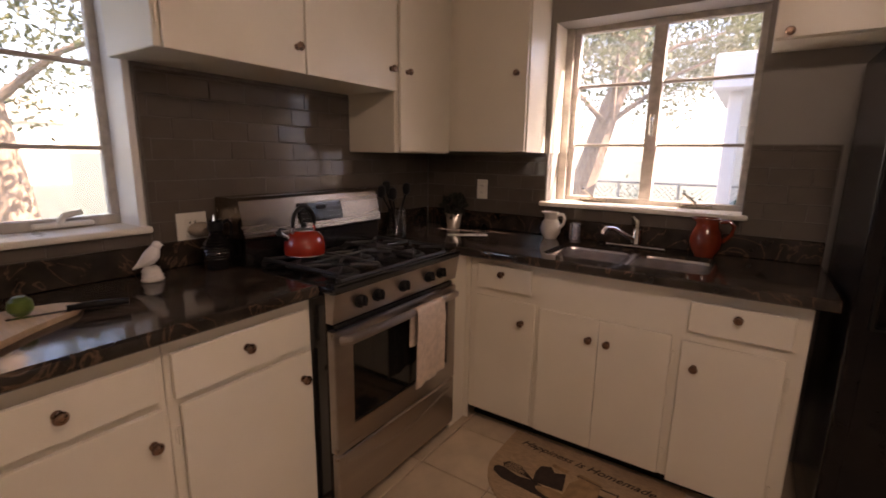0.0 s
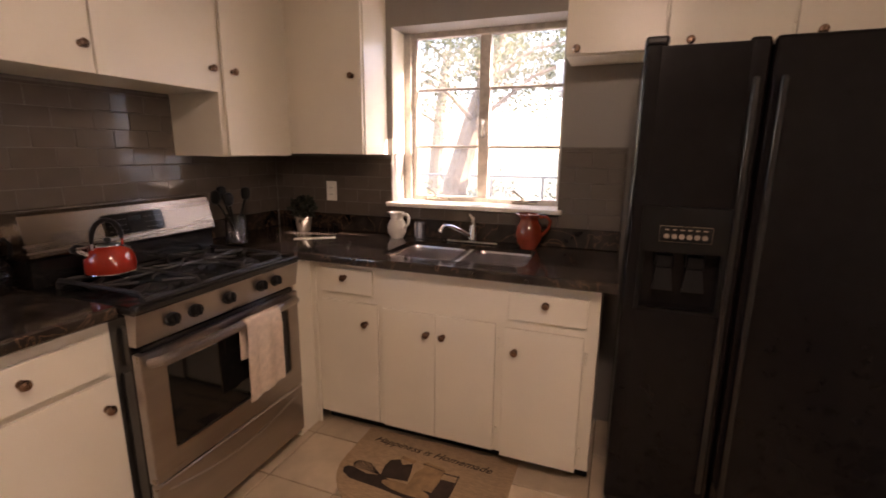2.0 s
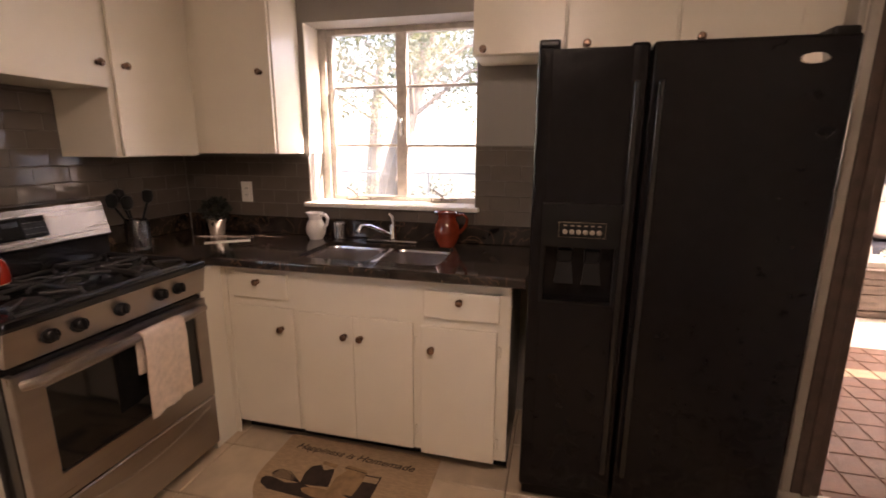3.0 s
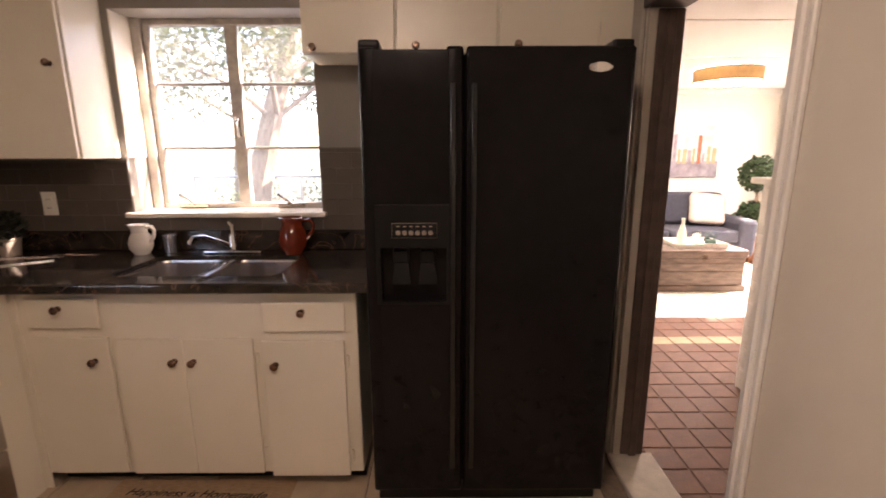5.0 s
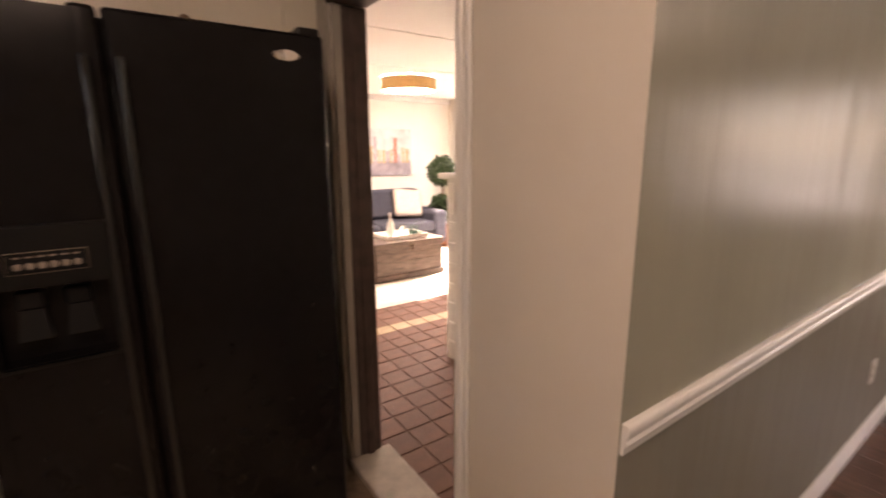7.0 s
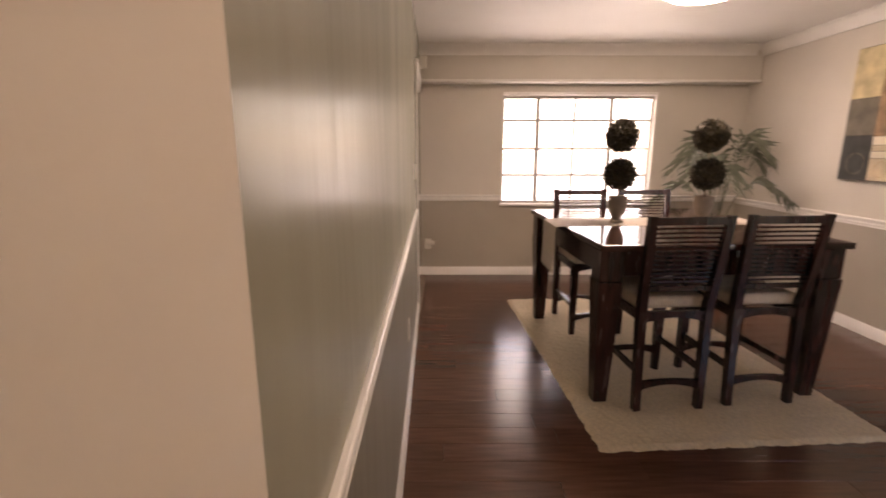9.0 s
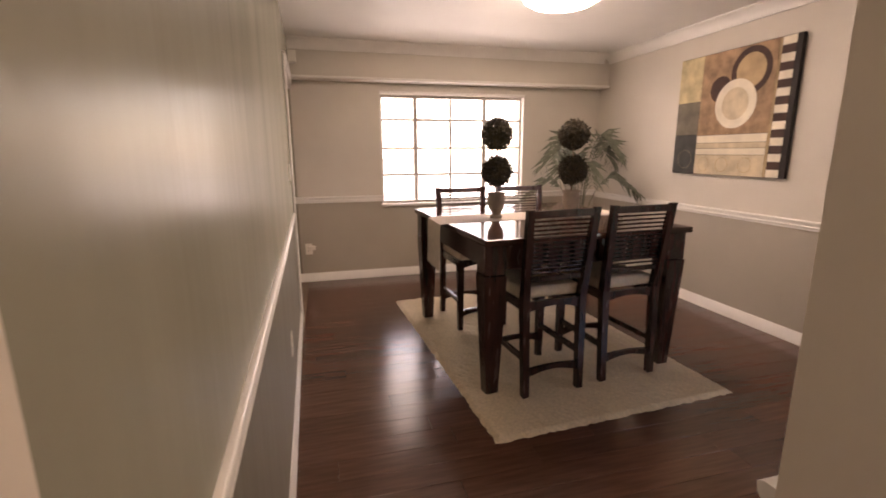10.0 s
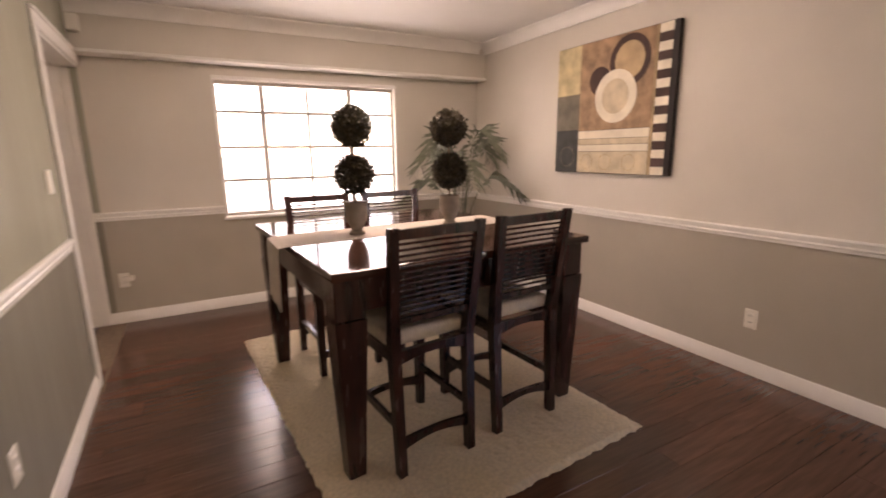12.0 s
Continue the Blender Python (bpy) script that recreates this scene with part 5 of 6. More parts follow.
jug("ceramic_jug", "small white glazed ceramic jug beside the sink", (-0.995, 2.44, Z),
    [(0, 0), (0.034, 0), (0.036, 0.006), (0.05, 0.03), (0.054, 0.055), (0.046, 0.085), (0.034, 0.105), (0.036, 0.125), (0.044, 0.143), (0.04, 0.143), (0.031, 0.12), (0.03, 0.1), (0, 0.06)], WHCER, -10, 0.012,
    [(0.037, 0.13), (0.07, 0.135), (0.082, 0.115), (0.075, 0.085), (0.05, 0.06)])
jug("pottery_jug", "glossy red-brown pottery jug with a dark rim", (-0.262, 2.44, Z),
    [(0, 0), (0.042, 0), (0.045, 0.006), (0.065, 0.04), (0.07, 0.075), (0.06, 0.115), (0.047, 0.14), (0.047, 0.155), (0.056, 0.175), (0.052, 0.175), (0.043, 0.155), (0.043, 0.14), (0, 0.08)], REDGL, -5, 0.014,
    [(0.05, 0.16), (0.085, 0.165), (0.105, 0.145), (0.098, 0.11), (0.065, 0.07)])

kt = thing("kettle", "red enamel whistling kettle on a burner", "kettle", (-1.572, 1.262, 0.9645))
KX, KY, KZ = -1.572, 1.262, 0.9645
bm = lathe(bmesh.new(), [(0, 0), (0.077, 0), (0.081, 0.005), (0.0825, 0.03), (0.081, 0.05), (0.074, 0.072), (0.06, 0.088), (0.042, 0.096), (0.036, 0.098), (0, 0.099)], (KX, KY, KZ), 40)
part("body", bm, REDEN, kt)
part("base_ring", lathe(bmesh.new(), [(0.0795, 0.0), (0.0825, 0.002), (0.0835, 0.004), (0.082, 0.006)], (KX, KY, KZ), 40), CHROME, kt, "thin chrome ring round the base")
bm = lathe(bmesh.new(), [(0.038, 0.098), (0.037, 0.101), (0.02, 0.104), (0, 0.105)], (KX, KY, KZ), 28)
part("lid", bm, STEEL, kt, "steel lid")
bm = lathe(bmesh.new(), [(0.005, 0.105), (0.006, 0.109), (0.012, 0.113), (0.013, 0.12), (0.009, 0.127), (0, 0.129)], (KX, KY, KZ), 18)
part("lid_knob", bm, BLKPL, kt, "black round knob")
arch = [(KX - 0.002, KY + 0.052 * math.cos(t), KZ + 0.125 + 0.065 * math.sin(t)) for t in (math.pi * (1.0 - q / 14) for q in range(15))]
bm = tube(bmesh.new(), [(KX - 0.002, KY - 0.053, KZ + 0.112)] + arch + [(KX - 0.002, KY + 0.053, KZ + 0.115)], [0.006, 0.007] + [0.0085] * 13 + [0.007, 0.006], 12)
part("handle", bm, BLKPL, kt, "black arched handle")
for s in (-1, 1):
    part("handle_bracket", tube(bmesh.new(), [(KX - 0.002, KY + s * 0.053, KZ + 0.086), (KX - 0.002, KY + s * 0.053, KZ + 0.116)], 0.004, 8), REDEN if s > 0 else STEEL, kt)
bm = tube(bmesh.new(), [(KX - 0.01, KY - 0.062, KZ + 0.066), (KX - 0.014, KY - 0.085, KZ + 0.082), (KX - 0.017, KY - 0.103, KZ + 0.094)], [0.013, 0.011, 0.0105], 14)
part("spout", bm, CHROME, kt, "short chrome spout")
bm = tube(bmesh.new(), [(KX - 0.017, KY - 0.102, KZ + 0.094), (KX - 0.018, KY - 0.108, KZ + 0.1), (KX - 0.016, KY - 0.1, KZ + 0.112), (KX - 0.012, KY - 0.075, KZ + 0.108)], [0.0115, 0.011, 0.006, 0.003], 10)
part("whistle", bm, BLKPL, kt, "black whistle cap and lever")

# bird figurine
bm = bmesh.new()
BX, BY = -1.765, 0.775
lathe(bm, [(0, 0), (0.034, 0), (0.036, 0.006), (0.031, 0.012), (0.034, 0.019), (0.028, 0.026), (0.03, 0.032), (0.022, 0.042), (0.014, 0.05), (0, 0.053)], (BX, BY, Z), 16)
for v in bm.verts:
    if v.co.z > Z + 0.003:
        v.co += Vector(noise.noise_vector(v.co * 45)) * 0.007
tube(bm, [(BX - 0.012, BY - 0.052, Z + 0.046), (BX - 0.009, BY - 0.038, Z + 0.054), (BX - 0.005, BY - 0.022, Z + 0.064), (BX, BY - 0.006, Z + 0.076), (BX + 0.003, BY + 0.006, Z + 0.09), (BX + 0.005, BY + 0.012, Z + 0.104), (BX + 0.006, BY + 0.016, Z + 0.114), (BX + 0.007, BY + 0.018, Z + 0.12)], [0.003, 0.008, 0.017, 0.0245, 0.025, 0.019, 0.0145, 0.011], 16)
lathe(bm, [(0, -0.0165), (0.01, -0.013), (0.0155, -0.004), (0.0155, 0.004), (0.01, 0.012), (0.005, 0.0145), (0, 0.0155)], (BX + 0.008, BY + 0.02, Z + 0.119), 16)
tube(bm, [(BX + 0.009, BY + 0.031, Z + 0.119), (BX + 0.01, BY + 0.042, Z + 0.117)], [0.004, 0.0008], 8)
for s in (-1, 1):
    tube(bm, [(BX + s * 0.019, BY + 0.006, Z + 0.096), (BX + s * 0.022, BY - 0.008, Z + 0.078), (BX + s * 0.014 - 0.004, BY - 0.03, Z + 0.058)], [0.005, 0.009, 0.002], 8)
solid("bird_figurine", bm, WHCER, "white ceramic bird figurine perched on a rock", "figurine", sharp=70)
# carafe
cf = thing("glass_carafe", "ribbed smoked glass carafe with a black handle", "carafe", (-1.75, 1.0, Z))
prof = [(0, 0.0), (0.037, 0.0)]
for k in range(13):
    zz = 0.006 + k * 0.0105
    r = 0.039 + 0.014 * math.sin(math.pi * min(1, zz / 0.13)) - (0.019 * max(0, zz - 0.08) / 0.05)
    prof += [(r, zz), (r + 0.0025, zz + 0.005)]
prof += [(0.023, 0.15), (0.021, 0.175), (0.023, 0.182)]
part("body", lathe(bmesh.new(), prof, (-1.75, 1.0, Z), 28), SMOKE, cf)
part("collar", lathe(bmesh.new(), [(0.025, 0.145), (0.028, 0.15), (0.027, 0.174), (0.023, 0.178)], (-1.75, 1.0, Z), 20), BLKPL, cf)
part("handle", tube(bmesh.new(), [(-1.745, 1.022, Z + 0.168), (-1.742, 1.045, Z + 0.18), (-1.74, 1.057, Z + 0.162), (-1.74, 1.054, Z + 0.12)], 0.0065, 8), BLKPL, cf)
part("spike", tube(bmesh.new(), [(-1.752, 0.998, Z + 0.18), (-1.752, 0.998, Z + 0.205)], [0.006, 0.002], 8), CHROME, cf)
# cutting board, limes, knife
bm = bmesh.new()
prism(bm, [(-1.70, 0.10), (-1.44, 0.08), (-1.415, 0.30), (-1.50, 0.39), (-1.56, 0.50), (-1.62, 0.53), (-1.665, 0.49), (-1.69, 0.40)], 'z', Z, Z + 0.016)
bmesh.ops.bevel(bm, geom=list(bm.edges), offset=0.004, segments=2, affect='EDGES')
solid("cutting_board", bm, BOARDW, "pale wooden cutting board on the granite counter", "cutting board")
for x, y, r in ((-1.60, 0.395, 0.027), (-1.665, 0.33, 0.026)):
    bm = lathe(bmesh.new(), [(0, 0), (r * 0.55, r * 0.12), (r * 0.95, r * 0.6), (r, r), (r * 0.9, r * 1.5), (r * 0.5, r * 1.92), (0, r * 2.02)], (x, y, Z + 0.0165), 18)
    solid("lime", bm, LIMEM, "whole green lime on the cutting board", "fruit", "limes on the board")
kn = thing("kitchen_knife", "kitchen knife with a black handle lying on the board", "knife", (-1.55, 0.45, Z + 0.017))
bm = bmesh.new()
prism(bm, [(-1.595, 0.36), (-1.575, 0.36), (-1.545, 0.48), (-1.565, 0.485)], 'z', Z + 0.0172, Z + 0.0188)
part("blade", bm, CHROME, kn)
bm = tube(bmesh.new(), [(-1.557, 0.475, Z + 0.025), (-1.535, 0.53, Z + 0.026), (-1.505, 0.60, Z + 0.024)], [0.008, 0.0105, 0.009], 10)
part("handle", bm, BLKPL, kn)
# utensil jar
uj = thing("utensil_jar", "ribbed glass jar holding black kitchen utensils", "jar", (-1.70, 1.99, Z))
prof = [(0, 0.0), (0.05, 0.0)] + [q for k in range(9) for q in ((0.052, 0.005 + k * 0.014), (0.0545, 0.012 + k * 0.014))] + [(0.046, 0.14), (0.046, 0.145), (0.043, 0.14), (0.046, 0.01), (0, 0.008)]
part("jar", lathe(bmesh.new(), prof, (-1.70, 1.99, Z), 24), CLEAR, uj)
for k, (dx, dy, hh) in enumerate(((-0.03, -0.075, 0.24), (0.01, 0.065, 0.25), (-0.04, -0.03, 0.26), (0.015, -0.045, 0.23))):
    bm = tube(bmesh.new(), [(-1.70 - dx * 0.3, 1.99 - dy * 0.3, Z + 0.012), (-1.70 + dx, 1.99 + dy, Z + hh - 0.03)], 0.0055, 8)
    lathe(bm, [(0, -0.04), (0.026, -0.026), (0.033, 0), (0.026, 0.026), (0, 0.036)], (-1.70 + dx * 1.1, 1.99 + dy * 1.1, Z + hh), 16, Matrix.Diagonal((0.35, 1, 1, 1)))
    part("utensil", bm, BLKPL, uj)
# small plant in the corner
pp = thing("potted_plant", "small green plant in a tan pot, leaves darkened for the corner's shade", "plant", (-1.60, 2.41, Z))
part("pot", lathe(bmesh.new(), [(0, 0), (0.038, 0), (0.048, 0.075), (0.052, 0.08), (0.052, 0.088), (0.046, 0.088), (0.043, 0.075), (0, 0.07)], (-1.60, 2.41, Z), 24), STONEPOT, pp)
# leaf colour is near black to stand in for the corner's shade
part("foliage", leaf_ball(bmesh.new(), (-1.60, 2.41, Z + 0.135), 0.055, 160, 0.036, random.Random(8), 1.15), mat("shade_darkened_green_leaf", (0.012, 0.015, 0.007), 0.5, vary=0.4, scale=25), pp, sharp=0)
# paper on the counter
bm = B(-0.11, 0.11, -0.028, 0.028, 0, 0.0014, bev=0.0005)
ob = solid("folded_paper", bm, WHPLA, "white folded paper lying on the counter corner", "paper")
ob.matrix_basis = pose(-1.40, 2.24, Z, 0, 0, 38)
bm = lathe(bmesh.new(), [(0, 0), (0.033, 0), (0.034, 0.004), (0.034, 0.088), (0.031, 0.09), (0.031, 0.01), (0, 0.008)], (-0.87, 2.475, Z), 22)
solid("steel_tumbler", bm, SINKST, "small brushed steel tumbler behind the sink", "cup")

# ---- floor mat ----
mt = thing("floor_mat", "tan woven half-round kitchen mat with printed words", "mat", (-0.555, 1.80, 0))
MX0, MX1, MY1, MYS, MYB = -0.95, -0.185, 2.03, 1.78, 1.48
poly = [(MX1, MY1), (MX0, MY1)] + [((MX0 + MX1) / 2 - (MX1 - MX0) / 2 * math.cos(math.pi * k / 20), MYS - (MYS - MYB) * math.sin(math.pi * k / 20)) for k in range(21)]
bm = prism(bmesh.new(), poly, 'z', 0.0015, 0.008)
part("weave", bm, MATM, mt)
cu = bpy.data.curves.new("words", 'FONT')
cu.body = "Happiness is Homemade"
cu.size, cu.shear, cu.extrude, cu.offset = 0.058, 0.4, 0.0004, 0.0004
tmp = new("words", cu)
bpy.context.view_layer.update()
me = bpy.data.meshes.new_from_object(tmp.evaluated_get(bpy.context.evaluated_depsgraph_get()))
bpy.data.objects.remove(tmp)
xs = [v.co.x for v in me.vertices]
k = 0.60 / (max(xs) - min(xs))
me.transform(Matrix.Translation((-0.885 + 0.555, 1.938 - 1.80, 0.0088)) @ Matrix.Rotation(radians(-2.6), 4, 'Z') @ Matrix.Diagonal((k, 0.95, 1, 1)))
me.materials.append(INK)
ob = new("lettering", me)
ob.parent = mt


def blot(name, pts, m, z):
    part(name, prism(bmesh.new(), pts, 'z', 0.0082, z), m, mt)


def oval(cx, cy, rx, ry, n=18, tilt=0.0):
    return [(cx + rx * math.cos(t) * math.cos(tilt) - ry * math.sin(t) * math.sin(tilt), cy + rx * math.cos(t) * math.sin(tilt) + ry * math.sin(t) * math.cos(tilt)) for t in (2 * math.pi * q / n for q in range(n))]


# printed still life: whisk, jars, a tan crock and a rolling pin
blot("printed_board", [(-0.915, 1.715), (-0.905, 1.69), (-0.855, 1.664), (-0.70, 1.655), (-0.56, 1.64), (-0.42, 1.655), (-0.40, 1.69), (-0.48, 1.715), (-0.60, 1.70), (-0.74, 1.727), (-0.80, 1.715), (-0.875, 1.735), (-0.905, 1.73)], INK, 0.0088)
blot("printed_jar", [(-0.735, 1.72), (-0.608, 1.735), (-0.62, 1.80), (-0.632, 1.845), (-0.675, 1.825), (-0.70, 1.855), (-0.74, 1.835), (-0.748, 1.79)], INK, 0.0091)
blot("printed_jar_rim", [(-0.70, 1.862), (-0.628, 1.85), (-0.626, 1.872), (-0.70, 1.883)], TANINK, 0.0089)
blot("printed_crock", [(-0.602, 1.715), (-0.488, 1.71), (-0.478, 1.79), (-0.482, 1.835), (-0.476, 1.852), (-0.49, 1.866), (-0.58, 1.88), (-0.59, 1.862), (-0.575, 1.845), (-0.60, 1.80)], TANINK, 0.0094)
blot("printed_lid_line", [(-0.588, 1.862), (-0.478, 1.848), (-0.478, 1.852), (-0.588, 1.866)], INK, 0.0097)
blot("printed_canister", [(-0.487, 1.695), (-0.408, 1.70), (-0.408, 1.80), (-0.485, 1.80)], INK, 0.0092)
for x0, y0, x1, y1 in ((-0.487, 1.80, -0.481, 1.84), (-0.414, 1.80, -0.408, 1.845), (-0.487, 1.836, -0.408, 1.842)):
    blot("printed_canister_edge", [(x0, y0), (x1, y0), (x1, y1), (x0, y1)], INK, 0.0093)
blot("printed_rolling_pin", oval(-0.60, 1.69, 0.115, 0.028, tilt=-0.08), TANINK, 0.0098)
for k in range(7):
    a = (k - 3) / 3
    bm = tube(bmesh.new(), [(-0.735, 1.728, 0.0084), (-0.81, 1.757 + 0.022 * a, 0.0084), (-0.865, 1.762 + 0.024 * a, 0.0084), (-0.89 + 0.008 * abs(a), 1.758 + 0.012 * a, 0.0084)], 0.0016, 4)
    part("printed_whisk_wire", bm, INK, mt)

# ---- living room ----
LY1, LX1, LH = 6.62, 4.95, 2.19
structure("floor_living", B(1.31, LX1, YG + 0.05, LY1, -0.1, -0.0022), QGROUT, "terracotta quarry tile living room floor")
structure("wall_living_north", B(XE, LX1 + 0.2, LY1, LY1 + 0.15, 0, LH), WALLW, "warm white living room wall")
structure("wall_living_west", B(XD - 0.2, XD - 0.0, YN + 0.22, LY1, 0, LH), WALLW, "warm white living room wall")
LWIN = (4.6, 6.2, 0.5, 1.95)
structure("wall_living_east", wall_with_holes(bmesh.new(), 'y', LX1, LX1 + 0.2, 2.301, LY1, 0, LH, [LWIN]), WALLW, "warm white living room wall with a wide window")
structure("ceiling_living", B(XD, LX1 + 0.2, YG + 0.13, LY1 + 0.15, LH, LH + 0.1), CEIL, "white panelled living room ceiling")
structure("trim_ceiling_batten", B(XD, LX1, 3.3, 3.312, LH - 0.004, LH - 0.0005), TRIM, "thin ceiling panel batten")
structure("trim_ceiling_batten_far", B(XD, LX1, 4.5, 4.512, LH - 0.004, LH - 0.0005), TRIM, "thin ceiling panel batten")
structure("trim_cornice", B(XD, LX1, LY1 - 0.03, LY1 - 0.001, LH - 0.08, LH - 0.001, bev=0.008), TRIM, "white cornice")
M = Matrix.Translation((LX1 + 0.06, LWIN[1], LWIN[2])) @ Matrix(((0, 1, 0, 0), (-1, 0, 0, 0), (0, 0, 1, 0), (0, 0, 0, 1)))
window_thing("window_4", "wide white living room window", M, LWIN[1] - LWIN[0], LWIN[3] - LWIN[2], [0.8], [0.72], TRIM, frame=0.04, bar=0.03)
dl = thing("drum_lamp", "amber drum ceiling lamp, switched on", "ceiling light", (3.25, 5.0, 2.05))
bm = lathe(bmesh.new(), [(0.295, 1.985), (0.3, 1.985), (0.3, 2.115), (0.295, 2.115)], (3.25, 5.0, 0.06), 40)
part("shade", bm, DRUM, dl)
part("band", lathe(bmesh.new(), [(0.301, 2.10), (0.304, 2.10), (0.304, 2.118), (0.301, 2.118)], (3.25, 5.0, 0.06), 40), NICKEL, dl)
bm = lathe(bmesh.new(), [(0.293, 1.992), (0.2, 1.984), (0, 1.98)], (3.25, 5.0, 0.06), 40)
part("diffuser", bm, glow("drum_diffuser", (1.0, 0.93, 0.83), 13.0), dl, "glowing white diffuser")

# white brick half wall
bw = thing("brick_half_wall", "white painted brick half wall with a capstone", "half wall", (2.6, 2.6, 0))
part("core", B(2.245, 3.4, 2.365, 2.835, 0.0, 1.225), WBRICK, bw)
part("capstone", B(2.20, 3.45, 2.31, 2.885, 1.226, 1.262, bev=0.008, seg=2), WBRICK, bw)

rg2 = bmesh.new()
rr = random.Random(2)
nx, ny = 40, 44
gr = [[rg2.verts.new((2.0 + 2.3 * i / nx, 3.98 + 2.3 * j / ny, 0.004 if i in (0, nx) or j in (0, ny) else 0.014 + rr.uniform(0, 0.008))) for j in range(ny + 1)] for i in range(nx + 1)]
for i in range(nx):
    for j in range(ny):
        rg2.faces.new([gr[i][j], gr[i + 1][j], gr[i + 1][j + 1], gr[i][j + 1]])
solid("area_rug", rg2, mat("ivory_wool_rug", (0.74, 0.69, 0.6), 0.97, vary=0.12, scale=25, bump=0.8, bscale=120), "ivory wool rug under the trunk", "rug", sharp=0)

tr = thing("wooden_trunk", "weathered brown wooden trunk used as a coffee table", "trunk", (3.03, 4.95, 0.02))
TX0, TX1, TY0, TY1 = 2.60, 3.47, 4.65, 5.2
part("body", B(TX0 + 0.015, TX1 - 0.015, TY0 + 0.015, TY1 - 0.015, 0.022, 0.36, bev=0.005), OLDWOOD, tr)
part("lid", B(TX0, TX1, TY0, TY1, 0.362, 0.44, bev=0.006), OLDWOOD, tr)
part("plinth", B(TX0 - 0.005, TX1 + 0.005, TY0 - 0.005, TY1 + 0.005, 0.021, 0.085, bev=0.008), OLDWOOD, tr)
for z in (0.19, 0.27):
    part("board", B(TX0 + 0.02, TX1 - 0.02, TY0 + 0.008, TY0 + 0.0145, z - 0.036, z + 0.036, bev=0.003), OLDWOOD, tr)
part("lock_plate", B(3.02, 3.06, TY0 - 0.004, TY0 - 0.0005, 0.34, 0.40, bev=0.001), NICKEL, tr)
ty = thing("serving_tray", "white rectangular serving tray on the trunk", "tray", (3.1, 4.9, 0.441))
bm = B(2.80, 3.32, 4.75, 5.10, 0.4412, 0.45, bev=0.003)
part("base", bm, WHPLA, ty)
for a in ((2.80, 2.812, 4.75, 5.10), (3.308, 3.32, 4.75, 5.10), (2.812, 3.308, 4.75, 4.762), (2.812, 3.308, 5.088, 5.10)):
    part("side", B(*a, 0.4505, 0.488, bev=0.002), WHPLA, ty)
bm = lathe(bmesh.new(), [(0, 0), (0.042, 0), (0.045, 0.01), (0.045, 0.1), (0.035, 0.15), (0.017, 0.2), (0.015, 0.26), (0.02, 0.275), (0.016, 0.275), (0, 0.26)], (2.92, 4.9, 0.4508), 20)
solid("bottle_vase", bm, WHCER, "white ceramic bottle vase on the tray", "vase")
for x, y in ((3.04, 4.86), (3.10, 4.93)):
    bm = lathe(bmesh.new(), [(0, 0), (0.03, 0), (0.028, 0.004), (0.004, 0.008), (0.004, 0.06), (0.025, 0.075), (0.034, 0.1), (0.03, 0.13), (0.028, 0.13), (0.03, 0.1), (0.02, 0.08), (0, 0.075)], (x, y, 0.4508), 18)
    solid("wine_glass", bm, CLEAR, "small clear stemmed glass on the tray", "glass", "glasses on the tray")
bm = lathe(bmesh.new(), [(0, 0), (0.05, 0), (0.055, 0.03), (0.05, 0.05), (0, 0.05)], (3.22, 4.9, 0.4508), 16)
leaf_ball(bm, (3.22, 4.9, 0.52), 0.045, 70, 0.03, random.Random(9))
solid("succulent_bowl", bm, GREENT, "small green succulent in a bowl on the tray", "plant", sharp=60)

sf = thing("sofa", "slate blue fabric sofa with rolled arms", "sofa", (3.2, 6.15, 0))
part("frame", B(2.15, 4.25, 5.72, 6.55, 0.12, 0.30, bev=0.02, seg=2), NAVY, sf)
for x in (2.36, 3.2):
    part("seat_cushion", B(x + (0.0 if x < 3 else 0.005), x + 0.84, 5.68, 6.3, 0.302, 0.45, bev=0.035, seg=3), NAVY, sf)
    bm = B(x, x + 0.83, 6.16, 6.38, 0.44, 0.86, bev=0.05, seg=3)
    bmesh.ops.rotate(bm, verts=bm.verts, cent=(x, 6.3, 0.45), matrix=Matrix.Rotation(radians(-8), 3, 'X'))
    part("back_cushion", bm, NAVY, sf)
part("backrest", B(2.2, 4.2, 6.36, 6.56, 0.30, 0.84, bev=0.04, seg=3), NAVY, sf)
for x in (2.13, 4.05):
    part("arm", B(x, x + 0.22, 5.70, 6.50, 0.12, 0.58, bev=0.06, seg=3), NAVY, sf)
for x in (2.22, 4.18):
    for y in (5.78, 6.46):
        part("foot", lathe(bmesh.new(), [(0, 0.0), (0.02, 0), (0.028, 0.12), (0, 0.12)], (x, y, 0.0), 12), ESPRESSO, sf)
bm = B(-0.22, 0.22, -0.06, 0.06, -0.2, 0.2, bev=0.055, seg=4)
bmesh.ops.transform(bm, matrix=Matrix.Translation((3.84, 6.09, 0.665)) @ Matrix.Rotation(radians(-18), 4, 'X') @ Matrix.Rotation(radians(6), 4, 'Y'), verts=bm.verts)
solid("throw_pillow", bm, PILLOW, "oatmeal throw pillow on the blue sofa", "pillow")

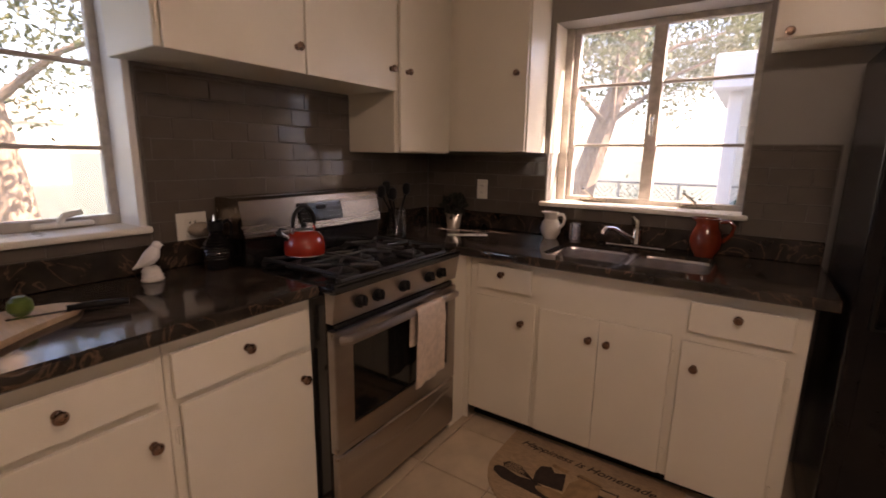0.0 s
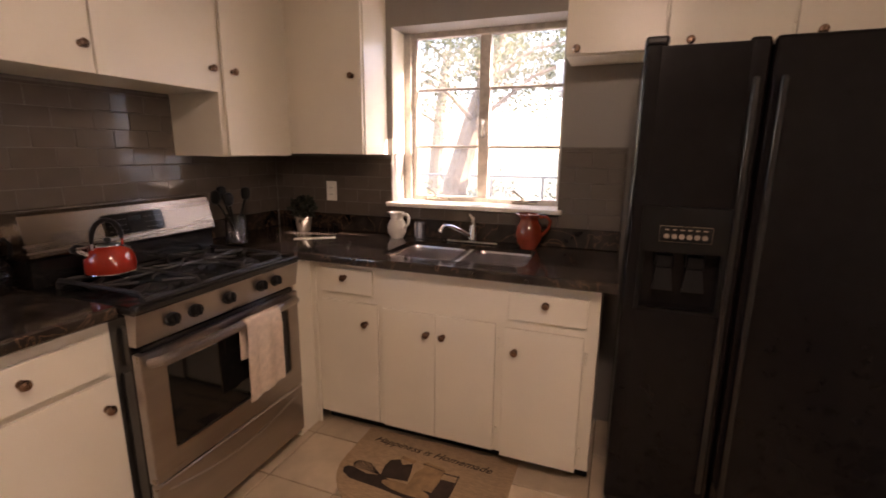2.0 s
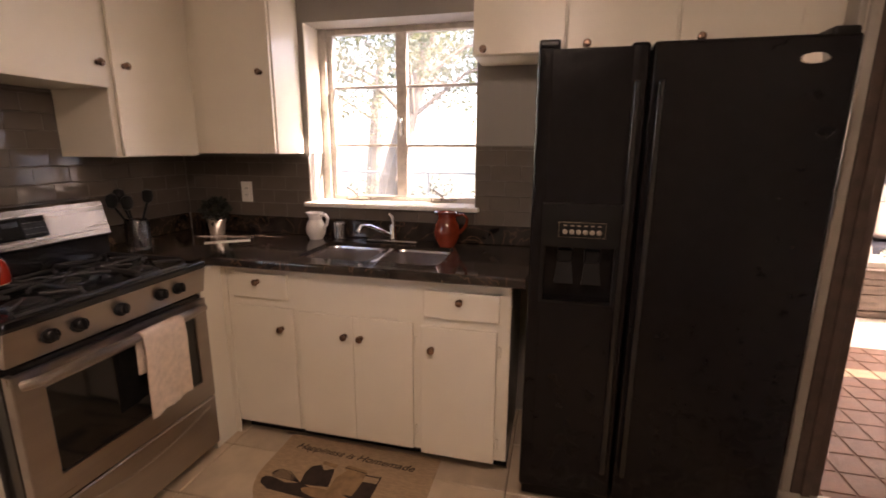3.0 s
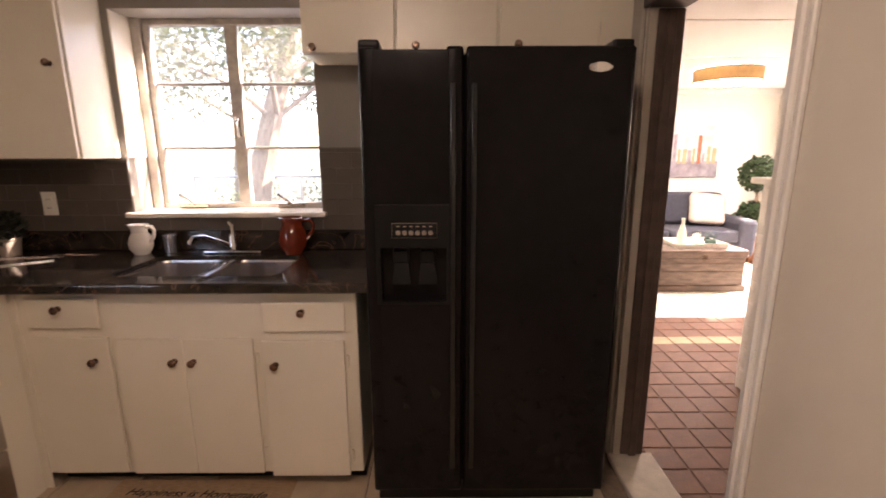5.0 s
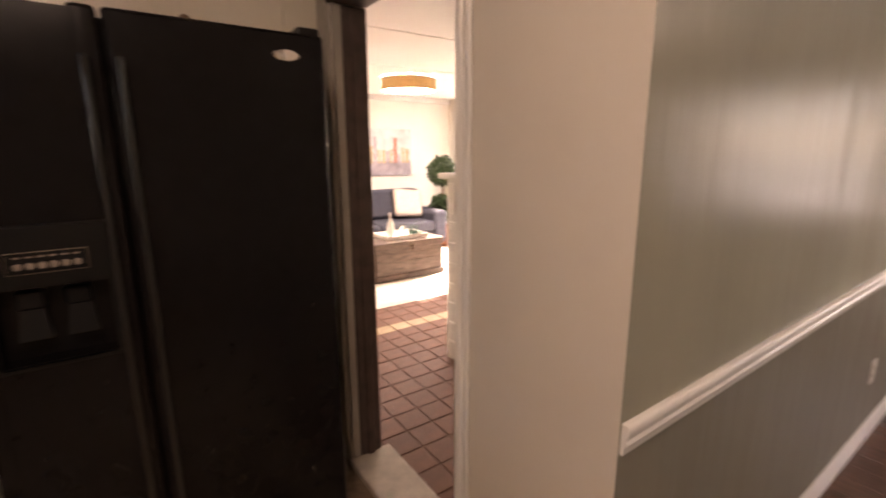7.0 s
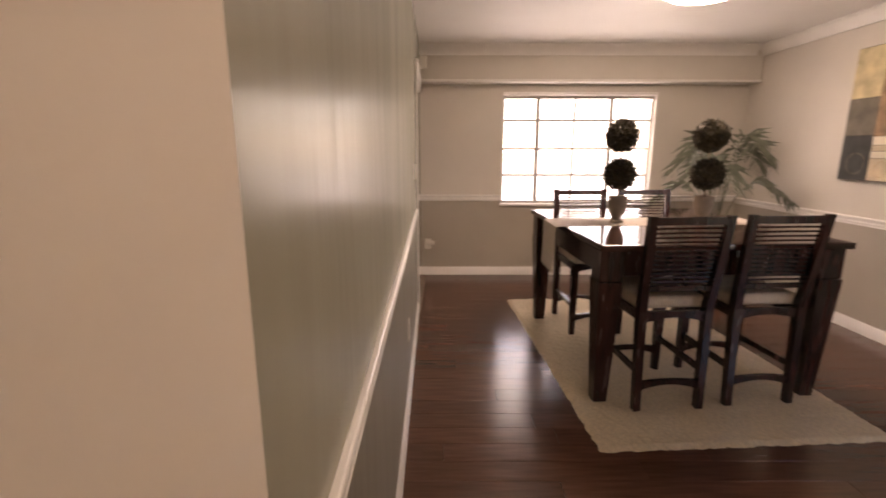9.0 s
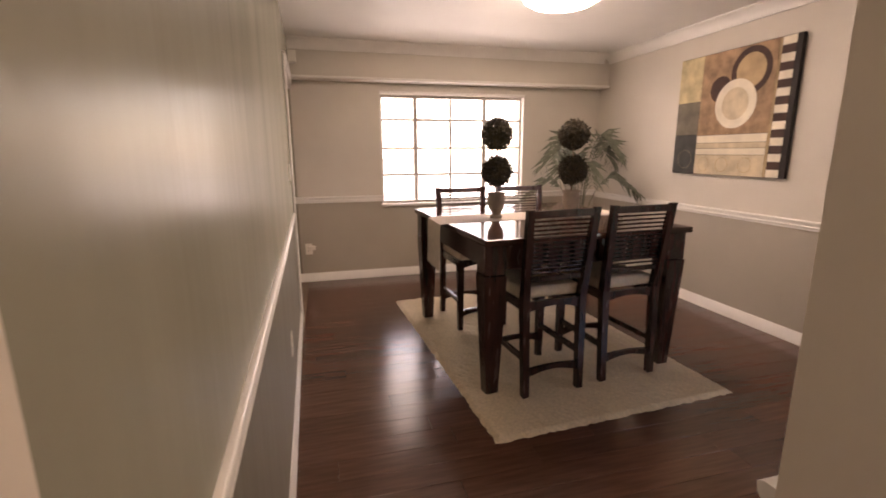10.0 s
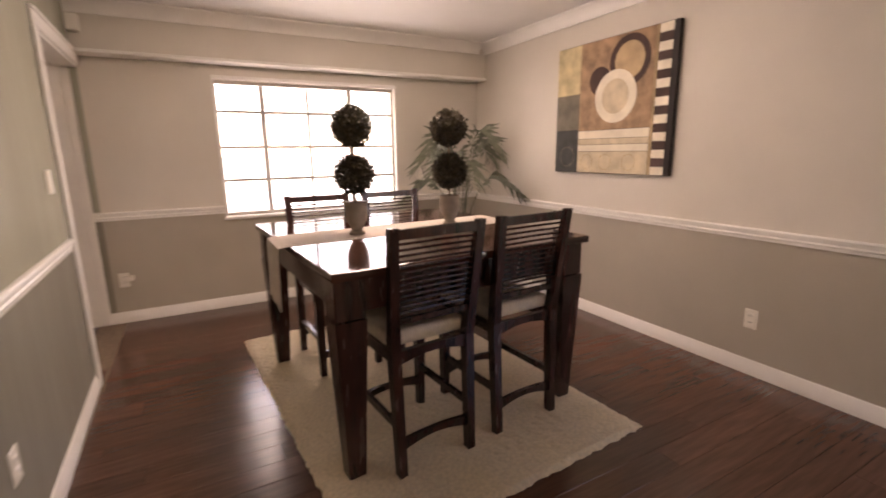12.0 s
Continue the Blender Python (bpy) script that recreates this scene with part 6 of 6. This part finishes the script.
pc = thing("skyline_painting", "pale city skyline canvas above the sofa", "painting", (3.67, LY1 - 0.02, 1.04))
part("canvas", B(3.15, 4.2, LY1 - 0.035, LY1 - 0.002, 1.04, 1.72, bev=0.002), ART["mist"], pc)
part("field", B(3.153, 4.197, LY1 - 0.0372, LY1 - 0.0354, 1.043, 1.25), ART["dusk"], pc)
rr = random.Random(3)
for k in range(15):
    x = 3.18 + 0.066 * k
    hh = rr.uniform(0.05, 0.2) + (0.16 if k in (11, 6) else 0)
    part("tower", B(x, x + rr.uniform(0.035, 0.06), LY1 - 0.0385, LY1 - 0.0375, 1.22, 1.27 + hh), ART[("rust" if k == 11 else "tan" if k % 3 else "dusk")], pc)

bt = thing("topiary_tree", "double-ball leafy topiary tree in a clay pot", "plant", (4.42, 6.05, 0))
part("pot", lathe(bmesh.new(), [(0, 0), (0.13, 0), (0.19, 0.26), (0.21, 0.265), (0.21, 0.30), (0.17, 0.30), (0.16, 0.25), (0, 0.24)], (4.42, 6.05, 0), 6), TERRA, bt)
part("trunk", tube(bmesh.new(), [(4.42, 6.05, 0.24), (4.43, 6.04, 0.6), (4.42, 6.05, 1.1)], [0.022, 0.02, 0.014], 8), BARK, bt)
for z, r in ((0.56, 0.175), (1.10, 0.19)):
    part("leaf_ball", leaf_ball(bmesh.new(), (4.42, 6.05, z), r, 900, 0.06, random.Random(int(z * 10))), FICUS, bt, sharp=0)

# ---- outside ----
# added slab, out of view: stops direct sun from reaching the dining floor
structure("roof_overhang", B(XF + 0.222, XF + 2.1, YS - 1.0, YG + 1.6, 2.16, 2.3), STUCCO, "unseen roof slab added to keep sun out of the dining window")
bm = bmesh.new()
vs = [bm.verts.new(p) for p in ((-300, -300, -0.35), (300, -300, -0.35), (300, 300, -0.35), (-300, 300, -0.35))]
bm.faces.new(vs)
structure("ground", bm, LAWN, "mown lawn round the house")
structure("pavement_drive", B(-3.4, 1.2, 3.2, 18, -0.36, -0.335), CONC, "pale concrete drive")
# made-up pale ground that bounces sunlight towards the dining window
structure("pavement_patio", B(6.0, 24, -14, 9, -0.36, -0.335), CONC, "pale ground added to brighten the dining window and its view")
cpt = thing("carport", "white stucco carport with a post and a flat roof", "carport", (0.5, 7, -0.33))
part("roof", B(-0.55, 1.3, 5.2, 11.0, 2.0, 2.32, bev=0.02), STUCCO, cpt)
part("wall", B(0.35, 0.55, 6.2, 11.0, -0.334, 2.0), STUCCO, cpt)
part("back_wall", B(-0.5, 0.35, 10.8, 11.0, -0.334, 2.0), STUCCO, cpt)
part("post", B(-0.42, -0.30, 5.4, 5.52, -0.334, 2.0, bev=0.01), STUCCO, cpt)
part("window_frame", B(0.33, 0.36, 7.6, 8.6, 0.7, 1.7, bev=0.005), TRIM, cpt)
bm = bmesh.new()
prism(bm, [(-0.4, 0.62), (-0.34, 0.86), (-0.1, 0.97), (0.14, 0.95), (0.26, 0.84), (0.3, 0.62)], 'y', 6.6, 7.5)
bmesh.ops.bevel(bm, geom=list(bm.edges), offset=0.06, segments=2, affect='EDGES')
gl = thing("covered_grill", "barbecue grill under a dark green cover", "grill", (-0.05, 7.05, -0.334))
part("cover", bm, GREENT, gl)
part("cart", B(-0.35, 0.25, 6.7, 7.4, -0.334, 0.66, bev=0.03), BLKPL, gl)
hs = thing("neighbour_house", "pale neighbouring house across the lawn", "house", (-29, 2, -0.35))
part("wall", B(-31, -29, -4, 9, -0.349, 2.6), STUCCO, hs)
part("roof", prism(bmesh.new(), [(-31.4, 2.6), (-28.6, 2.6), (-30, 4.0)], 'y', -4.4, 9.4), DLO, hs)
for y in (-1.5, 1.5, 4.2):
    w_ = part("window", B(-29.0, -28.96, y, y + 0.9, 0.9, 1.8), TRIM, hs)
    part("pane", B(-28.958, -28.95, y + 0.06, y + 0.84, 0.96, 1.74), DGLASS, w_)


def leaves(name, mats, centres, n, size, seed):
    rng = random.Random(seed)
    vs, fs = [], []
    for (cx, cy, cz), r in centres:
        for _ in range(int(n * r * r)):
            d = Vector((rng.gauss(0, 1), rng.gauss(0, 1), rng.gauss(0, 0.8))).normalized() * r * rng.uniform(0.35, 1.0)
            p = Vector((cx, cy, cz)) + d
            u = Vector((rng.gauss(0, 1), rng.gauss(0, 1), rng.gauss(0, 1))).normalized()
            w = u.cross(Vector((rng.gauss(0, 1), rng.gauss(0, 1), rng.gauss(0, 1)))).normalized()
            s = size * rng.uniform(0.6, 1.4)
            i = len(vs)
            vs += [p - u * s, p + w * s * 0.45, p + u * s, p - w * s * 0.45]
            fs.append((i, i + 1, i + 2, i + 3))
    me = bpy.data.meshes.new(name)
    me.from_pydata(vs, [], fs)
    me.materials.append(mats)
    return me


def tree(x, y, lean, height, crown, seed, label):
    rng = random.Random(seed)
    t = thing("tree", label, "tree", (x, y, -0.352), "trees round the house")
    top = Vector((x + lean[0], y + lean[1], height))
    bm = bmesh.new()
    tube(bm, [(x, y, -0.352), (x + lean[0] * 0.15, y + lean[1] * 0.15, height * 0.25), (x + lean[0] * 0.5, y + lean[1] * 0.45, height * 0.6), top], [0.26, 0.2, 0.16, 0.07], 10)
    limbs = []
    for k in range(6):
        s = rng.uniform(0.45, 0.95)
        p = Vector((x, y, 0)).lerp(top, s)
        a = rng.uniform(0, 6.28)
        e = p + Vector((math.cos(a), math.sin(a), rng.uniform(0.1, 0.6))) * crown * rng.uniform(0.6, 1.0)
        tube(bm, [p, p.lerp(e, 0.5) + Vector((0, 0, 0.15)), e], [0.05, 0.03, 0.012], 6)
        limbs.append(e)
    part("trunk", bm, BARK, t)
    cs = [((e.x, e.y, e.z), crown * rng.uniform(0.3, 0.48)) for e in limbs]
    cs += [((top.x + rng.uniform(-1, 1) * crown * 0.8, top.y + rng.uniform(-1, 1) * crown * 0.8, top.z + rng.uniform(-0.5, 0.5) * crown), crown * rng.uniform(0.3, 0.5)) for _ in range(9)]
    me = leaves("crown", TREELEAF, cs, 1000, 0.046, seed)
    me.transform(Matrix.Translation((-x, -y, 0.352)))
    c = new("crown", me)
    c.parent = t
    return t


tree(-2.6, 7.6, (0.9, 0.2), 3.4, 1.9, 21, "leaning broadleaf tree with a brown trunk behind the drive")
tree(-0.7, 13.5, (0.3, 0.4), 4.2, 2.4, 22, "tall broadleaf tree beyond the carport")
tree(-4.6, 12.0, (0.2, 0.3), 4.0, 2.5, 26, "dense broadleaf tree beyond the fence")
tree(-6.6, 1.6, (0.6, -0.6), 3.6, 2.4, 23, "spreading broadleaf tree outside the west window")
tree(-9.0, -2.2, (0.3, 0.5), 3.8, 2.2, 24, "broadleaf tree across the lawn")
tree(19.5, -3.2, (0.2, 0.2), 2.8, 2.2, 25, "broadleaf tree outside the dining window")
tree(20.5, 1.0, (-0.2, 0.2), 2.2, 1.8, 27, "broadleaf tree outside the dining window")
# shrubs along the fence
for k, (x, y, r) in enumerate(((-2.4, 10.2, 0.7), (-1.2, 10.6, 0.6), (-3.5, 9.8, 0.8), (-8.2, 0.6, 0.5))):
    me = leaves("shrub", TREELEAF, [((0, 0, r * 0.8), r)] + [((r * 0.7 * math.cos(a), r * 0.7 * math.sin(a), r * 0.5), r * 0.6) for a in (0, 1.3, 2.6, 3.9, 5.2)], 700, 0.045, 40 + k)
    me.transform(Matrix.Translation((0, 0, -min(v.co.z for v in me.vertices) - 0.01)))
    ob = new("shrub", me)
    ob.location = (x, y, -0.35)
    tagged(ob, "leafy green shrub on the lawn", "shrub", "shrubs on the lawn")
fe = thing("chain_link_fence", "galvanised chain link fence behind the drive", "fence", (-2.0, 9.0, -0.352))
for k in range(5):
    part("post", tube(bmesh.new(), [(-4.2 + k * 1.0, 9.0, -0.352), (-4.2 + k * 1.0, 9.0, 0.95)], 0.025, 8), GALV, fe)
part("top_rail", tube(bmesh.new(), [(-4.2, 9.0, 0.93), (-0.2, 9.0, 0.93)], 0.02, 8), GALV, fe)
bm = bmesh.new()
for k in range(46):
    for s in (-1, 1):
        x = -4.2 + k * 0.09
        x2 = x + s * 1.2
        if -4.3 < x2 < -0.1:
            tube(bm, [(x, 9.0 + 0.005 * s, -0.3), (x2, 9.0 + 0.005 * s, 0.9)], 0.004, 3)
part("mesh", bm, GALV, fe)

# ---- pieces of walls and floors ----


def piece_mesh(name, a, b, c, bev, material):
    bm = bmesh.new()
    bmesh.ops.create_cube(bm, size=1.0, matrix=Matrix.Diagonal((a, b, c, 1)))
    if bev:
        bmesh.ops.bevel(bm, geom=[e for e in bm.edges if any(v.co.z > 0 for v in e.verts)], offset=bev, segments=1, affect='EDGES')
    return finish(bm, name, material, 0)


def piece(name, me, parent, m):
    ob = bpy.data.objects.new(name, me)
    scene.collection.objects.link(ob)
    ob.parent = parent
    ob.matrix_basis = m
    return ob


# glazed subway tiles: rows of 76 x 152 mm in running bond
TH_, TW_, GAP = 0.0752, 0.1515, 0.0018
cache = {}


def tile_mesh(w, h):
    k = (round(w, 3), round(h, 3))
    if k not in cache:
        cache[k] = piece_mesh("tile", k[0], k[1], 0.008, 0.002, SUBWAY)
    return cache[k]


def tile_field(parent, M, u0, u1, z0, z1, phase=0.0, top_down=False):
    """Tiles on a plane: M maps (u, out, z) to the room."""
    row = 0
    z = z0
    while z < z1 - 0.004:
        hgt = min(TH_, z1 - z)
        u = u0 - (phase + (TW_ / 2 if row % 2 else 0)) % TW_
        while u < u1 - 0.004:
            a, b = max(u, u0), min(u + TW_, u1)
            if b - a > 0.012:
                w, hh = b - a - GAP, hgt - GAP
                rot = Matrix.Rotation(radians(90), 4, 'X') @ Matrix.Rotation(radians(rng.uniform(-0.9, 0.9)), 4, 'X') @ Matrix.Rotation(radians(rng.uniform(-0.9, 0.9)), 4, 'Y')
                piece("tile", tile_mesh(w, hh), parent, M @ Matrix.Translation(((a + b) / 2, 0.0045, z + hgt / 2)) @ Matrix.Rotation(radians(180), 4, 'Z') @ rot)
            u += TW_
        z += TH_
        row += 1


rng = random.Random(77)
WT = bpy.data.objects["wall_west"]
NT = bpy.data.objects["wall_north"]
bkw = structure("trim_tile_bed_west", B(XW + 0.0005, XW + 0.007, 0.84, YN - 0.005, ZC + 0.1, 1.66), GROUT, "grey tile grout")
bkn = structure("trim_tile_bed_north", B(XW + 0.006, NWIN[0] - 0.001, YN - 0.007, YN - 0.0005, ZC + 0.1, 1.37), GROUT, "grey tile grout")
bkn2 = structure("trim_tile_bed_window", B(NWIN[0] - 0.001, NWIN[1] + 0.001, YN - 0.007, YN - 0.0005, ZC + 0.1, NWIN[2] - 0.02), GROUT, "grey tile grout")
bkn3 = structure("trim_tile_bed_right", B(NWIN[1] + 0.001, 0.17, YN - 0.007, YN - 0.0005, ZC + 0.1, 1.43), GROUT, "grey tile grout")
bks = structure("trim_tile_bed_sill", B(XW + 0.0005, XW + 0.007, WWIN[0], 0.84, ZC + 0.1, WWIN[2] - 0.02), GROUT, "grey tile grout")
# proper rotations that carry (u, out, z) onto each wall
MTW = Matrix.Translation((XW, 0, 0)) @ Matrix.Rotation(radians(-90), 4, 'Z')
MTN = Matrix.Translation((0, YN, 0)) @ Matrix.Rotation(radians(180), 4, 'Z')
tile_field(WT, MTW, -(YN - 0.006), -0.845, ZC + 0.101, 1.645)
tile_field(WT, MTW, -0.84, -WWIN[0], ZC + 0.101, WWIN[2] - 0.022)
tile_field(NT, MTN, -(NWIN[0] - 0.004), -(XW + 0.016), ZC + 0.101, 1.362)
tile_field(NT, MTN, -(NWIN[1] - 0.002), -(NWIN[0] + 0.0), ZC + 0.101, NWIN[2] - 0.022)
tile_field(NT, MTN, -0.165, -(NWIN[1] + 0.004), ZC + 0.101, 1.425)

# kitchen floor tiles, 333 mm
fk = bpy.data.objects["floor_kitchen"]
me = piece_mesh("floor_tile", 0.328, 0.328, 0.012, 0.003, FTILE)
for i in range(-2, 8):
    for j in range(-12, 2):
        x, y = -1.205 + 0.333 * i + 0.1665, 1.898 + 0.333 * j + 0.1665
        if XW - 0.05 < x < 1.25 and YK - 0.1 < y < 2.5:
            piece("floor_tile", me, fk, Matrix.Translation((x, y, -0.006 + rng.uniform(-0.0006, 0.0006))))
# dining planks, along y
fd_ = bpy.data.objects["floor_dining"]
pl = {}
x = 1.315
row = 0
while x < XF - 0.01:
    wdt = 0.127
    y = YS - rng.uniform(0.1, 1.1)
    while y < YG + 0.02:
        ln = 1.21
        a, b = max(y, YS + 0.001), min(y + ln, YG + 0.03)
        if b - a > 0.03:
            k = round((b - a) / 0.01) * 0.01
            if k not in pl:
                pl[k] = piece_mesh("plank", wdt - 0.0012, k - 0.001, 0.01, 0.0014, PLANK)
            piece("plank", pl[k], fd_, Matrix.Translation((min(x + wdt / 2, XF - 0.03), (a + b) / 2, -0.005)) @ Matrix.Rotation(radians(rng.choice((0, 180))), 4, 'Z') @ Matrix.Rotation(radians(rng.uniform(-0.12, 0.12)), 4, 'Y'))
        y += ln
    x += wdt
    row += 1
# quarry tiles of the living room
fl = bpy.data.objects["floor_living"]
mq = piece_mesh("quarry_tile", 0.146, 0.146, 0.012, 0.003, QUARRY)
mb = piece_mesh("buff_tile", 0.146, 0.14, 0.012, 0.003, QLIGHT)
for i in range(17):
    for j in range(22):
        x, y = 1.49 + 0.153 * i, 1.09 + 0.153 * j
        if y < 3.47:
            piece("quarry_tile", mq, fl, Matrix.Translation((x, y, -0.0055 + rng.uniform(-0.001, 0.001))))
for i in range(17):
    piece("buff_tile", mb, fl, Matrix.Translation((1.49 + 0.153 * i, 3.515, -0.0055)))
    for j in range(4):
        piece("quarry_tile", mq, fl, Matrix.Translation((1.49 + 0.153 * i, 3.645 + 0.153 * j, -0.0055)))
bm = bmesh.new()
for i in range(22):
    for j in range(20):
        x, y = 1.49 + 0.153 * i, 4.257 + 0.153 * j
        if not (2.1 < x < 4.2 and 4.1 < y < 6.2) and x < LX1 - 0.08 and y < LY1 - 0.08:
            box(bm, x - 0.073, x + 0.073, y - 0.073, y + 0.073, -0.0115, 0.0)
ob = part("far_quarry_tiles", bm, QUARRY, fl)
ob["kind"] = "stuff"
# bricks of the half wall
mbk = piece_mesh("brick", 0.2, 0.058, 0.012, 0.004, WBRICK)
mbs = piece_mesh("soldier_brick", 0.058, 0.2, 0.012, 0.004, WBRICK)
core = bpy.data.objects["brick_half_wall"]
off = BASE["brick_half_wall"]
RW = Matrix.Rotation(radians(-90), 4, 'Z') @ Matrix.Rotation(radians(90), 4, 'X')
for r in range(14):
    z = 0.034 + r * 0.0685
    for k in range(3):
        y = 2.41 + 0.21 * k + (0.1 if r % 2 else 0)
        if y < 2.80:
            piece("brick", mbk, core, Matrix.Translation(Vector((2.243, min(y, 2.735), z)) - off) @ RW)
for k in range(7):
    piece("soldier_brick", mbs, core, Matrix.Translation(Vector((2.243, 2.40 + 0.067 * k, 1.1)) - off) @ RW)
